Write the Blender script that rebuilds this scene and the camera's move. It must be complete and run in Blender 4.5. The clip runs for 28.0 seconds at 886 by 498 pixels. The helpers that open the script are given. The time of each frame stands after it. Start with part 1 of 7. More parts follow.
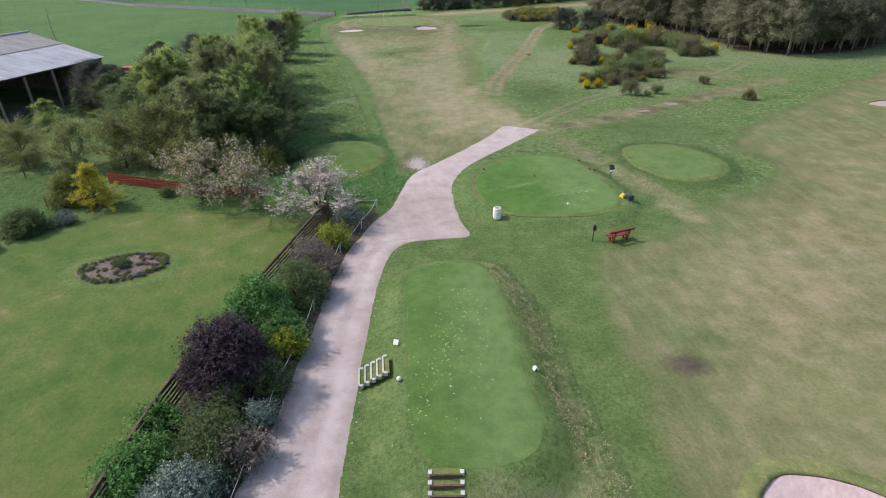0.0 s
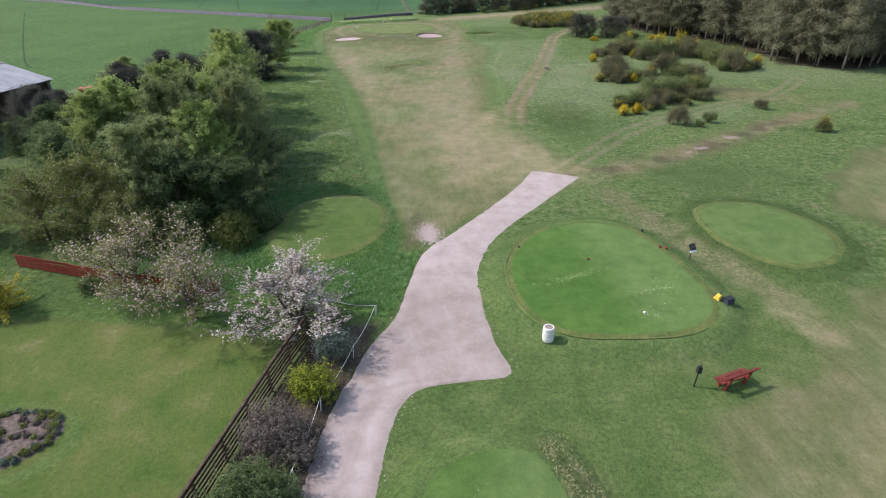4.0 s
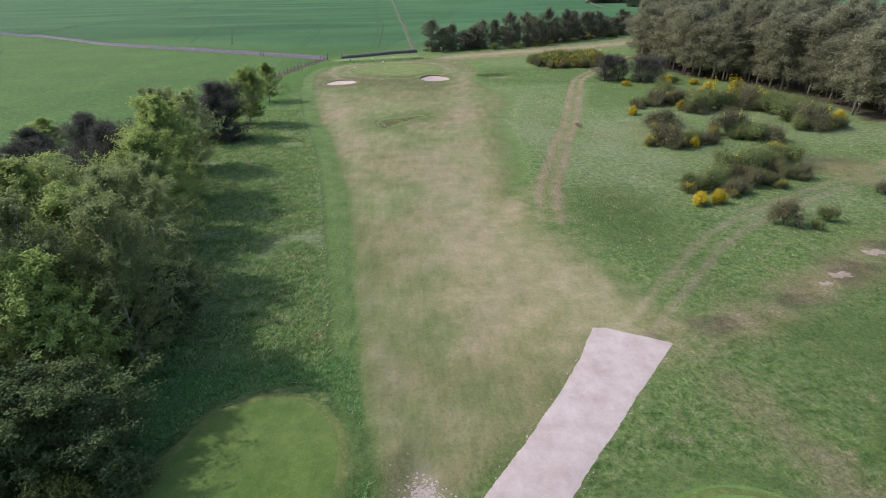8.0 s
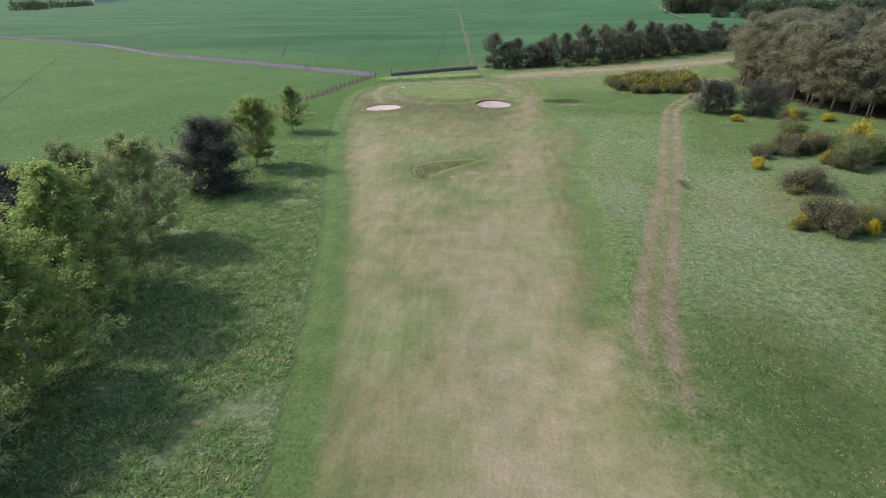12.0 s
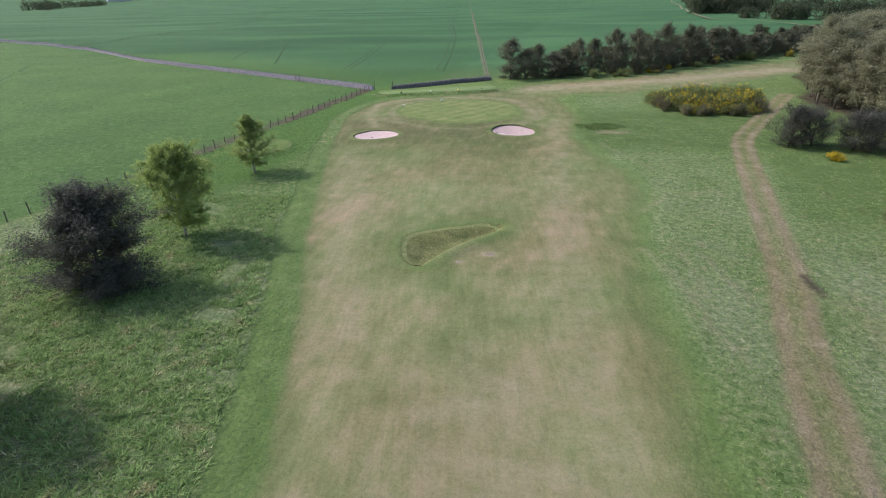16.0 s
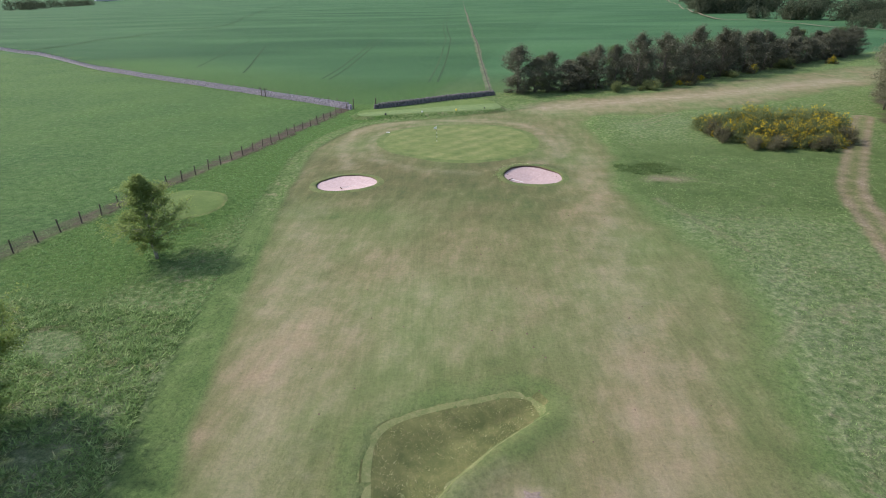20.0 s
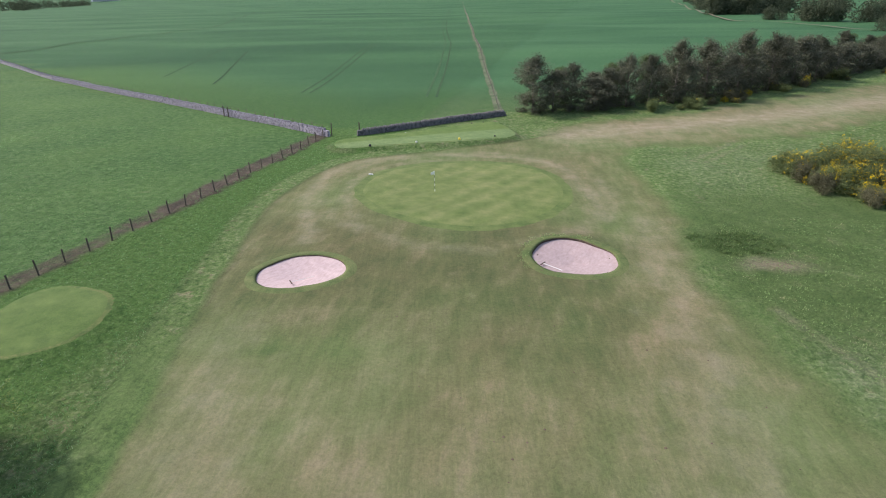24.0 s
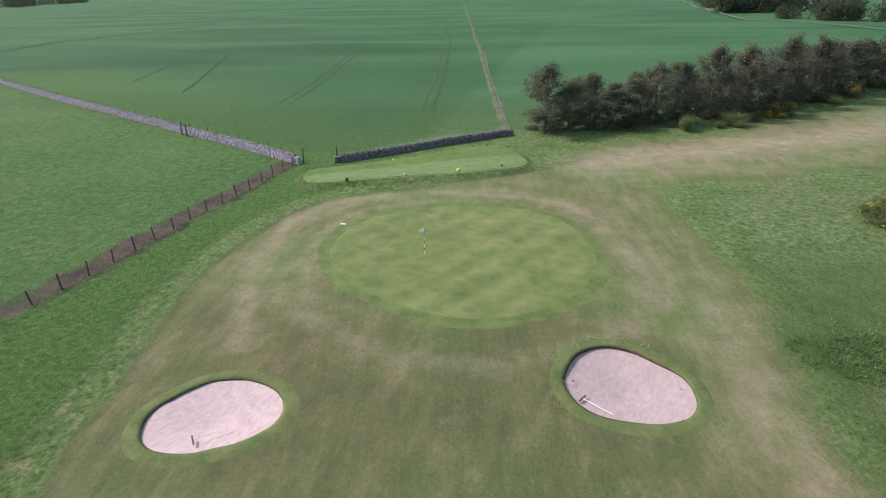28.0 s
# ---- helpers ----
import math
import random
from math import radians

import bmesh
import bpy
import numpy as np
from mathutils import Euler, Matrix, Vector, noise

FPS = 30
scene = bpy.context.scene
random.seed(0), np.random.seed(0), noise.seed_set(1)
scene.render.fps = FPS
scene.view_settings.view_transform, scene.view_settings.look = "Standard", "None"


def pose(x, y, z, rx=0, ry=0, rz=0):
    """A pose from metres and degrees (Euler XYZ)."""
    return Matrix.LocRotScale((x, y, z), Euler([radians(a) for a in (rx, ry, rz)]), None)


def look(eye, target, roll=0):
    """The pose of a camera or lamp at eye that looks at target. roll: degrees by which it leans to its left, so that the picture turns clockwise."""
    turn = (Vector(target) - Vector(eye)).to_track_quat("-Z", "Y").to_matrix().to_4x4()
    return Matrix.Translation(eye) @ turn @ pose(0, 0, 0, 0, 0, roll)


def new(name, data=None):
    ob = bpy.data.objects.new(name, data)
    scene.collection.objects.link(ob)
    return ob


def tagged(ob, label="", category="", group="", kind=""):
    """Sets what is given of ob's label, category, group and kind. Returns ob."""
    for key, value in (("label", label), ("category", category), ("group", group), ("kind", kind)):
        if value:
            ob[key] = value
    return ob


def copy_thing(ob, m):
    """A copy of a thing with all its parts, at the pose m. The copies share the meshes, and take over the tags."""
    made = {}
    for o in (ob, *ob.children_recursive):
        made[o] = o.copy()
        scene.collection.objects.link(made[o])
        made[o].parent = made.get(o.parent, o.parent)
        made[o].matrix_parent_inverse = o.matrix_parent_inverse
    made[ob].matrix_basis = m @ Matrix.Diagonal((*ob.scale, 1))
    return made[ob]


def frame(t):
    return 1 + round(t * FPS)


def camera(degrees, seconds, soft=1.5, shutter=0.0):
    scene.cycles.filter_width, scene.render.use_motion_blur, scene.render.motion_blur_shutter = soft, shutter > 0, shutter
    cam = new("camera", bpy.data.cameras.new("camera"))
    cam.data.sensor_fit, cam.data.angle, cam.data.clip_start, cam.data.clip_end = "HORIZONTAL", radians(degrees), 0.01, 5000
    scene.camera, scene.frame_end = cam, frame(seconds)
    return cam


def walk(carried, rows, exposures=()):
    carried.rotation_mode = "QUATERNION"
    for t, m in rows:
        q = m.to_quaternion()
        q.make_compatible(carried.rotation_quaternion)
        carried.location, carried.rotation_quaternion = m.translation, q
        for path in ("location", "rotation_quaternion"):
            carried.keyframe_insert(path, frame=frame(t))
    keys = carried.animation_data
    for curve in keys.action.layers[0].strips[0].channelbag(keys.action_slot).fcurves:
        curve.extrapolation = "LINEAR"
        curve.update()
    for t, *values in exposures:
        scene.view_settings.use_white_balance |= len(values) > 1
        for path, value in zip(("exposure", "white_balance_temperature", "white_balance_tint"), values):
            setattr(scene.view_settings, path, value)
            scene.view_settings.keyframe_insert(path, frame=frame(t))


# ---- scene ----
cam = camera(78.6, 28.0, soft=1.05)
METRES, EYE, TILT, LEAN, TURN = 130.0, 17.05, 0.0, 0.0, 0.0
ROWS = [
    (0.0, 0.0, 0.0, 0.0, -0.39, -28.64, 0.71),
    (0.5, -0.0009, 0.0079, 0.0004, -0.14, -28.65, 0.73),
    (1.0, -0.002, 0.0178, 0.001, -0.04, -28.68, 0.76),
    (1.5, -0.0033, 0.0293, 0.0015, 0.0, -28.7, 0.76),
    (2.0, -0.0046, 0.042, 0.0019, 0.0, -28.73, 0.77),
    (2.5, -0.0061, 0.0559, 0.0022, 0.02, -28.73, 0.76),
    (3.0, -0.0074, 0.071, 0.0026, 0.08, -28.76, 0.77),
    (3.5, -0.0088, 0.0874, 0.0028, -0.48, -28.75, 0.78),
    (5.5, -0.0115, 0.1584, 0.004, -0.3, -28.74, 0.86),
    (6.0, -0.0118, 0.178, 0.0042, -0.29, -28.74, 0.86),
    (6.5, -0.0116, 0.1979, 0.0042, -0.27, -28.72, 0.88),
    (7.0, -0.0115, 0.2186, 0.0045, -0.11, -27.94, 0.88),
    (7.5, -0.0109, 0.2394, 0.0045, -0.08, -27.0, 0.88),
    (8.0, -0.0101, 0.2606, 0.0046, 0.2, -26.04, 0.91),
    (8.5, -0.0099, 0.2825, 0.0044, 1.17, -25.36, 0.88),
    (9.0, -0.0089, 0.3038, 0.0043, 4.42, -25.22, 0.93),
    (9.5, -0.008, 0.3246, 0.004, 5.15, -25.19, 0.95),
    (10.0, -0.0073, 0.3443, 0.004, 5.57, -25.16, 0.96),
    (10.5, -0.007, 0.3629, 0.0038, 6.02, -25.14, 0.93),
    (11.0, -0.0062, 0.3805, 0.0041, 6.4, -25.17, 0.92),
    (11.5, -0.0059, 0.3975, 0.0039, 6.62, -25.15, 0.94),
    (12.0, -0.0061, 0.4144, 0.004, 6.78, -25.15, 0.92),
    (12.5, -0.0065, 0.4314, 0.0042, 6.93, -25.16, 0.9),
    (14.5, -0.0117, 0.5071, 0.0045, 7.97, -25.18, 0.99),
    (15.0, -0.0141, 0.5278, 0.0045, 8.14, -25.18, 0.99),
    (15.5, -0.0169, 0.5486, 0.0046, 7.95, -25.18, 0.98),
    (16.0, -0.02, 0.5696, 0.0045, 8.0, -25.18, 0.97),
    (16.5, -0.023, 0.5905, 0.0044, 7.78, -25.2, 0.98),
    (17.0, -0.0261, 0.6114, 0.0044, 7.83, -25.23, 0.98),
    (17.5, -0.0293, 0.6326, 0.0042, 7.35, -25.24, 0.97),
    (18.0, -0.0323, 0.6535, 0.004, 7.37, -25.24, 0.99),
    (18.5, -0.0355, 0.6743, 0.0039, 7.36, -25.26, 0.94),
    (19.0, -0.0385, 0.6948, 0.0038, 7.35, -25.26, 0.99),
    (19.5, -0.0412, 0.7154, 0.0034, 7.35, -25.24, 1.0),
    (20.0, -0.0441, 0.7357, 0.0031, 7.33, -25.24, 0.98),
    (20.5, -0.047, 0.7554, 0.003, 7.31, -25.24, 0.97),
    (21.0, -0.0495, 0.7749, 0.0026, 7.32, -25.2, 1.0),
    (21.5, -0.052, 0.7942, 0.0024, 7.3, -25.23, 1.0),
    (23.5, -0.0617, 0.8678, 0.0021, 7.27, -25.23, 0.98),
    (24.0, -0.0639, 0.8855, 0.0019, 7.26, -25.21, 0.98),
    (24.5, -0.0658, 0.9028, 0.0017, 7.27, -25.19, 0.99),
    (25.0, -0.0678, 0.9195, 0.0015, 7.25, -25.19, 0.98),
    (25.5, -0.0697, 0.9357, 0.0015, 7.25, -25.21, 0.95),
    (26.0, -0.071, 0.9502, 0.0014, 7.24, -25.2, 0.95),
    (26.5, -0.0719, 0.9633, 0.0011, 7.25, -25.43, 0.94),
    (27.0, -0.0725, 0.975, 0.0012, 7.27, -25.45, 0.95),
    (27.5, -0.0732, 0.9857, 0.0015, 7.3, -25.46, 0.92),
    (28.0, -0.0736, 0.995, 0.0015, 7.31, -25.44, 0.91),
]
walk(cam, [(t, pose(0, 0, EYE, TILT, LEAN, TURN) @ pose(METRES * x, METRES * y, METRES * z, 90 + pitch, roll, yaw)) for t, x, y, z, yaw, pitch, roll in ROWS])

# ---- light ----
SUN_EL, SUN_AZ = radians(45), math.atan2(0.22, -1.0)
sun_dir = Vector((math.cos(SUN_EL) * math.cos(SUN_AZ), math.cos(SUN_EL) * math.sin(SUN_AZ), math.sin(SUN_EL)))
world = bpy.data.worlds.new("world")
scene.world = world
world.use_nodes = True
wn = world.node_tree
sky = wn.nodes.new("ShaderNodeTexSky")
sky.sky_type, sky.sun_disc, sky.sun_elevation = "NISHITA", False, SUN_EL
sky.sun_rotation = math.pi / 2 - SUN_AZ
sky.air_density, sky.dust_density = 1.2, 2.5
wn.links.new(sky.outputs[0], wn.nodes["Background"].inputs[0])
wn.nodes["Background"].inputs[1].default_value = 0.15
sun = new("sun", bpy.data.lights.new("sun", "SUN"))
sun.data.energy, sun.data.angle, sun.data.color = 2.5, radians(1.2), (1.0, 0.945, 0.93)
sun.matrix_world = look(sun_dir * 200, (0, 0, 0))
scene.view_settings.exposure = 0.66

# ---- materials ----


def material(name, rough=0.9, spec=0.2):
    m = bpy.data.materials.new(name)
    m.use_nodes = True
    b = m.node_tree.nodes["Principled BSDF"]
    b.inputs["Roughness"].default_value = rough
    b.inputs["Specular IOR Level"].default_value = spec
    return m, m.node_tree, b


def node(nt, kind, **inputs):
    n = nt.nodes.new(kind)
    for k, v in inputs.items():
        n.inputs[k].default_value = v
    return n


def noise_fac(nt, scale, detail=4.0, rough=0.6, stretch=None, vector=None):
    """A noise in metres of the world (object space of unmoved things)."""
    if vector is None:
        vector = nt.nodes.new("ShaderNodeTexCoord").outputs["Object"]
    if stretch:
        for turn, size in (((stretch[3] if len(stretch) > 3 else 0), (1, 1, 1)), (0, stretch[:3])):
            mp = nt.nodes.new("ShaderNodeMapping")
            mp.inputs["Rotation"].default_value[2] = radians(turn)
            mp.inputs["Scale"].default_value = size
            nt.links.new(vector, mp.inputs["Vector"])
            vector = mp.outputs[0]
    n = node(nt, "ShaderNodeTexNoise", Scale=scale, Detail=detail, Roughness=rough)
    nt.links.new(vector, n.inputs["Vector"])
    return n.outputs["Fac"]


def ramp(nt, fac, stops):
    r = nt.nodes.new("ShaderNodeValToRGB")
    e = r.color_ramp.elements
    while len(e) < len(stops):
        e.new(0.5)
    for el, (p, c) in zip(e, stops):
        el.position, el.color = p, (*c, 1)
    nt.links.new(fac, r.inputs[0])
    return r.outputs["Color"]


def mix(nt, fac, a, b, mode="MIX"):
    m = nt.nodes.new("ShaderNodeMix")
    m.data_type, m.blend_type = "RGBA", mode
    for sock, v in ((m.inputs[0], fac), (m.inputs[6], a), (m.inputs[7], b)):
        if hasattr(v, "is_linked"):
            nt.links.new(v, sock)
        else:
            sock.default_value = v if not isinstance(v, tuple) or len(v) == 4 else (*v, 1)
    return m.outputs[2]


def calc(nt, op, a, b=0.0, clamp=False):
    m = nt.nodes.new("ShaderNodeMath")
    m.operation, m.use_clamp = op, clamp
    for i, v in enumerate((a, b)):
        if hasattr(v, "is_linked"):
            nt.links.new(v, m.inputs[i])
        else:
            m.inputs[i].default_value = v
    return m.outputs[0]


def bump(nt, bsdf, fac, strength, dist):
    b = node(nt, "ShaderNodeBump", Strength=strength, Distance=dist)
    nt.links.new(fac, b.inputs["Height"])
    nt.links.new(b.outputs[0], bsdf.inputs["Normal"])


def turf(name, dark, light, straw, patch=0.12, fine=6.0, worn=0.35, stripe=None, halves=None, bright=0.4):
    """Mown turf: broad patches, fine grain, straw specks."""
    m, nt, b = material(name, 0.85, 0.15)
    broad = noise_fac(nt, patch, 5, 0.65)
    grain = noise_fac(nt, fine, 6, 0.75)
    col = ramp(nt, broad, [(0.35, dark), (0.65, light)])
    if stripe:
        sx = nt.nodes.new("ShaderNodeSeparateXYZ")
        nt.links.new(nt.nodes.new("ShaderNodeTexCoord").outputs["Object"], sx.inputs[0])
        for ax, ay, amount in stripe:
            d = calc(nt, "ADD", calc(nt, "MULTIPLY", sx.outputs[0], ax), calc(nt, "MULTIPLY", sx.outputs[1], ay))
            d = calc(nt, "ADD", d, calc(nt, "MULTIPLY", noise_fac(nt, 0.35, 4, 0.6), 2.6))
            d = calc(nt, "MULTIPLY_ADD", calc(nt, "SINE", d), 0.5)
            d.node.inputs[2].default_value = 0.5
            col = mix(nt, calc(nt, "MULTIPLY", calc(nt, "MULTIPLY", d, ramp(nt, noise_fac(nt, 0.22, 3, 0.5), [(0.36, (0.15, 0.15, 0.15)), (0.6, (1, 1, 1))])), amount), col, straw)
    if halves:
        sx = nt.nodes.new("ShaderNodeSeparateXYZ")
        nt.links.new(nt.nodes.new("ShaderNodeTexCoord").outputs["Object"], sx.inputs[0])
        d = calc(nt, "ADD", calc(nt, "MULTIPLY", sx.outputs[0], halves[0]), calc(nt, "MULTIPLY", sx.outputs[1], halves[1]))
        d = calc(nt, "MULTIPLY_ADD", calc(nt, "SUBTRACT", d, halves[2]), 0.45, True)
        d.node.inputs[2].default_value = 0.5
        col = mix(nt, d, col, mix(nt, bright, col, (0.145, 0.2, 0.085)))
    col = mix(nt, calc(nt, "MULTIPLY", ramp(nt, grain, [(0.5, (0, 0, 0)), (0.75, (1, 1, 1))]), worn), col, straw)
    mott = noise_fac(nt, 1.1, 5, 0.7)
    col = mix(nt, 0.8, col, ramp(nt, mott, [(0.32, (0.72, 0.78, 0.7)), (0.68, (1.22, 1.16, 1.15))]), "MULTIPLY")
    speck = noise_fac(nt, 24.0, 4, 0.8)
    col = mix(nt, 0.6, col, ramp(nt, speck, [(0.32, (0.6, 0.64, 0.58)), (0.5, (1, 1, 1)), (0.68, (1.4, 1.32, 1.25))]), "MULTIPLY")
    nt.links.new(col, b.inputs["Base Color"])
    bump(nt, b, calc(nt, "ADD", grain, calc(nt, "MULTIPLY", speck, 0.4)), 0.6, 0.06)
    return m


def plain(name, c1, c2, scale=8.0, rough=0.8, spec=0.3, metal=0.0, bumped=0.3, stretch=None, dist=0.02):
    m, nt, b = material(name, rough, spec)
    f = noise_fac(nt, scale, 6, 0.7, stretch)
    col = ramp(nt, f, [(0.3, c1), (0.7, c2)])
    info = nt.nodes.new("ShaderNodeObjectInfo")
    v = calc(nt, "MULTIPLY_ADD", info.outputs["Random"], 0.3)
    v.node.inputs[2].default_value = 0.85
    col = mix(nt, 1.0, col, v, "MULTIPLY")
    nt.links.new(col, b.inputs["Base Color"])
    b.inputs["Metallic"].default_value = metal
    bump(nt, b, f, bumped, dist)
    return m


def leaves(name, stops, glow=0.35):
    """Foliage: a tint for each leaf clump and for each plant, light let through."""
    m, nt, b = material(name, 0.75, 0.08)
    geo, info = nt.nodes.new("ShaderNodeNewGeometry"), nt.nodes.new("ShaderNodeObjectInfo")
    col = ramp(nt, geo.outputs["Random Per Island"], stops)
    v = calc(nt, "MULTIPLY_ADD", info.outputs["Random"], 0.4)
    v.node.inputs[2].default_value = 0.8
    col = mix(nt, 1.0, col, v, "MULTIPLY")
    nt.links.new(col, b.inputs["Base Color"])
    tr, mx = nt.nodes.new("ShaderNodeBsdfTranslucent"), nt.nodes.new("ShaderNodeMixShader")
    nt.links.new(col, tr.inputs["Color"])
    mx.inputs[0].default_value = glow
    nt.links.new(b.outputs[0], mx.inputs[1])
    nt.links.new(tr.outputs[0], mx.inputs[2])
    nt.links.new(mx.outputs[0], nt.nodes["Material Output"].inputs["Surface"])
    return m


M_TEE = turf("tee_turf", (0.052, 0.11, 0.023), (0.08, 0.14, 0.036), (0.2, 0.22, 0.09), 0.25, 9, 0.3, None, (1.0, 0.03, 1.35))
M_TEE2 = turf("rounded_tee_turf", (0.05, 0.116, 0.021), (0.08, 0.152, 0.034), (0.2, 0.22, 0.09), 0.25, 9, 0.3, None, (0.985, 0.11, 12.9))
M_PRACTICE = turf("practice_turf", (0.076, 0.13, 0.038), (0.106, 0.156, 0.052), (0.18, 0.2, 0.1), 0.3, 9, 0.3)
M_GREEN = turf("green_turf", (0.09, 0.13, 0.038), (0.125, 0.158, 0.052), (0.2, 0.205, 0.09), 0.3, 9, 0.2, ((2.05, -1.6, 0.5), (1.3, 1.75, 0.28)))
M_COLLAR = turf("collar_turf", (0.08, 0.12, 0.036), (0.12, 0.15, 0.052), (0.2, 0.2, 0.09), 0.5, 8, 0.35)
M_TEEFOUR = turf("long_tee_turf", (0.084, 0.136, 0.034), (0.112, 0.158, 0.046), (0.2, 0.21, 0.09), 0.3, 9, 0.2, None, (1.28, -2.7, -524.2), 0.75)
M_FRINGE = turf("fringe_turf", (0.066, 0.106, 0.03), (0.115, 0.138, 0.045), (0.25, 0.215, 0.1), 0.7, 5, 0.7)
# olive turf, its colour darkened slightly for the trees' shade over tee_3
M_OLIVETEE = turf("olive_tee_turf", (0.066, 0.112, 0.026), (0.094, 0.138, 0.04), (0.2, 0.2, 0.08), 0.3, 9, 0.3)
# tawny turf, darkened further to stand in for shade inside the hollow
M_HOLLOW = turf("long_turf", (0.076, 0.09, 0.033), (0.13, 0.135, 0.055), (0.21, 0.18, 0.095), 0.8, 3, 0.6)
M_LIP = turf("lip_turf", (0.08, 0.115, 0.04), (0.128, 0.142, 0.058), (0.21, 0.18, 0.092), 0.8, 6, 0.5)
M_SAND = plain("bunker_sand", (0.36, 0.268, 0.262), (0.5, 0.385, 0.38), 5, 0.95, 0.1, bumped=0.6, stretch=(1, 0.5, 1, 30), dist=0.04)
M_SOIL = plain("soil", (0.075, 0.055, 0.042), (0.19, 0.14, 0.105), 6, 0.95, 0.1, bumped=0.8, dist=0.05)
M_STONE = plain("wall_stone", (0.07, 0.06, 0.076), (0.45, 0.405, 0.46), 3.5, 0.9, 0.2, bumped=0.7, dist=0.03)
# darker copy of the wall stone: the east wall's shaded face put into colour
M_SHADESTONE = plain("dark_stone", (0.05, 0.048, 0.05), (0.24, 0.22, 0.23), 2.5, 0.9, 0.2, bumped=0.7, dist=0.03)
M_DARKWOOD = plain("dark_wood", (0.05, 0.033, 0.025), (0.13, 0.088, 0.066), 5, 0.85, 0.2, stretch=(1, 1, 8))
M_GREYWOOD = plain("weathered_wood", (0.16, 0.13, 0.11), (0.30, 0.26, 0.22), 5, 0.85, 0.2, stretch=(1, 1, 6))
M_POSTWOOD = plain("post_wood", (0.07, 0.055, 0.045), (0.16, 0.13, 0.10), 5, 0.85, 0.2)
M_REDWOOD = plain("red_stained_wood", (0.16, 0.022, 0.014), (0.27, 0.05, 0.03), 4, 0.75, 0.3)
M_BENCH = plain("bench_wood", (0.10, 0.018, 0.012), (0.2, 0.04, 0.028), 6, 0.6, 0.4)
M_WHITE = plain("white_paint", (0.58, 0.58, 0.56), (0.75, 0.75, 0.73), 6, 0.6, 0.3, bumped=0.1)
M_BLACK = plain("black_plastic", (0.012, 0.012, 0.014), (0.03, 0.03, 0.032), 8, 0.5, 0.4, bumped=0.1)
M_BLUE = plain("dark_blue_plastic", (0.02, 0.025, 0.05), (0.045, 0.05, 0.09), 8, 0.5, 0.4, bumped=0.1)
M_YELLOW = plain("yellow_plastic", (0.7, 0.5, 0.05), (0.8, 0.6, 0.1), 8, 0.5, 0.4, bumped=0.1)
M_ROPE = plain("white_rope", (0.5, 0.5, 0.48), (0.75, 0.75, 0.72), 30, 0.9, 0.2)
M_WIRE = plain("wire", (0.06, 0.055, 0.05), (0.12, 0.11, 0.10), 20, 0.5, 0.5, 0.6)
M_ROOF = plain("fibre_cement_roof", (0.26, 0.26, 0.29), (0.42, 0.42, 0.45), 0.35, 0.85, 0.3, stretch=(1, 3, 1))
M_CLAD = plain("barn_boards", (0.05, 0.04, 0.035), (0.13, 0.11, 0.095), 2, 0.85, 0.2)
M_TIMBERSTEP = plain("step_timber", (0.32, 0.30, 0.22), (0.46, 0.44, 0.34), 6, 0.9, 0.2)
M_BARK = plain("bark", (0.06, 0.045, 0.035), (0.15, 0.12, 0.095), 4, 0.9, 0.1, stretch=(3, 3, 0.6))
M_BIRCHBARK = plain("birch_bark", (0.16, 0.14, 0.12), (0.5, 0.48, 0.44), 3, 0.8, 0.2, stretch=(0.6, 0.6, 3))
M_PINEBARK = plain("pine_bark", (0.12, 0.102, 0.09), (0.27, 0.235, 0.205), 3, 0.9, 0.1, stretch=(3, 3, 0.6))
L_BIRCH = leaves("birch_leaves", [(0, (0.24, 0.31, 0.096)), (0.5, (0.295, 0.37, 0.12)), (1, (0.345, 0.42, 0.15))], 0.5)
L_BIRCHOLIVE = leaves("olive_birch_leaves", [(0, (0.2, 0.245, 0.104)), (0.5, (0.25, 0.295, 0.128)), (1, (0.3, 0.34, 0.157))], 0.5)
L_BROAD = leaves("broad_leaves", [(0, (0.09, 0.128, 0.052)), (0.6, (0.125, 0.172, 0.072)), (1, (0.18, 0.22, 0.105))], 0.45)
L_OLIVE = leaves("olive_leaves", [(0, (0.12, 0.155, 0.044)), (0.6, (0.195, 0.225, 0.068)), (1, (0.3, 0.31, 0.12))], 0.45)
L_PINE = leaves("pine_needles", [(0, (0.145, 0.155, 0.094)), (0.6, (0.208, 0.213, 0.133)), (1, (0.3, 0.28, 0.2))], 0.42)
L_DARKPINE = leaves("dark_needles", [(0, (0.062, 0.066, 0.054)), (0.7, (0.094, 0.096, 0.08)), (1, (0.14, 0.134, 0.118))], 0.35)
L_GORSE = leaves("gorse_needles", [(0, (0.09, 0.105, 0.045)), (0.6, (0.15, 0.158, 0.074)), (1, (0.23, 0.215, 0.125))], 0.4)
L_YELLOW = leaves("gorse_flowers", [(0, (0.42, 0.3, 0.012)), (0.5, (0.6, 0.44, 0.018)), (1, (0.72, 0.55, 0.035))], 0.2)
L_PURPLE = leaves("purple_leaves", [(0, (0.036, 0.025, 0.032)), (0.6, (0.08, 0.058, 0.07)), (1, (0.16, 0.125, 0.145))], 0.3)
L_LUSH = leaves("lush_leaves", [(0, (0.048, 0.118, 0.03)), (0.6, (0.105, 0.222, 0.06)), (1, (0.19, 0.34, 0.125))])
L_GREY = leaves("grey_leaves", [(0, (0.07, 0.10, 0.085)), (0.6, (0.16, 0.2, 0.17)), (1, (0.28, 0.32, 0.28))])
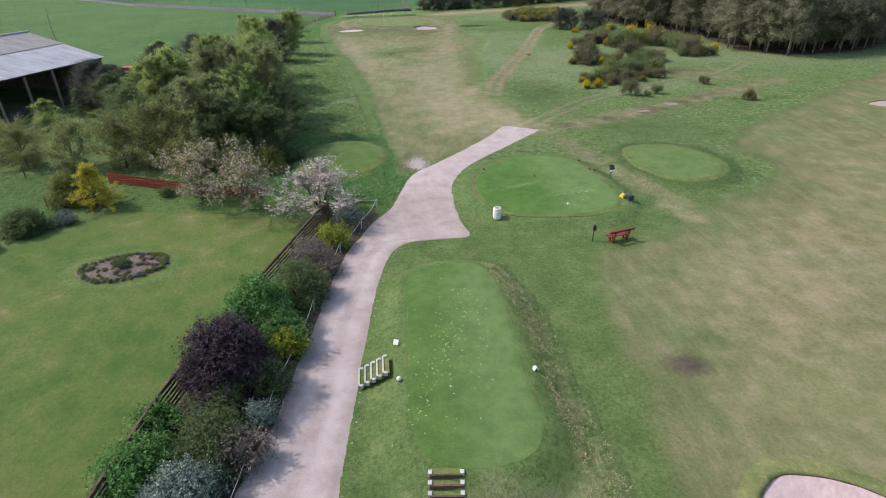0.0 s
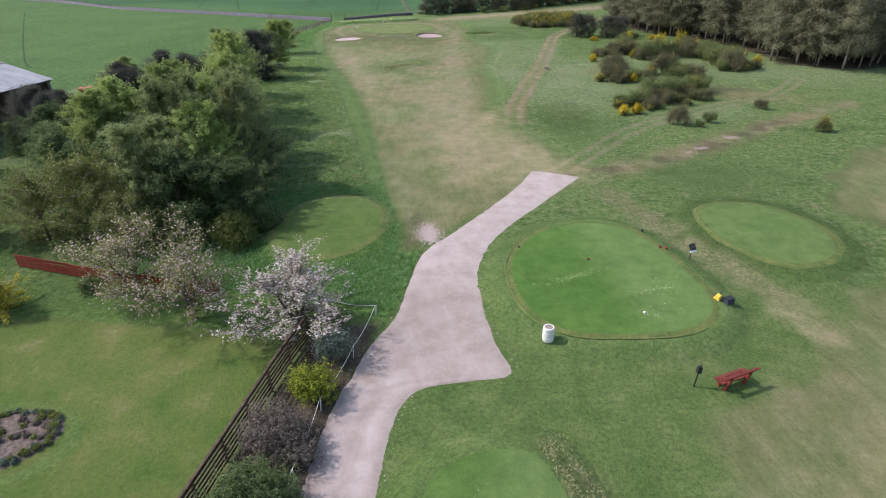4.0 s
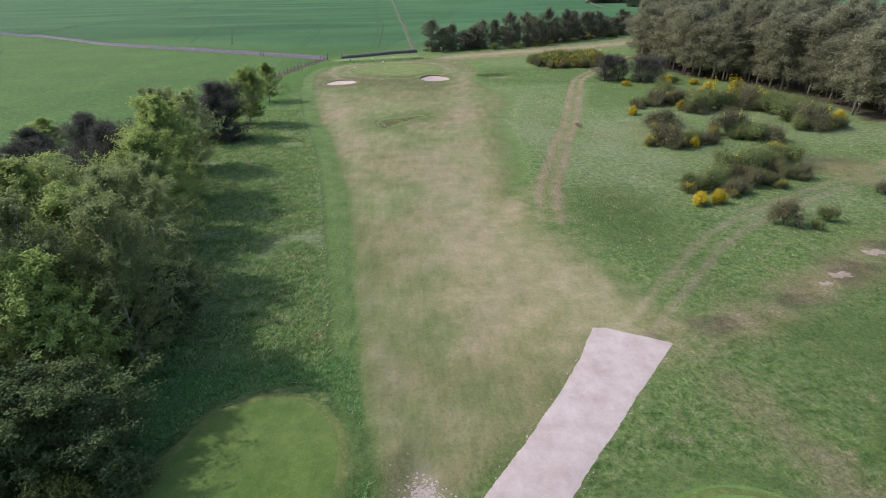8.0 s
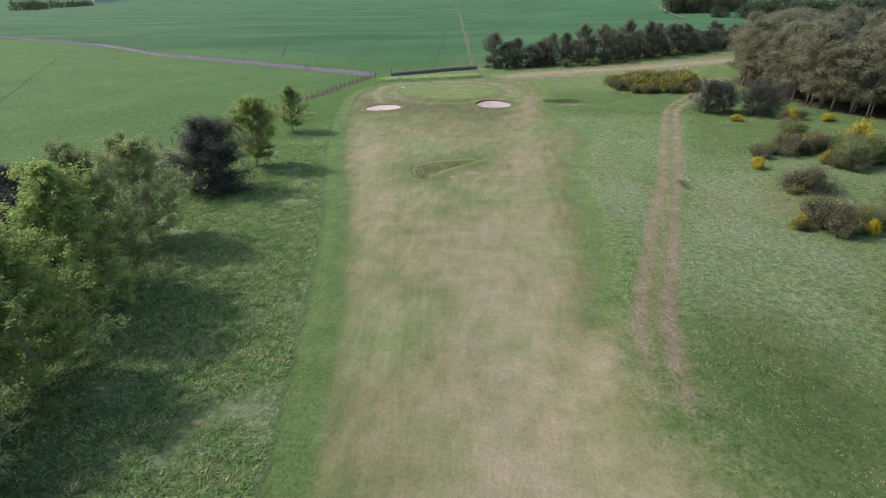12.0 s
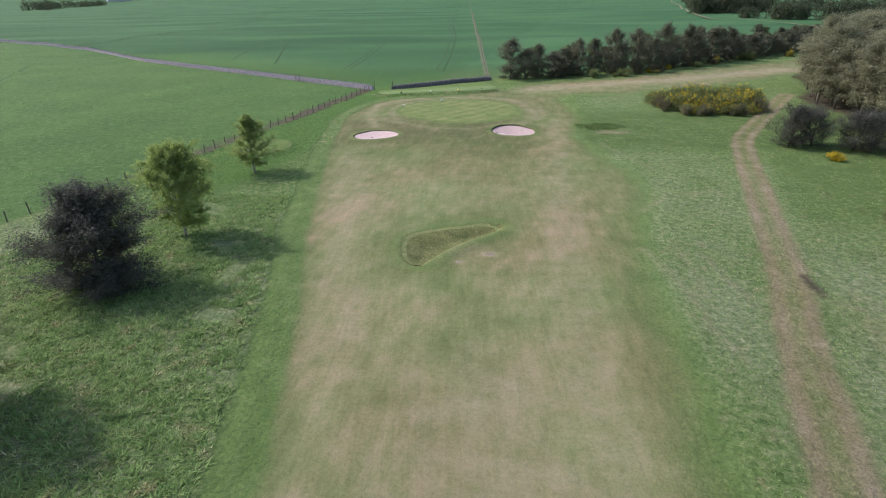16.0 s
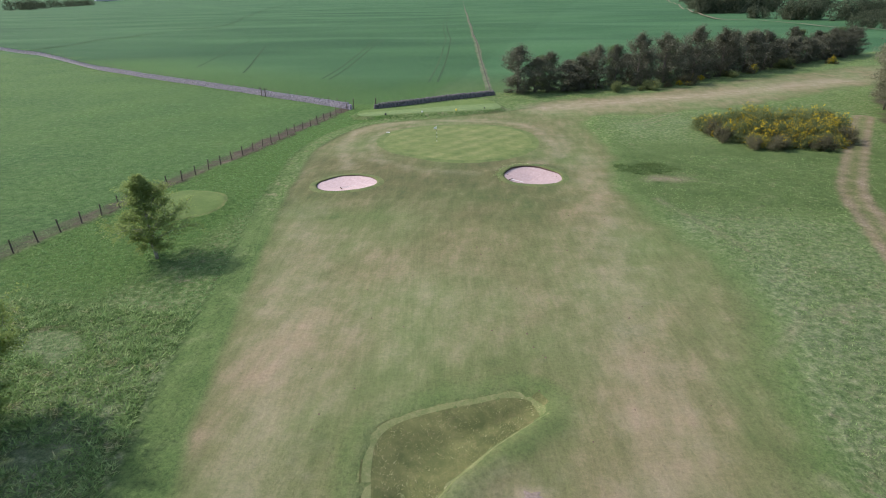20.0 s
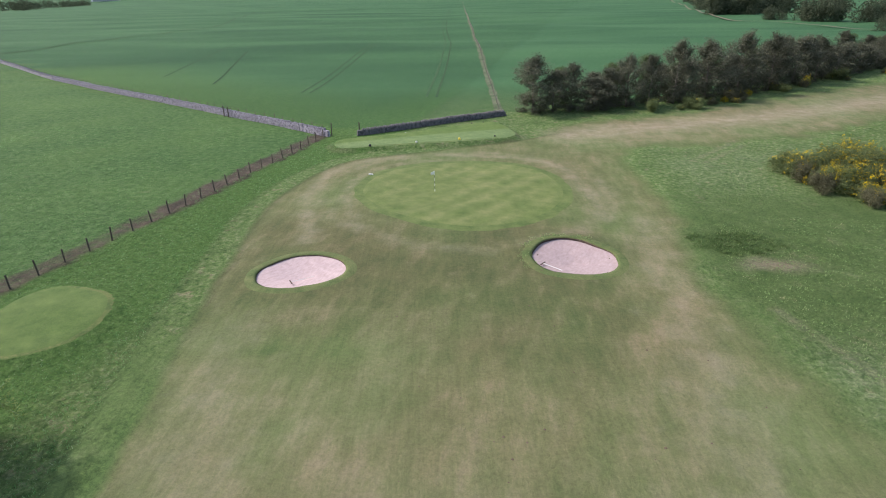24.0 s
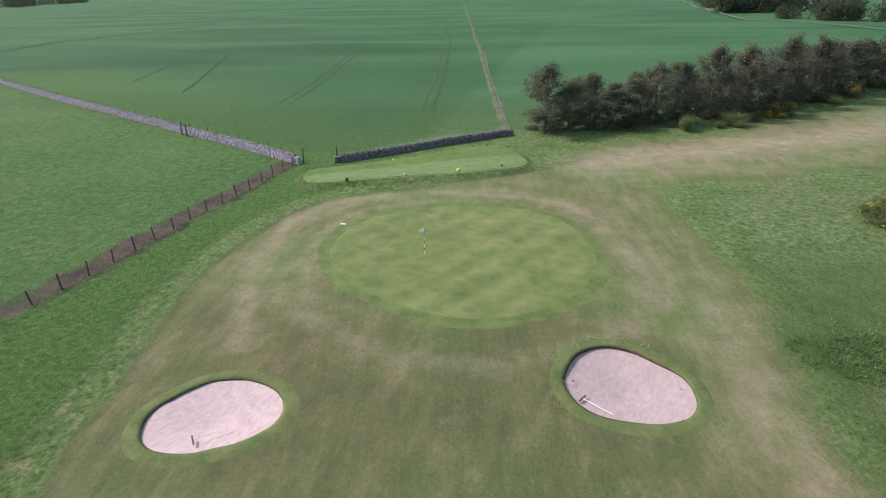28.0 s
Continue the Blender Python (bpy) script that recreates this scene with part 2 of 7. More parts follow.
L_MAUVE = leaves("twiggy_leaves", [(0, (0.11, 0.09, 0.08)), (0.6, (0.195, 0.165, 0.14)), (1, (0.3, 0.255, 0.225))])
L_GOLD = leaves("golden_leaves", [(0, (0.11, 0.155, 0.02)), (0.6, (0.22, 0.255, 0.035)), (1, (0.38, 0.39, 0.07))])
L_BELT = leaves("belt_needles", [(0, (0.08, 0.09, 0.058)), (0.6, (0.12, 0.126, 0.084)), (1, (0.185, 0.172, 0.13))], 0.32)
L_CONIFER = leaves("golden_needles", [(0, (0.26, 0.24, 0.03)), (0.6, (0.5, 0.43, 0.055)), (1, (0.66, 0.58, 0.12))], 0.45)
L_WHITEBLOSSOM = leaves("white_blossom", [(0, (0.38, 0.31, 0.3)), (0.6, (0.6, 0.52, 0.51)), (1, (0.76, 0.71, 0.69))])
L_PINKBLOSSOM = leaves("pink_blossom", [(0, (0.34, 0.24, 0.24)), (0.6, (0.54, 0.41, 0.41)), (1, (0.68, 0.57, 0.56))])


def long_grass(name):
    """Blades: green and straw by patches of the ground, each blade a little different."""
    m, nt, b = material(name, 0.7, 0.15)
    geo = nt.nodes.new("ShaderNodeNewGeometry")
    green = ramp(nt, noise_fac(nt, 1.4, 6, 0.7), [(0.32, (0.093, 0.168, 0.048)), (0.5, (0.17, 0.26, 0.09)), (0.68, (0.275, 0.355, 0.155))])
    straw = ramp(nt, geo.outputs["Random Per Island"], [(0.0, (0.16, 0.2, 0.078)), (0.6, (0.27, 0.27, 0.135)), (1.0, (0.42, 0.37, 0.235))])
    col = mix(nt, ramp(nt, noise_fac(nt, 0.75, 6, 0.7), [(0.54, (0.05, 0.05, 0.05)), (0.64, (0.9, 0.9, 0.9))]), green, straw)
    v = calc(nt, "MULTIPLY_ADD", geo.outputs["Random Per Island"], 0.8)
    v.node.inputs[2].default_value = 0.85
    col = mix(nt, 1.0, col, v, "MULTIPLY")
    nt.links.new(col, b.inputs["Base Color"])
    tr, mx = nt.nodes.new("ShaderNodeBsdfTranslucent"), nt.nodes.new("ShaderNodeMixShader")
    nt.links.new(col, tr.inputs["Color"])
    mx.inputs[0].default_value = 0.5
    nt.links.new(b.outputs[0], mx.inputs[1])
    nt.links.new(tr.outputs[0], mx.inputs[2])
    nt.links.new(mx.outputs[0], nt.nodes["Material Output"].inputs["Surface"])
    return m


L_GRASS = long_grass("grass_blades")
L_TALL = leaves("lush_blades", [(0, (0.075, 0.175, 0.05)), (0.5, (0.13, 0.265, 0.082)), (0.85, (0.205, 0.35, 0.14)), (1, (0.37, 0.4, 0.25))], 0.5)
M_EDGE = turf("cut_edge", (0.1, 0.13, 0.043), (0.165, 0.175, 0.072), (0.28, 0.25, 0.125), 1.2, 5, 0.8)
M_BEDSOIL = plain("bed_soil", (0.05, 0.04, 0.036), (0.19, 0.15, 0.135), 5, 0.95, 0.1, bumped=0.8, dist=0.05)
L_TAWNY = leaves("tawny_blades", [(0, (0.19, 0.21, 0.085)), (0.5, (0.35, 0.33, 0.165)), (1, (0.5, 0.46, 0.3))], 0.45)
L_DAISY = leaves("daisy_petals", [(0, (0.5, 0.46, 0.2)), (0.5, (0.58, 0.56, 0.38)), (1, (0.68, 0.67, 0.56))], 0.1)

# ---- mesh tools ----


class Geo:
    """Gathers vertices and faces for one mesh."""

    def __init__(self):
        self.v, self.f, self.n = [], [], 0

    def add(self, v, f):
        v = np.asarray(v, float).reshape(-1, 3)
        self.f += [tuple(i + self.n for i in q) for q in f]
        self.v.append(v)
        self.n += len(v)
        return self

    def box(self, c, size, rz=0.0, rx=0.0, ry=0.0, taper=1.0):
        m = pose(c[0], c[1], c[2], rx, ry, rz)
        s = [d / 2 for d in size]
        pts = []
        for k in (-1, 1):
            w = 1.0 if k < 0 else taper
            pts += [m @ Vector((a * s[0] * w, b * s[1] * w, k * s[2])) for a, b in ((-1, -1), (1, -1), (1, 1), (-1, 1))]
        return self.add(pts, [(3, 2, 1, 0), (4, 5, 6, 7), (0, 1, 5, 4), (1, 2, 6, 5), (2, 3, 7, 6), (3, 0, 4, 7)])

    def tube(self, path, radii, sides=6, cap=True):
        path = [Vector(p) for p in path]
        rings = []
        for i, p in enumerate(path):
            d = (path[min(i + 1, len(path) - 1)] - path[max(i - 1, 0)]).normalized()
            a = d.orthogonal().normalized()
            b = d.cross(a)
            rings += [p + (a * math.cos(u) + b * math.sin(u)) * radii[i] for u in [2 * math.pi * k / sides for k in range(sides)]]
        f = []
        for i in range(len(path) - 1):
            for k in range(sides):
                f.append((i * sides + k, i * sides + (k + 1) % sides, (i + 1) * sides + (k + 1) % sides, (i + 1) * sides + k))
        if cap:
            f += [tuple(range(sides - 1, -1, -1)), tuple((len(path) - 1) * sides + k for k in range(sides))]
        return self.add(rings, f)

    def mesh(self, name, mat, smooth=False):
        return build(name, np.concatenate(self.v), self.f, mat, smooth)


def build(name, v, f, mat, smooth=False):
    me = bpy.data.meshes.new(name)
    if isinstance(f, np.ndarray):
        n, k = f.shape
        me.vertices.add(len(v))
        me.vertices.foreach_set("co", np.asarray(v, np.float32).ravel())
        me.loops.add(n * k)
        me.loops.foreach_set("vertex_index", f.astype(np.int32).ravel())
        me.polygons.add(n)
        me.polygons.foreach_set("loop_start", np.arange(0, n * k, k, dtype=np.int32))
        me.update(calc_edges=True)
    else:
        me.from_pydata(np.asarray(v).tolist(), [], f)
    if smooth:
        me.polygons.foreach_set("use_smooth", np.ones(len(me.polygons), bool))
    me.materials.append(mat)
    return me


def part(name, me, parent, label=""):
    ob = new(name, me)
    ob.parent = parent
    return tagged(ob, label)


def thing(name, label, category, m=None, group="", kind=""):
    ob = new(name)
    ob.empty_display_size = 0.2
    if m is not None:
        ob.matrix_basis = m
    return tagged(ob, label, category, group, kind)


def solid(name, me, label, category="", group="", kind=""):
    return tagged(new(name, me), label, category, group, kind)


# ---- the lie of the land ----
def step(a, b, x):
    t = np.clip((x - a) / (b - a), 0, 1)
    return t * t * (3 - 2 * t)


def vnoise(x, y, seed=0):
    x, y = np.asarray(x, float), np.asarray(y, float)
    xi, yi = np.floor(x), np.floor(y)
    u, v = x - xi, y - yi
    u, v = u * u * (3 - 2 * u), v * v * (3 - 2 * v)

    def h(i, j):
        s = np.sin(i * 127.1 + j * 311.7 + seed * 74.7) * 43758.5453
        return s - np.floor(s)
    return (h(xi, yi) * (1 - u) + h(xi + 1, yi) * u) * (1 - v) + (h(xi, yi + 1) * (1 - u) + h(xi + 1, yi + 1) * u) * v


def loop_curve(pts, n=6, closed=True):
    """A smooth line through the points."""
    p = [np.array(q, float) for q in pts]
    k, out = len(p), []
    for i in range(k if closed else k - 1):
        g = (lambda j: p[j % k]) if closed else (lambda j: p[min(max(j, 0), k - 1)])
        a, b, c, d = g(i - 1), g(i), g(i + 1), g(i + 2)
        for t in np.arange(n) / n:
            out.append(0.5 * (2 * b + (c - a) * t + (2 * a - 5 * b + 4 * c - d) * t ** 2 + (3 * b - a - 3 * c + d) * t ** 3))
    if not closed:
        out.append(p[-1])
    return np.array(out)


def line_dist(line, X, Y, closed=False):
    best = np.full(X.shape, 1e18)
    k = len(line)
    for i in range(k if closed else k - 1):
        (ax, ay), (bx, by) = line[i], line[(i + 1) % k]
        dx, dy = bx - ax, by - ay
        t = np.clip(((X - ax) * dx + (Y - ay) * dy) / (dx * dx + dy * dy + 1e-12), 0, 1)
        best = np.minimum(best, (X - ax - t * dx) ** 2 + (Y - ay - t * dy) ** 2)
    return np.sqrt(best)


def inside(line, X, Y):
    """Metres inside a closed line; negative outside."""
    odd = np.zeros(X.shape, bool)
    k = len(line)
    for i in range(k):
        (ax, ay), (bx, by) = line[i], line[(i + 1) % k]
        if ay != by:
            odd ^= ((ay > Y) != (by > Y)) & (X < (bx - ax) * (Y - ay) / (by - ay) + ax)
    return np.where(odd, 1, -1) * line_dist(line, X, Y, True)


def near_inside(line, X, Y, reach=6.0):
    """inside(), worked out only round the line; far outside it is -reach."""
    lo, hi = line.min(0) - reach, line.max(0) + reach
    sel = (X > lo[0]) & (X < hi[0]) & (Y > lo[1]) & (Y < hi[1])
    out = np.full(X.shape, -float(reach))
    if sel.any():
        out[sel] = inside(line, X[sel], Y[sel])
    return out


TEE_ONE = loop_curve([(-2.1, 25.6), (-1.2, 27.2), (0.5, 27.9), (2.1, 27.6), (3.0, 25.4), (3.5, 20.7), (3.7, 17.6), (3.9, 15.6), (3.4, 14.1), (2.4, 13.5), (1.3, 13.3), (0.2, 13.4), (-0.8, 14.0), (-1.4, 15.7), (-1.8, 19.6)])
TEE_TWO = loop_curve([(2.5, 42.0), (4.0, 45.6), (6.2, 47.6), (9.4, 48.4), (11.8, 47.0), (13.2, 43.2), (13.8, 39.3), (13.4, 36.9), (11.1, 35.2), (7.2, 34.9), (4.6, 35.4), (2.9, 37.6)])
PUTTING = loop_curve([(17.6, 50.1), (20.5, 51.4), (23.0, 50.6), (24.9, 47.6), (24.6, 44.5), (22.9, 42.5), (20.3, 41.9), (18.2, 43.4), (17.1, 46.4)])
TEE_THREE = loop_curve([(-13.3, 48.4), (-12.8, 50.6), (-11.6, 52.9), (-9.3, 53.9), (-7.0, 52.8), (-5.8, 50.4), (-5.7, 47.8), (-6.5, 45.5), (-8.4, 44.0), (-11.1, 44.2), (-12.8, 46.1)])
GREEN = loop_curve([(-23.0, 162.7), (-23.3, 166.6), (-22.0, 170.2), (-18.7, 173.1), (-13.3, 174.7), (-8.3, 174.0), (-5.1, 171.7), (-3.3, 167.9), (-2.9, 163.7), (-4.6, 159.3), (-7.5, 156.6), (-11.0, 155.2), (-14.3, 155.5), (-18.1, 157.3), (-20.9, 159.6)])
TEE_FOUR = loop_curve([(-30.8, 180.5), (-30.2, 182.2), (-28.0, 183.4), (-25.8, 184.6), (-22.1, 186.8), (-19.1, 189.1), (-14.1, 193.0), (-11.7, 193.9), (-10.2, 192.5), (-8.6, 189.2), (-8.1, 186.7), (-9.0, 185.0), (-10.7, 184.1), (-15.0, 182.0), (-20.1, 180.4), (-25.7, 178.6), (-28.8, 177.9), (-30.0, 178.6)])
SIDE_GREEN = loop_curve([(-39.2, 140.6), (-38.0, 142.9), (-35.6, 142.9), (-33.3, 142.0), (-32.0, 139.6), (-32.2, 137.2), (-33.6, 135.8), (-35.6, 135.2), (-38.0, 136.6)])
BUNKER_L = loop_curve([(-25.3, 145.6), (-25.3, 146.9), (-24.0, 148.6), (-22.1, 149.1), (-20.2, 148.4), (-19.4, 147.0), (-20.2, 145.6), (-21.5, 144.8), (-23.0, 144.4), (-24.5, 144.6)])
BUNKER_R = loop_curve([(-6.6, 151.2), (-5.9, 152.8), (-4.6, 153.6), (-3.2, 153.4), (-2.0, 152.6), (-0.9, 151.6), (-0.7, 150.2), (-1.3, 149.1), (-2.7, 148.5), (-4.3, 148.5), (-5.7, 149.0), (-6.5, 150.1)])
BUNKER_N = loop_curve([(10.4, 11.0), (11.2, 12.6), (12.3, 13.4), (13.8, 13.3), (15.2, 12.7), (16.5, 11.4), (16.4, 9.8), (14.6, 8.6), (12.2, 8.7), (10.8, 9.6)])
BUNKER_F = loop_curve([(53.2, 67.4), (55.0, 68.6), (57.5, 68.9), (58.6, 67.6), (57.0, 66.0), (54.5, 65.8)])
HOLLOW = loop_curve([(-11.2, 110.1), (-11.5, 111.4), (-11.6, 113.0), (-10.8, 114.2), (-8.7, 115.4), (-6.7, 116.2), (-5.2, 116.8), (-4.2, 116.8), (-3.6, 116.0), (-3.7, 115.1), (-5.2, 113.6), (-6.4, 112.3), (-7.6, 110.7), (-8.4, 109.2), (-9.2, 108.2), (-10.2, 108.4), (-10.9, 109.2)])
CREST = [(-3.9, 114.6), (-5.2, 113.3), (-6.4, 112.0), (-7.6, 110.4), (-8.5, 108.8)]
RING_OUT = [(-23.9, 152.0), (-27.4, 162.0), (-26.7, 172.1), (-19.4, 176.9), (-11.1, 177.3), (-4.2, 174.3), (-1.0, 165.2), (-0.3, 158.4)]
RING_IN = [(-21.6, 156.0), (-22.8, 159.0), (-24.2, 163.8), (-23.6, 169.5), (-20.9, 172.9), (-16.0, 175.2)]
TRACK = loop_curve([(-3.7, 4.0), (-3.7, 12.7), (-3.8, 20.1), (-3.8, 24.5), (-3.5, 29.6), (-2.5, 31.9), (0.0, 32.5), (2.15, 33.0), (1.5, 35.4), (1.1, 39.0), (1.0, 42.1), (2.5, 46.8), (6.0, 51.6), (8.8, 55.2), (10.6, 57.5), (10.9, 57.9), (10.5, 58.2), (7.2, 59.65), (6.9, 59.75), (6.65, 59.3), (4.6, 55.6), (2.4, 52.0), (-0.6, 47.8), (-2.6, 45.0), (-3.3, 42.0), (-4.0, 38.0), (-5.2, 33.6), (-6.1, 28.0), (-6.4, 22.0), (-6.6, 17.2), (-7.2, 12.8), (-7.6, 4.0)], 4)
FENCE_FIELD = [(-33.9, 185.2), (-34.9, 178.0), (-36.6, 169.6), (-37.9, 161.0), (-39.6, 152.0), (-41.2, 144.0), (-42.7, 134.6), (-44.0, 126.5), (-45.9, 118.8), (-48.5, 108.0), (-51.0, 98.0)]
WALL_WEST = [(-33.9, 186.0), (-42.4, 191.6), (-54.6, 198.8), (-73.0, 210.0), (-94.7, 223.0), (-122.7, 241.5), (-169.0, 273.0), (-231.0, 303.0), (-320.0, 345.0)]
WALL_EAST = [(-28.7, 186.9), (-23.4, 190.7), (-17.2, 195.6), (-9.9, 201.2)]
FIELD_LINE = [(-10.6, 202.0), (-19.8, 296.0), (-41.4, 511.0), (-80.0, 900.0), (-133.0, 1442.0)]
SAND_PATH = loop_curve([(7.2, 64.0), (6.9, 71.0), (7.4, 77.0), (8.5, 84.0), (10.8, 92.0), (13.2, 101.3), (15.4, 108.0), (17.3, 115.5), (20.2, 127.0), (23.3, 139.5), (25.8, 148.0), (30.2, 156.5), (38.0, 170.6), (45.0, 183.0)], 5, False)
WEDGE = loop_curve([(5.0, 82.0), (7.3, 83.8), (9.4, 83.6), (8.3, 78.0), (7.4, 73.6), (8.0, 70.2), (8.9, 67.0), (10.5, 62.0), (10.0, 58.8), (4.5, 56.0), (-1.5, 62.0), (-0.2, 72.9)], 4)
BANK_LINE = [(2.9, 28.6), (4.2, 24.9), (4.85, 21.2), (5.05, 18.3), (5.4, 16.0), (5.8, 13.3), (5.6, 11.2)]
FAIRWAY = loop_curve([(-3.6, 45), (-4.2, 49), (-5.6, 55), (-7.4, 64), (-9.7, 74), (-12.5, 86), (-16.5, 101), (-20.5, 113), (-24, 126), (-28, 142), (-29.5, 150), (-31, 158), (-30.5, 167), (-27, 175), (-18, 180), (-8, 186), (4, 196), (14, 199), (10, 188), (4, 178), (5, 168), (5.5, 158), (4.2, 150), (6.2, 139), (8.6, 131.5), (8.6, 125), (6.8, 117.7), (5.8, 110), (5.6, 102), (5.4, 92), (4.8, 84), (5.5, 76), (8, 68), (11, 61), (9, 57), (4, 52.5), (0, 49)], 4)
EAST_FAIRWAY = loop_curve([(9.5, 2), (8.4, 14), (9.2, 22), (9.5, 29), (16, 33), (19, 37), (22, 39.5), (27, 41), (29, 46), (30, 53), (37, 62), (50, 72), (75, 90), (140, 120), (150, 20), (60, -10)], 5)
CROSS_FAIRWAY = loop_curve([(-4, 184), (8, 183), (20, 186), (34, 193), (60, 212), (95, 235), (80, 245), (50, 226), (30, 213), (12, 201), (0, 196)], 5)
LAWN = loop_curve([(-13, 2), (-12.9, 14), (-12.4, 20), (-11.4, 25), (-10.4, 30), (-9.7, 34.6), (-12, 36.4), (-17, 37.2), (-22, 38), (-25.2, 37.6), (-27, 34.6), (-30, 31), (-40, 22), (-48, 8)], 5)
BROWN_PATH = loop_curve([(9.5, 57.5), (13.5, 59.6), (17.4, 61.4), (23.7, 64.8), (31, 69.8), (42, 77.0), (50, 82)], 5, False)
DIAG_PATH = loop_curve([(9.5, 59.5), (14, 65), (20.5, 72.5), (32, 80.6), (43, 86.6), (52, 96)], 5, False)
TAN_PATH = loop_curve([(12.0, 55), (13.6, 50), (15.0, 46), (16.4, 42.6), (17.8, 39.4), (18.0, 36)], 5, False)


def ground_z(X, Y):
    X, Y = np.asarray(X, float), np.asarray(Y, float)
    Z = 0.22 * (vnoise(X / 21, Y / 21, 1) - 0.5) + 0.1 * (vnoise(X / 7, Y / 7, 2) - 0.5)
    far = np.maximum(step(205, 330, Y), step(-60, -160, X))
    Z = Z + far * (3.0 * (vnoise(X / 130 + 3, Y / 60, 3) - 0.5) + 1.0 * (vnoise(X / 40, Y / 24, 4) - 0.5))
    Z = Z + 40 * step(2700, 4300, np.hypot(X, Y)) * (Y > 0)
    for line, top, bank in ((TEE_ONE, 0.8, 2.0), (TEE_TWO, 0.45, 1.8), (PUTTING, 0.35, 2.6), (TEE_THREE, 0.3, 1.2), (GREEN, 0.06, 5.0), (TEE_FOUR, 0.5, 1.0), (SIDE_GREEN, 0.3, 1.4)):
        Z = Z + top * step(-bank, 0.1, near_inside(line, X, Y, bank + 1))
    for line, up in ((BUNKER_L, 0.1), (BUNKER_R, 0.34)):
        c = line.mean(0)
        s = near_inside(line, X, Y, 4)
        back = step(-2, 3, (Y - c[1]) - 0.3 * (X - c[0]))
        Z = Z + up * back * step(-3.0, -0.2, s)
    s = near_inside(HOLLOW, X, Y, 4)
    Z = Z - 0.2 * step(0.0, 0.3, s) - 0.4 * step(0.1, 2.2, s)
    near = (np.abs(X + 7) < 8) & (np.abs(Y - 112) < 8)
    if near.any():
        Z = Z + np.where(near, 0.22 * np.exp(-(line_dist(CREST, X, Y) / 0.8) ** 2) * (s < 0.3) - 0.3 * step(0.0, 0.5, s) * np.exp(-(line_dist(CREST, X, Y) / 1.4) ** 2), 0)
    return Z


def gz(x, y):
    return float(ground_z(np.array([x]), np.array([y]))[0])


# ---- ground ----
def graded(lo, a, b, hi, fine, grow):
    core = np.arange(a, b + 1e-6, fine)
    out, x, d = [], core[-1], fine
    while x < hi:
        d = min(d * grow, 120.0)
        x += d
        out.append(x)
    low, x, d = [], core[0], fine
    while x > lo:
        d = min(d * grow, 120.0)
        x -= d
        low.append(x)
    return np.concatenate([low[::-1], core, out])


gx, gy = graded(-3000, -46, 60, 3000, 0.4, 1.16), graded(-400, 6, 206, 4300, 0.4, 1.07)
X, Y = [a.ravel() for a in np.meshgrid(gx, gy)]
nx, ny = len(gx), len(gy)
Z = ground_z(X, Y)
cut = np.zeros(X.shape, bool)
for line in (BUNKER_L, BUNKER_R, BUNKER_N, BUNKER_F):
    cut |= near_inside(line, X, Y, 3) > 0
quads = (np.arange(ny - 1)[:, None] * nx + np.arange(nx - 1)[None, :]).ravel()
quads = np.stack([quads, quads + 1, quads + nx + 1, quads + nx], 1)
quads = quads[~cut[quads].any(1)]


def soft(line, w, reach=None, wob=0.0):
    s = near_inside(line, X, Y, reach or max(4 * w, 4.0))
    if wob:
        s = s + wob * (vnoise(X / 2.3, Y / 2.3, 9) - 0.5)
    return step(-w, w, s)


fr_w = 0.7 + 1.6 * step(-6, 0, X)
fair = np.maximum(step(-fr_w, fr_w, near_inside(FAIRWAY, X, Y, 8) - 0.8 * step(0, -6, X) * step(60, 80, Y) + (0.3 + 0.7 * step(-6, 0, X)) * (vnoise(X / 2.3, Y / 2.3, 9) - 0.5)), np.maximum(soft(EAST_FAIRWAY, 1.6, 8, 2.0), soft(CROSS_FAIRWAY, 3.5, 9, 3.0)))
fs = near_inside(FAIRWAY, X, Y, 8)
lush = np.where(X > -2, 0.45 * np.exp(-((fs + 1.0) / 1.3) ** 2), (0.85 - 0.25 * np.exp(-((fs + 0.45) / 0.22) ** 2)) * step(-1.9, -1.5, fs) * step(2.2, 0.0, fs)) * step(44, 52, Y) * (1 - step(132, 146, Y))
lush = np.maximum(lush, 0.5 * step(-3.2, -0.4, near_inside(TEE_ONE, X, Y, 5)))
lush = np.maximum(lush, 0.9 * step(-2.6, -0.2, near_inside(TEE_TWO, X, Y, 5)))
lush = np.maximum(lush, 0.85 * step(-2.2, -0.4, near_inside(HOLLOW, X, Y, 5)))
for b_line in (BUNKER_L, BUNKER_R):
    lush = np.maximum(lush, 0.6 * step(-2.4, -0.6, near_inside(b_line, X, Y, 5)))
sp = line_dist(SAND_PATH, X, Y)
brown = 0.6 * np.exp(-(np.abs(sp - 0.85) / 0.4) ** 2) * (0.55 + 0.45 * step(0.35, 0.6, vnoise(X / 3, Y / 5, 21))) + 0.5 * np.exp(-(sp / 1.45) ** 4)
brown = brown * step(68, 82, Y)
wedge = step(-2.6, 2.2, near_inside(WEDGE, X, Y, 6) + 2.2 * (vnoise(X / 2.2, Y / 3.0, 25) - 0.5))
brown = np.maximum(brown, 0.5 * wedge * (0.5 + 0.5 * vnoise(X / 3, Y / 4, 26)))
brown = np.maximum(brown, 0.85 * np.exp(-(line_dist(BROWN_PATH, X, Y) / 2.1) ** 2) * (0.45 + 0.55 * step(0.3, 0.65, vnoise(X / 2.6, Y / 1.8, 22))))
brown = np.maximum(brown, 0.42 * np.exp(-(line_dist(TAN_PATH, X, Y) / 1.5) ** 2))
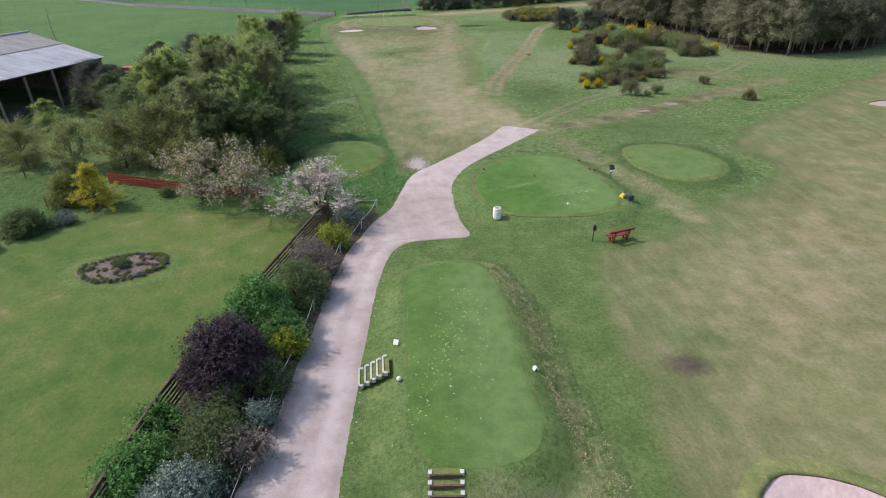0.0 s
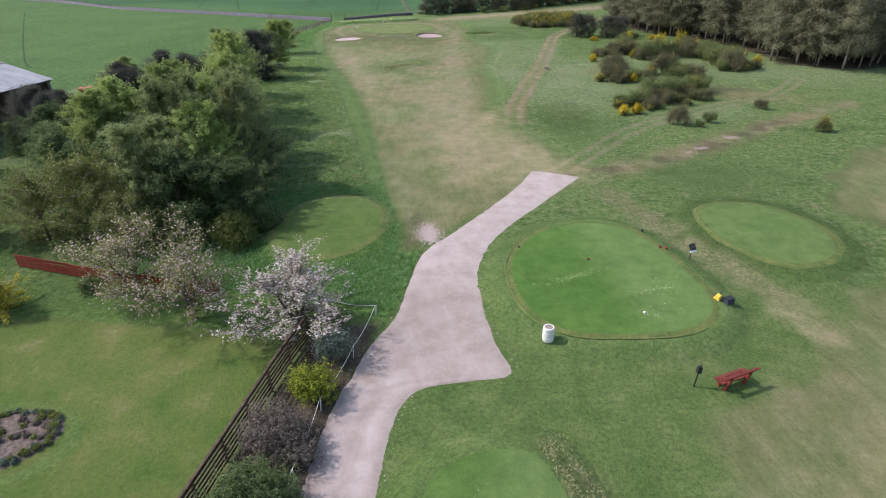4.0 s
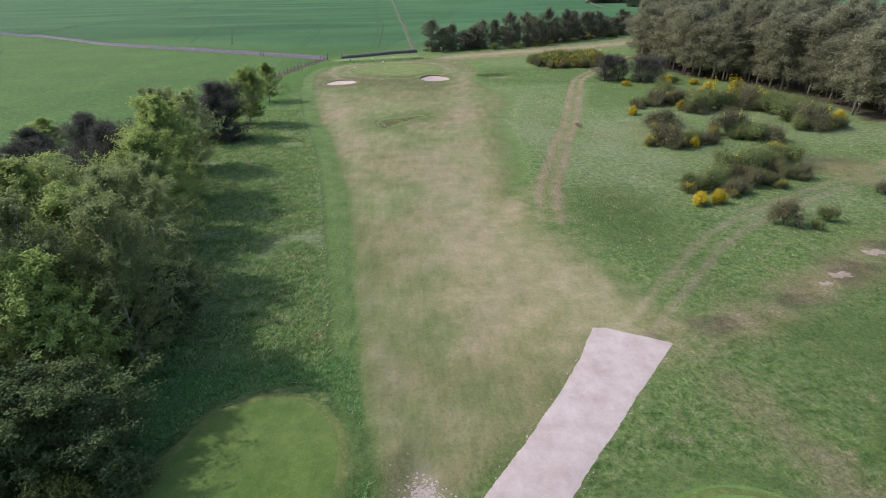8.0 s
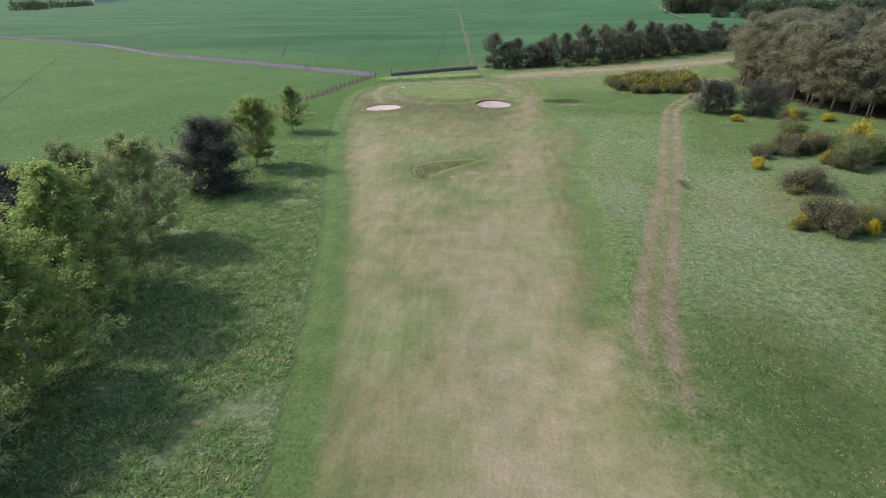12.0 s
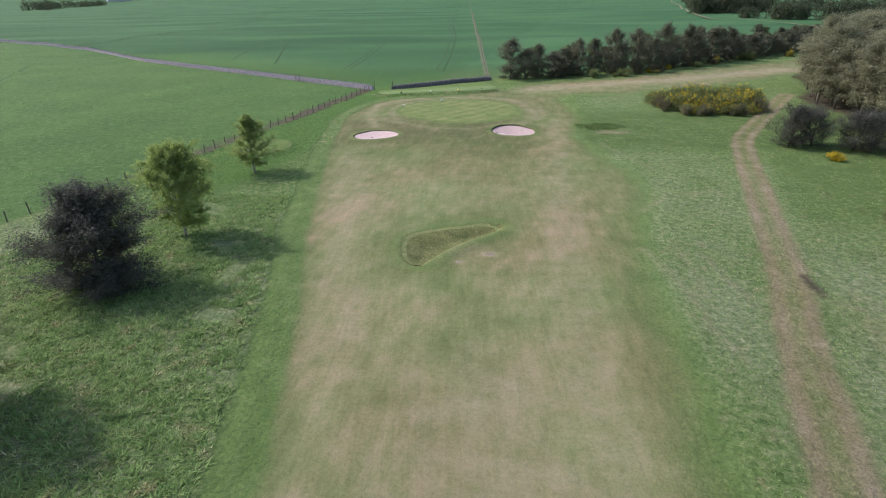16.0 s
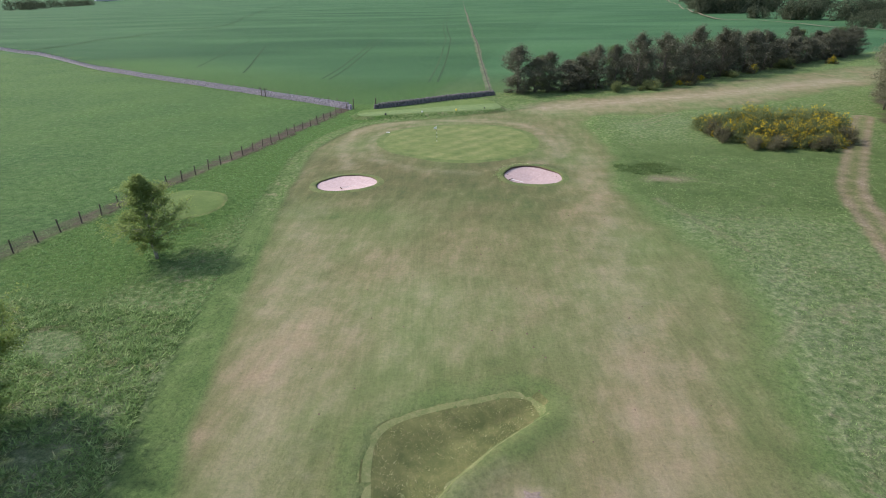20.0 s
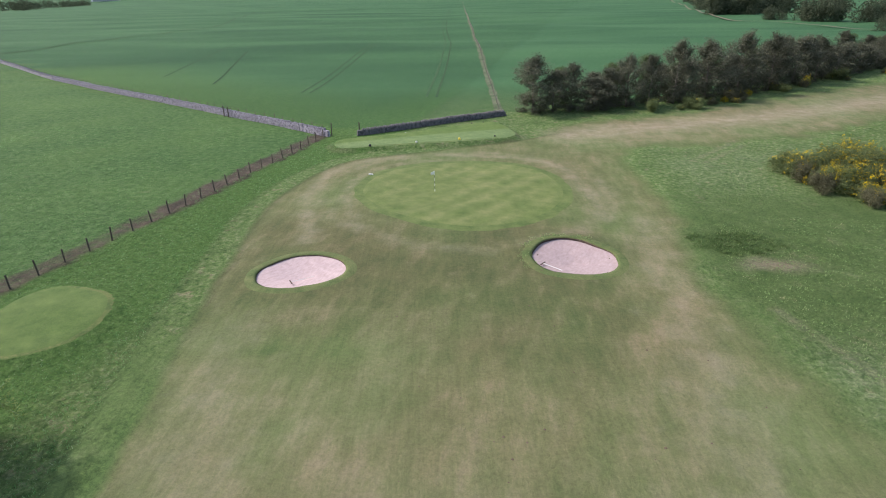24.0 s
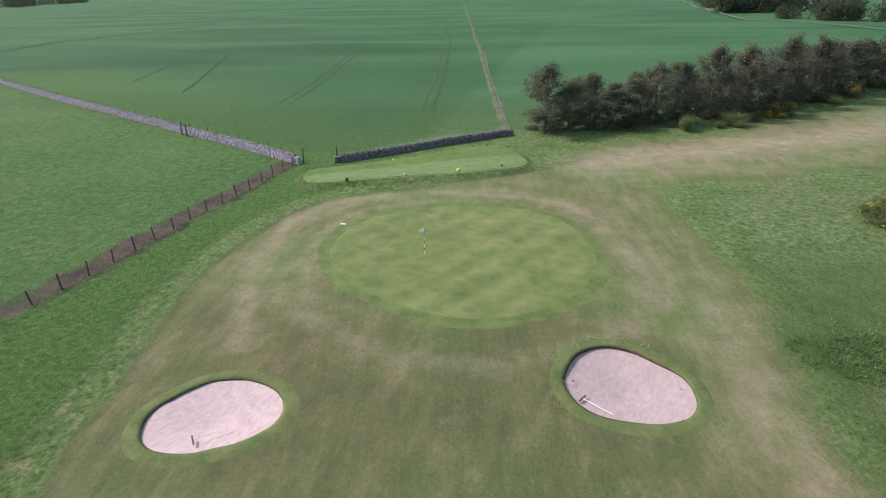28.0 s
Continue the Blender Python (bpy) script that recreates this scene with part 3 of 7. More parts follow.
brown = np.maximum(brown, 0.6 * np.exp(-((X - 11) / 3) ** 2 - ((Y - 59.5) / 2.2) ** 2))
brown = np.maximum(brown, 0.7 * np.exp(-((X - 19.5) / 7) ** 2 - ((Y - 199.5) / 1.6) ** 2))
dry = 0.85 * np.exp(-(np.abs(sp - 0.85) / 0.42) ** 2) * step(70, 82, Y) * (0.5 + 0.6 * vnoise(X / 2, Y / 6, 30))
dry = np.maximum(dry, 0.3 * wedge * step(0.4, 0.75, vnoise(X / 2.4, Y / 3.4, 27)))
# pale band inside the fairway's left edge at its near end
dry = np.maximum(dry, 0.26 * step(-0.2, 0.8, fs) * step(4.5, 1.5, fs) * (X < 0) * step(44, 48, Y) * step(72, 58, Y) * (0.5 + 0.5 * vnoise(X / 0.9, Y / 3, 28)))
dry = np.maximum(dry, 0.3 * np.exp(-((X - 6.6) / 3.2) ** 2 - ((Y - 64) / 9) ** 2))
dry = np.maximum(dry, 0.25 * np.exp(-(line_dist(BROWN_PATH, X, Y) / 1.5) ** 2))
dry = np.maximum(dry, 0.52 * np.exp(-(np.abs(line_dist(DIAG_PATH, X, Y) - 0.75) / 0.4) ** 2))
rg = near_inside(GREEN, X, Y, 9)
t4 = near_inside(TEE_FOUR, X, Y, 5)
dry = np.maximum(dry, 0.42 * np.exp(-((t4 + 0.35) / 0.5) ** 2) * np.maximum(step(-26, -29, X), step(0.2, 1.2, 0.426 * -(X + 19.5) + 0.905 * (Y - 185.5))))
dry = np.maximum(dry, 0.3 * np.exp(-((X + 7.2) / 1.3) ** 2 - ((Y - 187.0) / 1.5) ** 2))
dry = np.maximum(dry, 0.3 * np.exp(-((rg + 3.6) / 1.0) ** 2) * (0.5 + 0.6 * vnoise(X / 4, Y / 4, 18)))
dry = np.maximum(dry, 0.06 * np.exp(-(line_dist(loop_curve([(-30.5, 138), (-29, 150), (-28.6, 160), (-26.5, 170), (-20, 177), (-10, 180)], 5, False), X, Y) / 1.5) ** 2))
dry = np.maximum(dry, 0.34 * np.exp(-(line_dist(loop_curve(RING_OUT, 5, False), X, Y) / 1.0) ** 2))
dry = np.maximum(dry, 0.24 * np.exp(-(line_dist(loop_curve(RING_IN, 5, False), X, Y) / 0.8) ** 2))
dry = np.maximum(dry, 0.6 * np.exp(-(line_dist([(-1, 189), (14, 195), (32, 203), (60, 220)], X, Y) / 3.6) ** 2))
dry = np.maximum(dry, 0.26 * np.exp(-(line_dist([(2.6, 158), (2.2, 145), (1.4, 125), (0.8, 105), (2, 85)], X, Y) / 2.0) ** 2))
dry = np.maximum(dry, 0.2 * np.exp(-(line_dist([(-24, 140), (-17.5, 118), (-12.5, 98)], X, Y) / 2.2) ** 2))
dry = np.maximum(dry, 0.36 * np.exp(-(line_dist([(-4, 95), (0, 75), (2, 62)], X, Y) / 3.5) ** 2))
for hx, hy, hr, hs in ((-4.5, 110.6, 0.75, 0.95), (-6.65, 109.0, 0.5, 0.9), (-6.6, 110.9, 2.0, 0.25), (29.0, 68.5, 1.2, 0.95), (24.5, 65.3, 1.0, 0.95), (20.5, 63.3, 1.1, 0.6)):
    dry = np.maximum(dry, hs * np.exp(-((X - hx) / hr) ** 2 - ((Y - hy) / hr / 0.6) ** 2))
for ln in ([(9.3, 114.3), (9.7, 109.6), (9.6, 104.5)], [(6.9, 112.8), (8.6, 106.4), (8.9, 102.2), (9.6, 99.0)], [(11.5, 135), (7.5, 145)], [(11.0, 112), (12.4, 104), (12.9, 97)], [(8.2, 121), (11.6, 125), (16.5, 127.6)], [(12.6, 176), (19.5, 184)], [(11.4, 176.6), (18.0, 184.6)]):
    dry = np.maximum(dry, 0.3 * np.exp(-(line_dist(ln, X, Y) / 0.4) ** 2))
dry = np.maximum(dry, 1.2 * np.exp(-((X + 2.3) / 0.9) ** 2 - ((Y - 47.7) / 1.7) ** 2) * (0.35 + 0.9 * vnoise(X / 0.45, Y / 0.6, 29)))
dry = np.maximum(dry, 0.26 * np.exp(-(line_dist(TAN_PATH, X, Y) / 1.3) ** 2))
dry = np.maximum(dry, 0.5 * np.exp(-((X - 3) / 3.2) ** 2 - ((Y - 11.6) / 1.2) ** 2))
dry = np.maximum(dry, 0.3 * np.exp(-((X - 22) / 9) ** 2 - ((Y - 27) / 7) ** 2))
BLOT = (11.4, 19.6)
CLUMP = (8.6, 154.6)
dry = np.maximum(dry, 0.95 * np.exp(-((X - 10.0) / 2.2) ** 2 - ((Y - 151.0) / 1.0) ** 2))
PALE_SPOTS = ((18.2, 97, 3.5, 8, 1.0), (21.5, 92, 3.5, 6, 0.9), (10.5, 104, 3, 9, 0.9), (20.5, 106, 4.0, 9, 1.0), (24, 111, 3, 4, 0.7), (30, 91.5, 6, 3, 0.7), (38, 105, 5, 3, 0.6), (29, 77, 5, 2, 0.6), (24, 76, 3, 3, 0.5), (33, 79, 4, 3, 0.5))
BROWN_SPOTS = ((24.5, 103.5, 3.0, 5, 0.7), (26, 108, 3.5, 4, 0.5), (39.5, 87.5, 5.5, 4.5, 0.95), (44, 84.5, 5, 3.5, 0.65), (18.5, 103, 2.4, 6, 0.4), (14, 80, 3, 5, 0.3), (26, 92, 4, 3, 0.35), (30, 92.5, 5, 2.4, 0.45))
soil = np.clip(1.5 * np.exp(-((line_dist(FENCE_FIELD[:8], X + 0.8, Y) + 0.9 * (vnoise(X / 1.3, Y / 1.3, 71) - 0.5)) / 1.2) ** 2), 0, 1) * (0.6 * step(112, 135, Y) + 0.4 * step(148, 164, Y)) * (0.75 + 0.45 * step(0.3, 0.6, 0.5 * vnoise(X / 1.5, Y / 2.2, 72) + 0.5 * vnoise(X / 0.6, Y / 0.7, 75)))
soil = np.maximum(soil, 0.8 * soft(np.array([(-12.0, 5), (-12.0, 13), (-11.6, 18), (-10.7, 23.4), (-9.6, 29), (-8.7, 34), (-8.1, 37), (-4.7, 37.2), (-5.4, 33), (-6.2, 28), (-6.5, 22), (-6.7, 17), (-7.3, 12), (-7.7, 5)]), 0.4, 4, 0.5))
soil = np.maximum(soil, 0.5 * np.exp(-((line_dist(BROWN_PATH, X, Y)) / 2.0) ** 2) * step(0.35, 0.6, vnoise(X / 2.8, Y / 2.0, 81)) * step(46, 34, X))
soil = np.maximum(soil, 0.75 * soft(np.array([(44.5, 176), (45.5, 171), (47.6, 150), (53.5, 139), (57.6, 127.5), (58.2, 119.5), (56.2, 108), (62, 101), (77, 105), (93, 119), (120, 129), (140, 200), (90, 225), (58, 205)]), 1.2, 6, 2.0))
soil = np.maximum(soil, 0.55 * np.exp(-((X - 38) / 6) ** 2 - ((Y - 91) / 3) ** 2))
soil = np.maximum(soil, 0.75 * np.exp(-(line_dist([(16.8, 109.6), (16.9, 106.8)], X, Y) / 0.45) ** 2))
soil = np.maximum(soil, 1.1 * np.exp(-((X + 49) / 4.5) ** 2 - ((Y - 86.5) / 3.6) ** 2))
# soft-edged dark blot on the turf, drawn through the soil colour
soil = np.maximum(soil, 0.95 * np.exp(-((X - BLOT[0]) / 1.15) ** 2 - ((Y - BLOT[1]) / 0.85) ** 2))
field = [(p[0], p[1]) for p in FENCE_FIELD[::-1]] + WALL_WEST[1:] + [(-3000, 1500), (-3000, 60), (-75, 60), (-56, 98)]
pasture = step(-0.6, 0.6, inside(np.array(field), X, Y))
pasture = np.maximum(pasture, 0.45 * soft(np.array([(-29.5, 37.5), (-28.8, 43.5), (-31, 46.5), (-80, 47), (-80, 22), (-36, 27)]), 0.6, 4, 0.6))
pasture = np.maximum(pasture, 0.25 * soft(np.array([(-28.4, 43.2), (-20, 40.6), (-12.5, 39.2), (-11, 36.8), (-17, 38.2), (-25, 39)]), 0.5, 4, 0.5))
crops = [(-320, 345), (-231, 303), (-169, 273), (-122.7, 241.5), (-94.7, 223), (-73, 210), (-54.6, 198.8), (-33.9, 186), (-28.7, 187.4), (-9.9, 201.6), (12, 216), (30, 226), (62, 251), (100, 285), (220, 330), (420, 120), (700, 900), (1500, 4300), (-3000, 4300), (-3000, 1500)]
crop = step(-0.8, 0.8, inside(np.array(crops), X, Y))
head_d = line_dist(WALL_WEST[:6][::-1] + WALL_EAST, X, Y)
margin = crop * step(5.0, 1.2, head_d + 2.2 * (vnoise(X / 2.6, Y / 2.6, 73) - 0.5)) * (X < -5)
crop = crop * (1 - margin) * (1 - 0.55 * step(38, 4, head_d))
apron = step(124, 147, Y) * step(161, 153, Y) * step(0, 3, fs) * step(0.5, -3, X) * 0.75
collar = step(-2.0, -0.6, near_inside(HOLLOW, X, Y, 5))
fair = fair * (1 - 0.45 * collar)
lawn = soft(LAWN, 0.5, 8, 0.5)
ring = np.exp(-((np.hypot((X + 20.1) / 1.12, (Y - 29.3) / 0.72) - 3.0) / 0.45) ** 2)
lush, lawn = np.maximum(lush, ring), lawn * (1 - 0.7 * ring)
rough = np.clip(1 - fair - pasture - crop - lawn - 0.8 * lush, 0, 1) * step(40, 50, Y + 0.2 * np.abs(X))
bank = np.exp(-(line_dist(BANK_LINE, X, Y) / 0.75) ** 4)
lush = np.maximum(lush, 0.6 * np.exp(-((X + 36) / 12) ** 2 - ((Y - 57) / 9) ** 2))
meadow_w = soft(np.array([(-29.5, 37.5), (-28.8, 43.5), (-31, 46.5), (-80, 47), (-80, 22), (-36, 27)]), 0.6, 4, 0.6)
rough = np.maximum(rough, 0.75 * margin * (0.4 + 0.9 * vnoise(X / 1.4, Y / 1.4, 74)))
rough, lush = np.maximum(rough, 0.9 * bank), lush * (1 - 0.8 * bank)
brown = np.maximum(brown, 0.3 * bank)
pale = np.exp(-((X - 16) / 6) ** 2 - ((Y - 92) / 13) ** 2) + 0.9 * np.exp(-((X - 11) / 5) ** 2 - ((Y - 112) / 12) ** 2) + 0.6 * np.exp(-((X - 16) / 8) ** 2 - ((Y - 142) / 14) ** 2) + (0.3 + 0.5 * step(0.35, 0.65, vnoise(X / 3.1, Y / 3.1, 17))) * step(-6, -9, X) * step(58, 66, Y) * step(128, 110, Y)
pale = np.maximum(pale * 0.9, (0.48 - 0.2 * step(138, 150, Y)) * step(6, 9, X) * step(84, 104, Y) * step(190, 176, Y))
pale = pale * (1 - 0.75 * step(136, 146, Y) * step(176, 164, Y) * step(2, 5, X))
beyond = step(0.5, 3.5, X - np.interp(Y, SAND_PATH[:, 1], SAND_PATH[:, 0])) * step(112, 124, Y)
pale = pale * (1 - 0.85 * beyond) * np.where(X > 0, 0.45 + 0.75 * step(0.3, 0.7, 0.6 * vnoise(X / 6, Y / 9, 62) + 0.4 * vnoise(X / 2.2, Y / 3.5, 63)), 1)
lush = np.maximum(lush, 0.85 * step(3, 7, X) * step(136, 146, Y) * step(172, 160, Y) * (0.6 + 0.5 * vnoise(X / 3, Y / 3, 64)))
lush = np.maximum(lush, 0.6 * beyond * step(160, 145, Y) * (0.55 + 0.45 * vnoise(X / 3.5, Y / 3.5, 61)))
for cx, cy, rx, ry, w in PALE_SPOTS:
    pale = np.maximum(pale, w * np.exp(-((X - cx) / rx) ** 2 - ((Y - cy) / ry) ** 2))
for cx, cy, rx, ry, w in BROWN_SPOTS:
    brown = np.maximum(brown, w * np.exp(-((X - cx) / rx) ** 2 - ((Y - cy) / ry) ** 2) * (0.6 + 0.4 * vnoise(X / 1.6, Y / 1.6, 41)))
tan = 0.76 * step(-0.6, 3.0 + 5 * step(85, 60, Y), fs) * (1 - 0.35 * step(62, 48, Y)) * (1 - 0.5 * step(0, 5, X + 0.02 * (Y - 90)) * step(75, 95, Y)) * (1 - 0.8 * step(120, 146, Y)) * (1 - 0.9 * step(-5, -0.5, near_inside(HOLLOW, X, Y, 6))) * (1 - 0.45 * np.exp(-((X + 4.5) / 4) ** 2) * step(70, 90, Y))
es = step(0.5, 6, near_inside(EAST_FAIRWAY, X, Y, 10))
tan = np.maximum(tan, 0.2 * es)
brown = np.maximum(brown, es * (0.22 + 0.22 * step(0.36, 0.62, 0.6 * vnoise(X / 5, Y / 4, 31) + 0.4 * vnoise(X / 1.9, Y / 1.6, 32))) * step(66, 40, Y) * (1 - 0.8 * np.exp(-((X - 12.2) / 1.6) ** 2 - ((Y - 23) / 4) ** 2)))
dry = np.maximum(dry, 0.06 * es * step(0.5, 0.75, vnoise(X / 6 + 9, Y / 4, 33)))
tan = np.maximum(tan, 0.5 * soft(CROSS_FAIRWAY, 4.0, 9))
tan = np.maximum(tan, 0.7 * wedge)
tan = tan * (1 - 0.9 * np.clip(apron, 0, 1))
tan = np.maximum(tan, 0.15 * (1 - np.clip(apron, 0, 1)))
meadow = np.exp(-((X - 13.5) / 5) ** 2 - ((Y - 76) / 9) ** 2) + 0.8 * np.exp(-((X - 22) / 8) ** 2 - ((Y - 58) / 6) ** 2) + 0.7 * step(-2.6, -0.6, near_inside(PUTTING, X, Y, 5))
tall = 0.95 * soft(np.array([(-15, 38.2), (-14.5, 47), (-9, 46), (-3.2, 51.0), (-2.6, 46), (-3.4, 41), (-4.6, 37.5), (-8, 38.6)]), 0.6, 4, 0.8)
tall = np.maximum(tall, 0.9 * step(-26, -30, X + 0.12 * (150 - Y)) * step(112, 130, Y) * step(-1.0, -2.0, fs))
tall = np.maximum(tall, 0.55 * soft(np.array([(-28.4, 43.6), (-20, 41.0), (-12.0, 39.6), (-9.9, 36.4), (-12, 36.6), (-17, 37.5), (-25, 38.2)]), 0.4, 4, 0.5))
for t_line, w, amt in ((TEE_ONE, 1.6, 0.25), (TEE_TWO, 1.5, 0.3), (PUTTING, 1.6, 0.6), (TEE_FOUR, 1.3, 0.08)):
    ts = near_inside(t_line, X, Y, 5)
    tall = np.maximum(tall, amt * step(-w, -w + 0.5, ts) * step(0.1, -0.4, ts) * (1 - bank))
tall = np.maximum(tall, meadow_w)
tall = np.maximum(tall, 0.55 * np.exp(-((X - 12.5) / 4) ** 2 - ((Y - 77) / 6.5) ** 2))
tall = np.maximum(tall, 0.9 * np.exp(-((X - CLUMP[0]) / 3.2) ** 2 - ((Y - CLUMP[1]) / 2.2) ** 2) * (0.4 + 0.8 * vnoise(X / 1.1, Y / 1.1, 53)))
lush = np.clip(np.maximum(lush, 0.85 * np.clip(meadow, 0, 1) * (1 - fair)), 0, 1)
ground_me = build("ground", np.stack([X, Y, Z], 1), quads, None, True)
for a_name, chans in (("zone_a", (fair, lush, dry, rough)), ("zone_b", (lawn, pasture, crop, soil)), ("zone_c", (np.clip(pale, 0, 1), np.clip(tan, 0, 1), np.clip(brown, 0, 1), np.clip(tall * (1 - 0.9 * pasture), 0, 1)))):
    at = ground_me.attributes.new(a_name, "FLOAT_COLOR", "POINT")
    at.data.foreach_set("color", np.stack(chans, 1).astype(np.float32).ravel())

gm, nt, bs = material("ground_cover", 0.9, 0.1)
za, zb, zc = [nt.nodes.new("ShaderNodeAttribute") for _ in range(3)]
za.attribute_name, zb.attribute_name, zc.attribute_name = "zone_a", "zone_b", "zone_c"
sa, sb, sc = [nt.nodes.new("ShaderNodeSeparateColor") for _ in range(3)]
for q, s in ((za, sa), (zb, sb), (zc, sc)):
    nt.links.new(q.outputs["Color"], s.inputs[0])
n_broad, n_mid, n_fine = noise_fac(nt, 0.07, 5, 0.6), noise_fac(nt, 0.55, 5, 0.65), noise_fac(nt, 5.0, 6, 0.75)
n_tuft = noise_fac(nt, 2.1, 8, 0.72)
n_grit = noise_fac(nt, 16.0, 5, 0.8)
n_streak = noise_fac(nt, 0.5, 4, 0.6, (2.2, 0.5, 1, 6))


def edged(mask, amount=0.5, fac=None, lo=0.2, hi=0.8):
    """A mask whose edge is broken up by the grass."""
    a = calc(nt, "MULTIPLY_ADD", calc(nt, "SUBTRACT", fac or n_tuft, 0.5), amount)
    nt.links.new(mask, a.node.inputs[2])
    b = nt.nodes.new("ShaderNodeMapRange")
    b.inputs[1].default_value, b.inputs[2].default_value = lo, hi
    nt.links.new(a, b.inputs[0])
    return b.outputs[0]


G_BASE = ramp(nt, n_mid, [(0.3, (0.07, 0.12, 0.035)), (0.7, (0.13, 0.175, 0.062))])
g_rough = ramp(nt, n_tuft, [(0.32, (0.06, 0.118, 0.03)), (0.45, (0.122, 0.196, 0.06)), (0.55, (0.186, 0.25, 0.095)), (0.64, (0.25, 0.29, 0.14)), (0.74, (0.4, 0.37, 0.24))])
g_pale = ramp(nt, n_tuft, [(0.32, (0.13, 0.19, 0.085)), (0.5, (0.235, 0.285, 0.155)), (0.66, (0.38, 0.385, 0.26))])
g_tall = ramp(nt, n_tuft, [(0.32, (0.064, 0.136, 0.032)), (0.5, (0.122, 0.226, 0.058)), (0.68, (0.195, 0.3, 0.1))])
g_brown = ramp(nt, n_mid, [(0.3, (0.185, 0.165, 0.076)), (0.55, (0.275, 0.235, 0.128)), (0.75, (0.36, 0.3, 0.185))])
n_mow = noise_fac(nt, 1.0, 3, 0.6, (3.2, 0.12, 1, -9))
n_blot = calc(nt, "ADD", calc(nt, "MULTIPLY", n_streak, 0.4), calc(nt, "MULTIPLY", noise_fac(nt, 0.3, 6, 0.7), 0.6))
g_mown = ramp(nt, n_blot, [(0.34, (0.096, 0.12, 0.048)), (0.52, (0.135, 0.146, 0.065)), (0.7, (0.194, 0.176, 0.096))])
g_tan = ramp(nt, n_blot, [(0.32, (0.15, 0.165, 0.078)), (0.47, (0.205, 0.196, 0.108)), (0.6, (0.26, 0.225, 0.145)), (0.72, (0.3, 0.246, 0.175))])
g_deep = ramp(nt, n_blot, [(0.34, (0.069, 0.083, 0.035)), (0.52, (0.101, 0.104, 0.047)), (0.7, (0.155, 0.131, 0.072))])
g_mown = mix(nt, calc(nt, "MULTIPLY", sc.outputs[1], 6.6, True), g_deep, g_mown)
n_swathe = noise_fac(nt, 0.16, 5, 0.65, (1.0, 0.5, 1, -9))
g_fair = mix(nt, edged(calc(nt, "MULTIPLY", sc.outputs[1], ramp(nt, n_swathe, [(0.36, (0.5, 0.5, 0.5)), (0.56, (1, 1, 1))])), 0.9, n_blot, 0.05, 0.95), g_mown, g_tan)
g_fair = mix(nt, 0.22, g_fair, ramp(nt, n_mow, [(0.35, (0.65, 0.7, 0.65)), (0.65, (1.2, 1.15, 1.1))]), "MULTIPLY")
g_fair = mix(nt, 0.22, g_fair, ramp(nt, noise_fac(nt, 1.0, 3, 0.7, (9.0, 0.35, 1, -9)), [(0.35, (0.78, 0.8, 0.76)), (0.65, (1.2, 1.17, 1.14))]), "MULTIPLY")
g_fair = mix(nt, 1.0, g_fair, ramp(nt, noise_fac(nt, 0.11, 4, 0.6, (1.0, 0.7, 1, 20)), [(0.34, (0.92, 1.06, 0.95)), (0.5, (1.02, 1.03, 1.03)), (0.66, (1.13, 1.01, 1.1))]), "MULTIPLY")
g_lush = ramp(nt, n_mid, [(0.3, (0.085, 0.142, 0.043)), (0.7, (0.138, 0.196, 0.07))])
g_dry = ramp(nt, n_mid, [(0.25, (0.22, 0.195, 0.115)), (0.5, (0.30, 0.25, 0.175)), (0.75, (0.38, 0.31, 0.245))])
g_lawn = ramp(nt, calc(nt, "ADD", calc(nt, "MULTIPLY", n_broad, 0.5), calc(nt, "MULTIPLY", n_mid, 0.5)), [(0.38, (0.06, 0.112, 0.025)), (0.47, (0.088, 0.132, 0.033)), (0.56, (0.112, 0.142, 0.042)), (0.66, (0.16, 0.162, 0.066))])
g_past = mix(nt, ramp(nt, noise_fac(nt, 1.3, 7, 0.75), [(0.42, (0, 0, 0)), (0.64, (0.75, 0.75, 0.75))]), ramp(nt, n_broad, [(0.3, (0.042, 0.104, 0.026)), (0.7, (0.078, 0.148, 0.038))]), (0.135, 0.215, 0.084))
g_crop = mix(nt, ramp(nt, noise_fac(nt, 0.018, 3, 0.5, (0.45, 1.5, 1, -8)), [(0.34, (0, 0, 0)), (0.66, (1, 1, 1))]), (0.036, 0.1, 0.042), (0.067, 0.152, 0.064))
g_soil = ramp(nt, n_mid, [(0.3, (0.055, 0.044, 0.034)), (0.7, (0.135, 0.105, 0.082))])
n_straw = noise_fac(nt, 0.75, 6, 0.7)
g_rough = mix(nt, ramp(nt, n_straw, [(0.57, (0, 0, 0)), (0.66, (0.8, 0.8, 0.8))]), g_rough, ramp(nt, n_tuft, [(0.35, (0.15, 0.155, 0.07)), (0.5, (0.27, 0.235, 0.14)), (0.65, (0.42, 0.35, 0.24))]))
g_rough = mix(nt, ramp(nt, noise_fac(nt, 0.33, 5, 0.7), [(0.38, (0.5, 0.5, 0.5)), (0.5, (0, 0, 0))]), g_rough, ramp(nt, n_tuft, [(0.35, (0.04, 0.085, 0.022)), (0.65, (0.095, 0.165, 0.05))]))
col = mix(nt, edged(za.outputs["Alpha"]), G_BASE, g_rough)
col = mix(nt, calc(nt, "MULTIPLY", sc.outputs[0], za.outputs["Alpha"]), col, g_pale)
col = mix(nt, edged(zc.outputs["Alpha"], 0.8), col, g_tall)
col = mix(nt, edged(sa.outputs[1], 0.3), col, g_lush)
col = mix(nt, edged(sa.outputs[0], 0.4), col, g_fair)
col = mix(nt, edged(sb.outputs[0], 0.3), col, g_lawn)
col = mix(nt, sb.outputs[1], col, g_past)
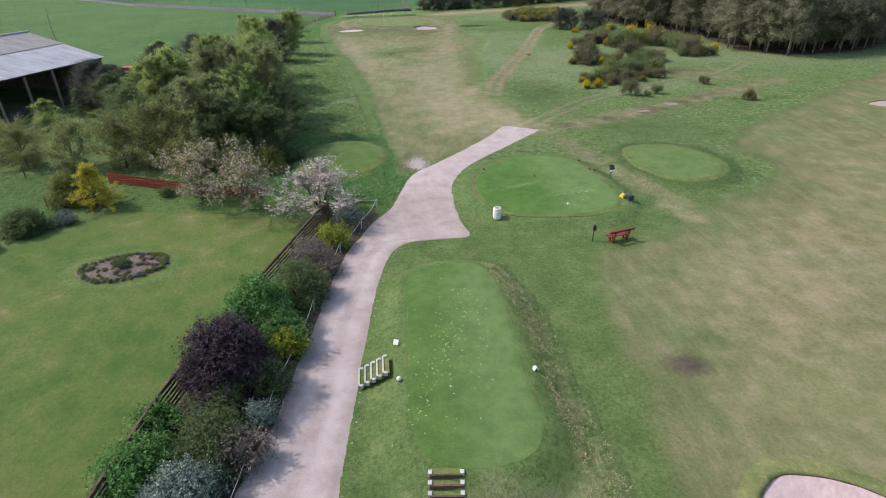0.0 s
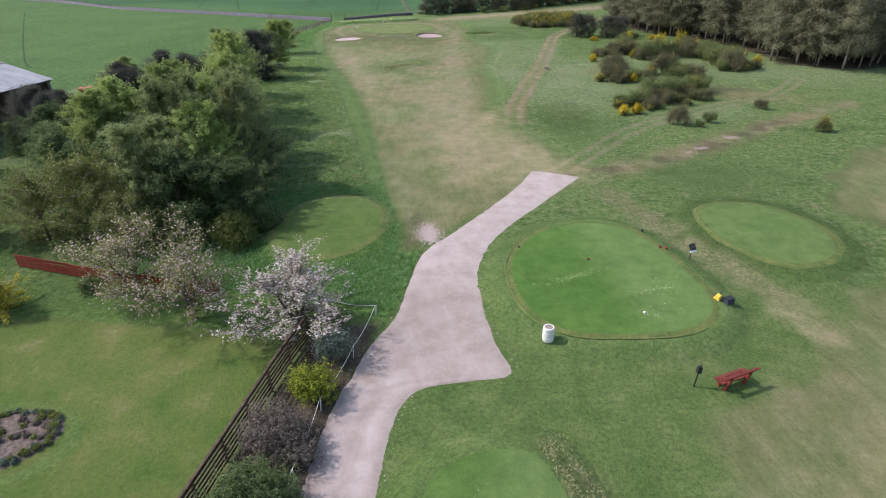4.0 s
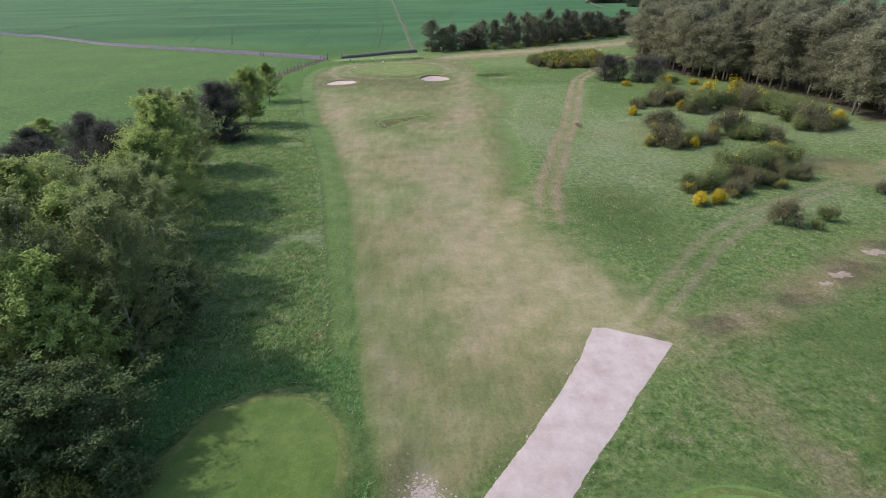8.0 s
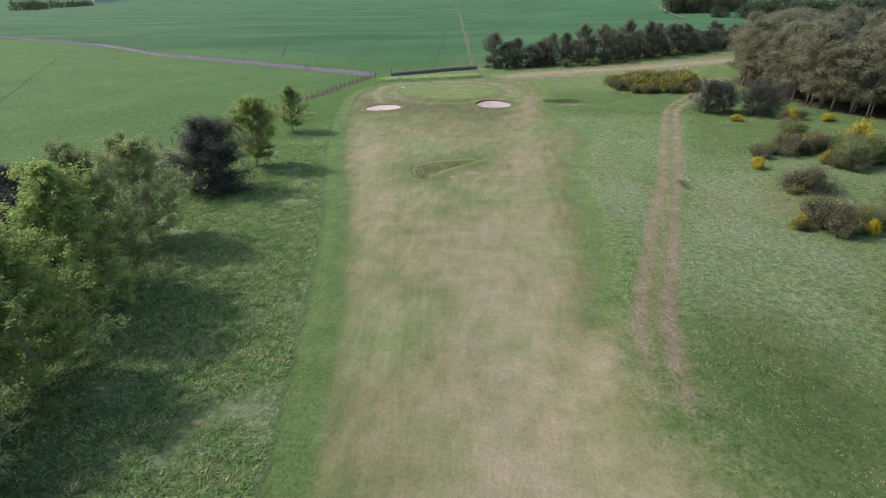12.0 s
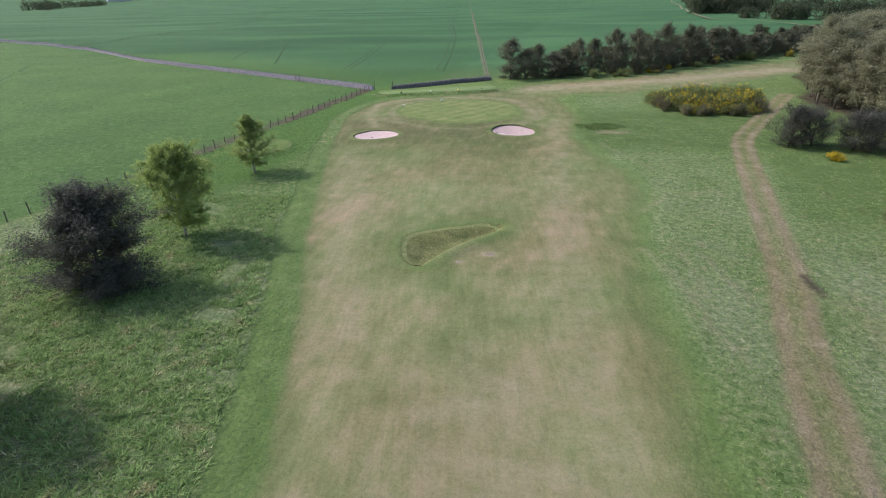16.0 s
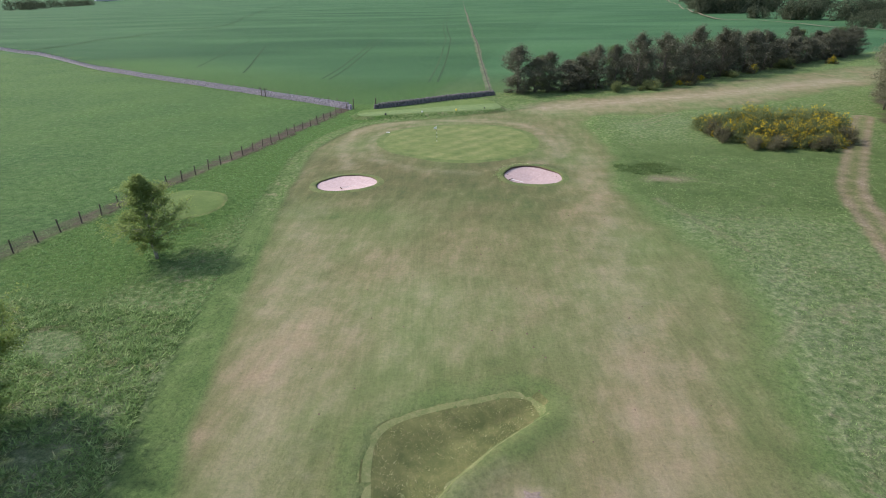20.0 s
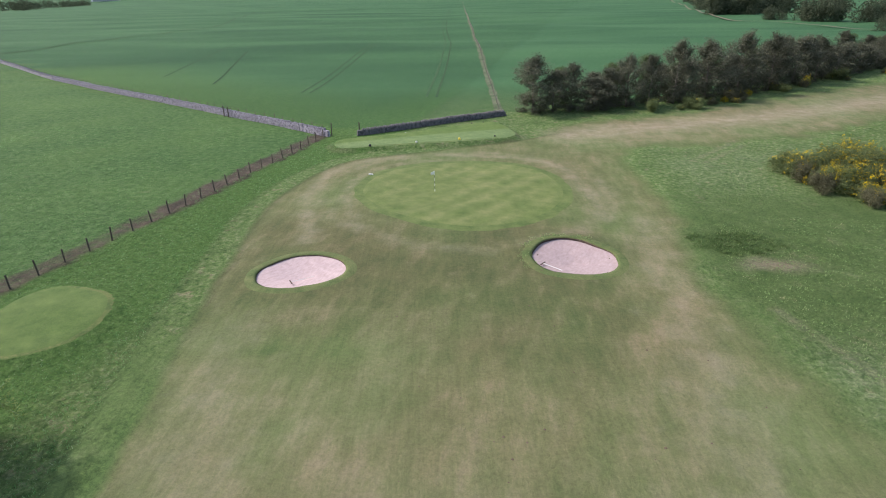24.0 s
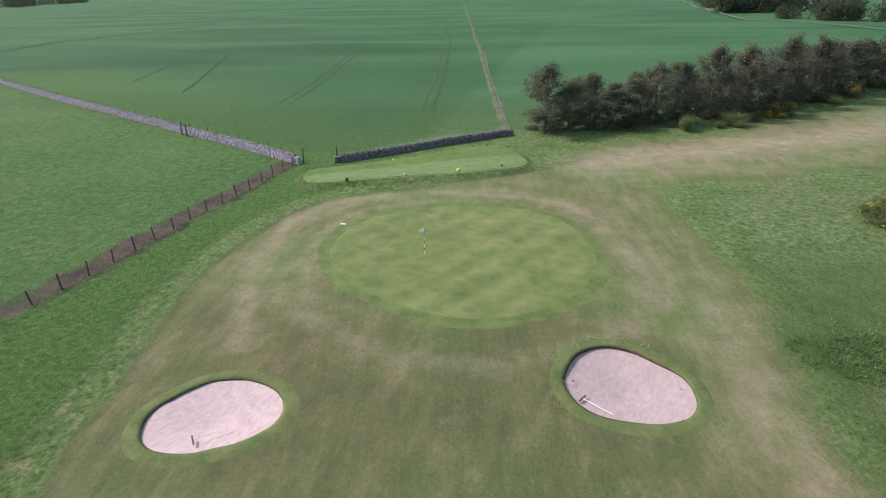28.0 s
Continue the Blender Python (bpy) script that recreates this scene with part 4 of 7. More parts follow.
col = mix(nt, sb.outputs[2], col, g_crop)
col = mix(nt, edged(sc.outputs[2], 0.7, n_mid, 0.1, 1.0), col, g_brown)
col = mix(nt, edged(sa.outputs[2], 0.6, n_mid, 0.05, 0.95), col, g_dry)
col = mix(nt, edged(zb.outputs["Alpha"], 0.8), col, g_soil)
calm = calc(nt, "SUBTRACT", 0.85, calc(nt, "MULTIPLY", calc(nt, "ADD", sa.outputs[0], sb.outputs[0], True), 0.42))
col = mix(nt, calm, col, ramp(nt, n_fine, [(0.3, (0.4, 0.42, 0.4)), (0.5, (0.85, 0.85, 0.85)), (0.72, (1.25, 1.22, 1.15))]), "MULTIPLY")
col = mix(nt, calc(nt, "SUBTRACT", calm, 0.1), col, ramp(nt, n_grit, [(0.3, (0.5, 0.52, 0.5)), (0.5, (0.95, 0.95, 0.95)), (0.7, (1.4, 1.36, 1.25))]), "MULTIPLY")
nt.links.new(col, bs.inputs["Base Color"])
heap = calc(nt, "MULTIPLY", n_tuft, calc(nt, "ADD", calc(nt, "ADD", calc(nt, "MULTIPLY", za.outputs["Alpha"], 3.2), calc(nt, "MULTIPLY", zc.outputs["Alpha"], 3.0)), calc(nt, "MULTIPLY", sb.outputs[1], 1.6)))
bump(nt, bs, calc(nt, "ADD", calc(nt, "MULTIPLY", n_fine, 0.5), heap), 1.0, 0.16)
ground_me.materials.clear()
ground_me.materials.append(gm)
solid("ground", ground_me, "golf course grass, fairway, rough, pasture and crop field", "ground", kind="structure")


def patch(name, line, mat, label, category, lift=0.03, rings=9, shrink=0.0, zf=None):
    """A turf or sand sheet that lies on the ground within a closed line."""
    c = line.mean(0)
    k = len(line)
    v, f = [], []
    for r in range(rings + 1):
        s = (0.02 + 0.98 * r / rings) * (1 - shrink)
        p = c + (line - c) * s
        z = (zf(p[:, 0], p[:, 1], r / rings) if zf else ground_z(p[:, 0], p[:, 1]) + (lift if r < rings else lift - 0.06))
        v.append(np.column_stack([p, z]))
    for r in range(rings):
        for i in range(k):
            j = (i + 1) % k
            f.append((r * k + i, r * k + j, (r + 1) * k + j, (r + 1) * k + i))
    f.append(tuple(range(k - 1, -1, -1)))
    me = build(name, np.concatenate(v), f, mat, True)
    me.update()
    if me.polygons[0].normal.z < 0:
        me.flip_normals()
    return solid(name, me, label, category, kind="structure")


def grown(line, d):
    """The closed line moved outwards, a little unevenly."""
    w = np.roll(line, -1, 0) - np.roll(line, 1, 0)
    nrm = np.column_stack([w[:, 1], -w[:, 0]]) / np.linalg.norm(w, axis=1)[:, None]
    if ((line - line.mean(0)) * nrm).sum() < 0:
        nrm = -nrm
    return line + nrm * d * (0.75 + 0.5 * vnoise(line[:, 0] * 0.9, line[:, 1] * 0.9, 14))[:, None]


for nm, line, mt, lb in (("tee_1", TEE_ONE, M_TEE, "raised rectangular mown tee with pale daisies"), ("tee_2", TEE_TWO, M_TEE2, "raised rounded mown tee beside the gravel track"),
                         ("putting_green", PUTTING, M_PRACTICE, "small oval practice green with a darker collar"), ("tee_3", TEE_THREE, M_OLIVETEE, "low round mown tee beside the trees"),
                         ("green", GREEN, M_GREEN, "oval putting green with mottled mowing marks"), ("tee_4", TEE_FOUR, M_TEEFOUR, "long raised tee below the stone wall"), ("side_green", SIDE_GREEN, M_OLIVETEE, "small round mown tee beside the wire fence")):
    wide = {"tee_3": 0.55, "green": 0.8, "putting_green": 0.5, "tee_1": 0.14, "tee_2": 0.6}.get(nm, 0.25)
    patch(nm + "_fringe", grown(line, wide), M_COLLAR if nm == "green" else M_FRINGE, "worn fringe of longer grass round mown turf", "turf", 0.035)
    patch(nm, line, mt, lb, "turf", 0.06)
    if nm in ("tee_2", "putting_green"):
        k, o = len(line), grown(line, 0.035)
        ev = np.concatenate([np.column_stack([q, ground_z(q[:, 0], q[:, 1]) + h]) for q, h in ((o, 0.045), (line, 0.064), (grown(line, -0.02), 0.06))])
        ef = [(r * k + i, r * k + (i + 1) % k, (r + 1) * k + (i + 1) % k, (r + 1) * k + i) for r in (0, 1) for i in range(k) if vnoise(line[i:i + 1, 0] * 0.35, line[i:i + 1, 1] * 0.35, 19)[0] > 0.42]
        solid(nm + "_cut_edge", build(nm + "_cut_edge", ev, ef, M_EDGE), "thin straw-coloured cut edge round mown turf", "turf", kind="structure")
hc = HOLLOW.mean(0)
# pale rim turf, lightened further as a painted lit edge against the hollow
M_RIM = turf("rim_turf", (0.13, 0.16, 0.062), (0.19, 0.2, 0.09), (0.3, 0.27, 0.15), 1.2, 5, 0.7)
patch("hollow_rim", hc + (HOLLOW - hc) * 1.045, M_RIM, "pale worn turf rim round the hollow", "turf", 0.02, 12)
patch("grass_hollow", HOLLOW, M_HOLLOW, "grassed-over bunker hollow with long tawny grass", "hollow", 0.03, 12)

M_BARE = plain("bare_earth", (0.15, 0.12, 0.1), (0.3, 0.245, 0.21), 7, 0.95, 0.05, bumped=0.8, dist=0.03)
for k, (x, y, r, lb) in enumerate(((-4.5, 110.6, 0.52, "worn bare spot in mown turf beside the hollow"), (-6.65, 109.0, 0.32, "worn bare spot in mown turf beside the hollow"), (24.5, 65.3, 0.85, "pale bare earth on the worn path"), (29.0, 68.5, 0.95, "pale bare earth on the worn path"), (22.9, 64.2, 0.5, "pale bare earth on the worn path"))):
    ring = [(x + r * q * math.cos(a) * (1.3 if x > 0 else 1), y + 0.7 * r * q * math.sin(a) + (0.25 * r * math.cos(a) if x > 0 else 0)) for a, q in zip(np.linspace(0, 5.9, 14), (1.0, 0.7, 1.15, 0.8, 0.6, 1.2, 0.9, 0.65, 1.1, 0.75, 1.0, 0.6, 1.2, 0.8))]
    patch("bare_spot_%d" % (k + 1), loop_curve(ring), M_BARE, lb, "bare ground", 0.02, 3)

# gravel track: cross strips between its two edges
gt, nt, bs = material("gravel", 0.95, 0.1)
gcol = ramp(nt, noise_fac(nt, 0.6, 6, 0.7), [(0.3, (0.34, 0.285, 0.275)), (0.55, (0.43, 0.375, 0.37)), (0.8, (0.50, 0.44, 0.44))])
gcol = mix(nt, 0.12, gcol, ramp(nt, noise_fac(nt, 1.7, 8, 0.7, (1.5, 0.4, 1, -12)), [(0.35, (0.78, 0.76, 0.74)), (0.65, (1.12, 1.12, 1.12))]), "MULTIPLY")
grav = noise_fac(nt, 14.0, 8, 0.85)
gcol = mix(nt, 0.5, gcol, ramp(nt, grav, [(0.3, (0.55, 0.53, 0.5)), (0.7, (1, 1, 1))]), "MULTIPLY")
nt.links.new(gcol, bs.inputs["Base Color"])
bump(nt, bs, grav, 0.6, 0.04)
lane = nt.nodes.new("ShaderNodeAttribute")
lane.attribute_name = "lane"
wear = calc(nt, "MULTIPLY_ADD", calc(nt, "SUBTRACT", noise_fac(nt, 1.6, 7, 0.75, (1.0, 0.6, 1, -6)), 0.5), 0.8)
nt.links.new(lane.outputs["Fac"], wear.node.inputs[2])
gcol = mix(nt, 1.0, gcol, ramp(nt, wear, [(0.1, (0.66, 0.62, 0.57)), (0.5, (0.86, 0.83, 0.8)), (0.9, (1.04, 1.02, 1.02))]), "MULTIPLY")
nt.links.new(gcol, bs.inputs["Base Color"])
rng0 = np.random.default_rng(3)
rows_y = np.arange(4.3, 59.5, 0.09)
tl, tr_ = [], []
for yy in rows_y:
    xs = []
    for (ax, ay), (bx, by) in zip(TRACK, np.roll(TRACK, -1, 0)):
        if (ay > yy) != (by > yy):
            xs.append(ax + (bx - ax) * (yy - ay) / (by - ay))
    tl.append(min(xs))
    tr_.append(max(xs))
tl = np.array(tl) + 0.16 * (vnoise(rows_y * 0.55, rows_y * 0, 5) - 0.5) + 0.07 * (vnoise(rows_y * 2.3, rows_y * 0, 7) - 0.5) + rng0.uniform(-0.022, 0.022, len(rows_y))
tr_ = np.array(tr_) + 0.12 * (vnoise(rows_y * 0.5, rows_y * 0, 6) - 0.5) + 0.06 * (vnoise(rows_y * 2.3, rows_y * 0, 8) - 0.5) + rng0.uniform(-0.022, 0.022, len(rows_y))
tl = tl - 0.62 * step(38, 34, rows_y)
cols = np.linspace(0, 1, 11)
px = tl[:, None] * (1 - cols) + tr_[:, None] * cols
py = np.repeat(rows_y[:, None], 11, 1)
pz = ground_z(px.ravel(), py.ravel()) + 0.03 - 0.05 * np.tile((cols == 0) | (cols == 1), len(rows_y))
tq = (np.arange(len(rows_y) - 1)[:, None] * 11 + np.arange(10)[None, :]).ravel()
tq = np.stack([tq, tq + 1, tq + 12, tq + 11], 1)
track_me = build("gravel_track", np.stack([px.ravel(), py.ravel(), pz], 1), tq, gt, True)
lane_v = np.exp(-((cols - 0.34) / 0.12) ** 2) + np.exp(-((cols - 0.72) / 0.12) ** 2)
lane_v = np.clip(0.45 + 0.5 * np.repeat(lane_v[None, :], len(rows_y), 0) * step(36, 30, py) + 0.35 * step(38, 44, py), 0, 1)
track_me.attributes.new("lane", "FLOAT", "POINT").data.foreach_set("value", lane_v.ravel().astype(np.float32))
solid("gravel_track", track_me, "pale pinkish gravel track with ragged grass edges", "track", kind="structure")


# loose gravel: a spill beside the track and stones strewn along its edges
ke = rng0.integers(0, len(rows_y), 120)
gside = rng0.random(120) < 0.5
gpx = np.where(gside, tl[ke] - np.abs(rng0.normal(size=120)) * 0.1 + 0.06, tr_[ke] + np.abs(rng0.normal(size=120)) * 0.1 - 0.06)
gpy = rows_y[ke] + rng0.uniform(-0.05, 0.05, 120)
sx_, sy_ = rng0.normal(size=1500) * rng0.uniform(0.3, 1.3, 1500), rng0.normal(size=1500)
gpx, gpy = np.concatenate([gpx, -2.2 + 0.42 * sx_ - 0.16 * sy_]), np.concatenate([gpy, 47.5 + 0.75 * sy_ + 0.1 * sx_])
ns = len(gpx)
ga, gr_ = rng0.uniform(0, 6.283, ns), np.where(np.arange(ns) < 120, rng0.uniform(0.015, 0.05, ns), rng0.uniform(0.012, 0.06, ns))
gcen = np.stack([gpx, gpy, ground_z(gpx, gpy)], 1)
gring = [gcen + np.stack([np.cos(ga + 1.571 * q) * gr_ * (1 + 0.4 * (q % 2)), np.sin(ga + 1.571 * q) * gr_, np.full(ns, 0.005)], 1) for q in range(4)]
gtop = gcen + np.stack([0 * ga, 0 * ga, 0.02 + 0.5 * gr_], 1)
gv = np.stack(gring + [gtop], 1).reshape(-1, 3)
gf_ = np.concatenate([np.stack([np.arange(ns) * 5 + q, np.arange(ns) * 5 + (q + 1) % 4, np.arange(ns) * 5 + 4], 1) for q in range(4)])
spill_me = build("loose_gravel", gv, gf_, gt)
spill_me.attributes.new("lane", "FLOAT", "POINT").data.foreach_set("value", np.full(len(gv), 0.95, np.float32))
solid("loose_gravel", spill_me, "loose pale stones spilt along the gravel track", "gravel", kind="stuff")


def ribbon(name, line, width, mat, label, category, lift=0.03, n=8, rag=0.0):
    p = loop_curve(line, n, False)
    d = np.gradient(p, axis=0)
    nrm = np.column_stack([-d[:, 1], d[:, 0]]) / np.linalg.norm(d, axis=1)[:, None]
    w = width / 2 * (1 + rag * (vnoise(p[:, 0] * 0.8, p[:, 1] * 0.8, 3)[:, None] - 0.5))
    l, r = p + nrm * w, p - nrm * w
    v = np.concatenate([np.column_stack([q, ground_z(q[:, 0], q[:, 1]) + lift]) for q in (l, p, r)])
    k = len(p)
    f = []
    for i in range(k - 1):
        f += [(k + i, k + i + 1, i + 1, i), (2 * k + i, 2 * k + i + 1, k + i + 1, k + i)]
    return solid(name, build(name, v, f, mat), label, category, kind="structure")


# ---- bunkers ----
def bunker(name, line, deep, lip_up, turf_mat):
    c = line.mean(0)
    k = len(line)

    def sand_z(x, y, r):
        back = step(-2.5, 2.5, (y - c[1]) - 0.4 * (x - c[0]))
        edge = ground_z(line[:, 0], line[:, 1])
        return edge * r + (1 - r) * (edge.mean() - deep) - (0.04 + lip_up * back) * r + 0.05 * (vnoise(x * 2, y * 2, 4) - 0.5)
    sand = patch(name, line, M_SAND, "kidney-shaped bunker of pink raked sand", "bunker", 0, 12, 0.0, sand_z)
    v, f = [], []
    wob = 0.12 * (vnoise(line[:, 0] * 1.3, line[:, 1] * 1.3, 8) - 0.5)[:, None]
    out = (line - c) / np.linalg.norm(line - c, axis=1)[:, None]
    eg = ground_z(line[:, 0], line[:, 1])
    for off, dz, on in ((0.95, -0.05, 1), (0.6, 0.03, 1), (0.2, 0.05, 1), (0.0, 0.015, 1), (0.04, -0.1, 0), (0.06, -0.9, 0)):
        p = line + out * (off + (wob if on and off < 0.5 else 0))
        z = ground_z(p[:, 0], p[:, 1]) if on else eg
        v.append(np.column_stack([p, z + dz]))
    for r in range(5):
        for i in range(k):
            j = (i + 1) % k
            f.append((r * k + i, (r + 1) * k + i, (r + 1) * k + j, r * k + j))
    me = build("bunker_lip", np.concatenate(v), f, turf_mat, True)
    me.materials.append(M_SOIL)
    for i, p in enumerate(me.polygons):
        p.material_index = 1 if i >= 3 * k else 0
    me.update()
    if me.polygons[k].normal.z < 0:
        me.flip_normals()
    solid(name + "_lip", me, "turf lip with a dark soil face round bunker sand", "bunker edge", kind="structure")
    return sand


SAND = [bunker("bunker_1", BUNKER_L, 0.4, 0.02, M_LIP), bunker("bunker_2", BUNKER_R, 0.5, 0.1, M_LIP), bunker("bunker_3", BUNKER_N, 0.35, 0.0, M_EDGE), bunker("bunker_4", BUNKER_F, 0.35, 0.0, M_EDGE)]

# ---- plants ----
rng = np.random.default_rng(7)


def leaf_quads(centre, normal, size, slim=0.5, rs=rng):
    """One small pointed leaf clump at each centre."""
    n = len(centre)
    t = rs.normal(size=(n, 3))
    t -= (t * normal).sum(1)[:, None] * normal
    t /= np.linalg.norm(t, axis=1)[:, None] + 1e-9
    b = np.cross(normal, t)
    s = size[:, None]
    v = np.stack([centre - t * s * 0.8 - b * s * slim, centre - t * s * 0.6 + b * s * slim, centre + t * s * 1.2], 1).reshape(-1, 3)
    return v, np.arange(3 * n).reshape(n, 3)


def cloud(lobes, n, size, slim=0.5, hollow=0.5, up=0.3, droop=0.0, per=14, reach=0.45, rise=0.0):
    """Sprays of leaf clumps through the outer part of each lobe (x, y, z, rx, ry, rz)."""
    L = np.array(lobes, float)
    w = (L[:, 3] * L[:, 4] * L[:, 5]) ** (2 / 3)
    k = max(1, n // per)
    pick = rng.choice(len(L), k, p=w / w.sum())
    d = rng.normal(size=(k, 3))
    d /= np.linalg.norm(d, axis=1)[:, None]
    r = hollow + (1 - hollow) * rng.random(k) ** 0.6
    base = L[pick, :3] + d * L[pick, 3:6] * r[:, None]
    way = d * 0.8 + rng.normal(size=(k, 3)) * 0.45
    way[:, 2] += rise - droop
    way /= np.linalg.norm(way, axis=1)[:, None]
    t = rng.random((k, per, 1))
    c = base[:, None] + way[:, None] * t * reach * rng.uniform(0.5, 1.3, (k, 1, 1)) + rng.normal(size=(k, per, 3)) * reach * 0.16
    c[..., 2] -= (droop * t[..., 0] ** 2) * reach * 0.6
    nrm = np.repeat(d, per, 0) * 0.6 + rng.normal(size=(k * per, 3)) * 0.55 + np.array([0, 0, up])
    nrm /= np.linalg.norm(nrm, axis=1)[:, None]
    return leaf_quads(c.reshape(-1, 3), nrm, size * (0.6 + 0.8 * rng.random(k * per)), slim)


def woody(h, r0, lobes, bend=0.3, sides=7, start=0.3, stems=1):
    g = Geo()
    for s in range(stems):
        ph = rng.random() * 6.28
        sp = (0.18 * h if stems > 1 else 0.0)
        path, rad = [], []
        for i in range(6):
            t = i / 5
            path.append((sp * t * math.cos(ph + s * 2.1) + bend * math.sin(ph + 3 * t) * t, sp * t * math.sin(ph + s * 2.1) + bend * math.cos(ph + 2 * t) * t, -0.15 + t * (0.84 * h + 0.15)))
            rad.append(r0 * (1.25 - 1.2 * t) / (1 if stems == 1 else 1.4))
        g.tube(path, rad, sides)
    for lx, ly, lz, *_ in lobes:
        t = max(start, min(0.85, lz / h - 0.18))
        base = Vector((0, 0, t * 0.9 * h))
        tip = Vector((lx, ly, lz))
        mid = base.lerp(tip, 0.5) + Vector((0, 0, -0.05 * h))
        g.tube([base, mid, tip], [r0 * 0.4, r0 * 0.22, r0 * 0.06], 4, False)
    return g


def dome(h, rad, count, lobe):
    """Lobes of a bush with foliage down to the ground."""
    out = []
    for i in range(count):
        t = ((i * 0.7548) % 1.0) ** 1.15
        R = rad * math.sqrt(1 - t * t) * (0.55 + 0.45 * rng.random())
        s = lobe * (0.75 + 0.5 * rng.random()) * (1.05 - 0.3 * t)
        a = 6.2832 * ((i * 0.5698) % 1.0) + rng.random() * 0.4
        out.append((R * math.cos(a), R * math.sin(a), 0.1 * h + 0.78 * h * t, s, s, s))
    return out


def plant(name, label, category, crown_mat, bark, h, lobes, n, size, slim=0.5, hollow=0.5, up=0.3, droop=0.0, r0=0.12, bend=0.3, stems=1, extra=None, wood=True, per=14, reach=0.45, rise=0.0, inner=0.1):
    ob = thing(name, label, category)
    if wood:
        part("trunk", woody(h, r0, lobes[::2], bend, stems=stems).mesh("trunk", bark, True), ob)
    v, f = cloud(lobes, n, size, slim, hollow, up, droop, per, reach, rise)
    core = [(a, b, c, d * 0.6, e * 0.6, g * 0.6) for a, b, c, d, e, g in lobes]
    v2, f2 = cloud(core, max(60, int(n * inner * 1.3)), size * 1.3, 0.55, 0.0, up, 0, 6, reach * 0.6)
    part("crown", build("crown", np.concatenate([v, v2]), np.concatenate([f, f2 + len(v)]), crown_mat), ob)
    if extra:
        en, em, ef, es = extra
        v, f = cloud(lobes, ef, es, 0.8, 0.85, 0.5, 0, 9, 0.42, 0.9)
        keep = v.reshape(-1, 3, 3)
        blot = vnoise(keep[:, 0, 0] * 1.3 + 5, keep[:, 0, 1] * 1.3, 3) + 0.35 * (keep[:, 0, 2] / h - 0.5) > 0.42
        keep = keep[blot].reshape(-1, 3)
        tagged(part(en, build(en, keep, np.arange(len(keep)).reshape(-1, 3), em), ob), kind="stuff")
    return ob


def set_out(protos, spots, group="", lift=0.0):
    """Spots are (x, y, scale across, scale up); the first of each proto is moved, the rest are copies."""
    used = set()
    for i, (x, y, s, sz) in enumerate(spots):
        p = protos[i % len(protos)]
        m = pose(x, y, gz(x, y) + lift, 0, 0, (i * 137.5) % 360) @ Matrix.Diagonal((s, s, sz, 1))
        if p.name in used:
            q = copy_thing(p, m)
        else:
            q = p
            q.matrix_basis = m
            used.add(p.name)
        if group:
            q["group"] = group


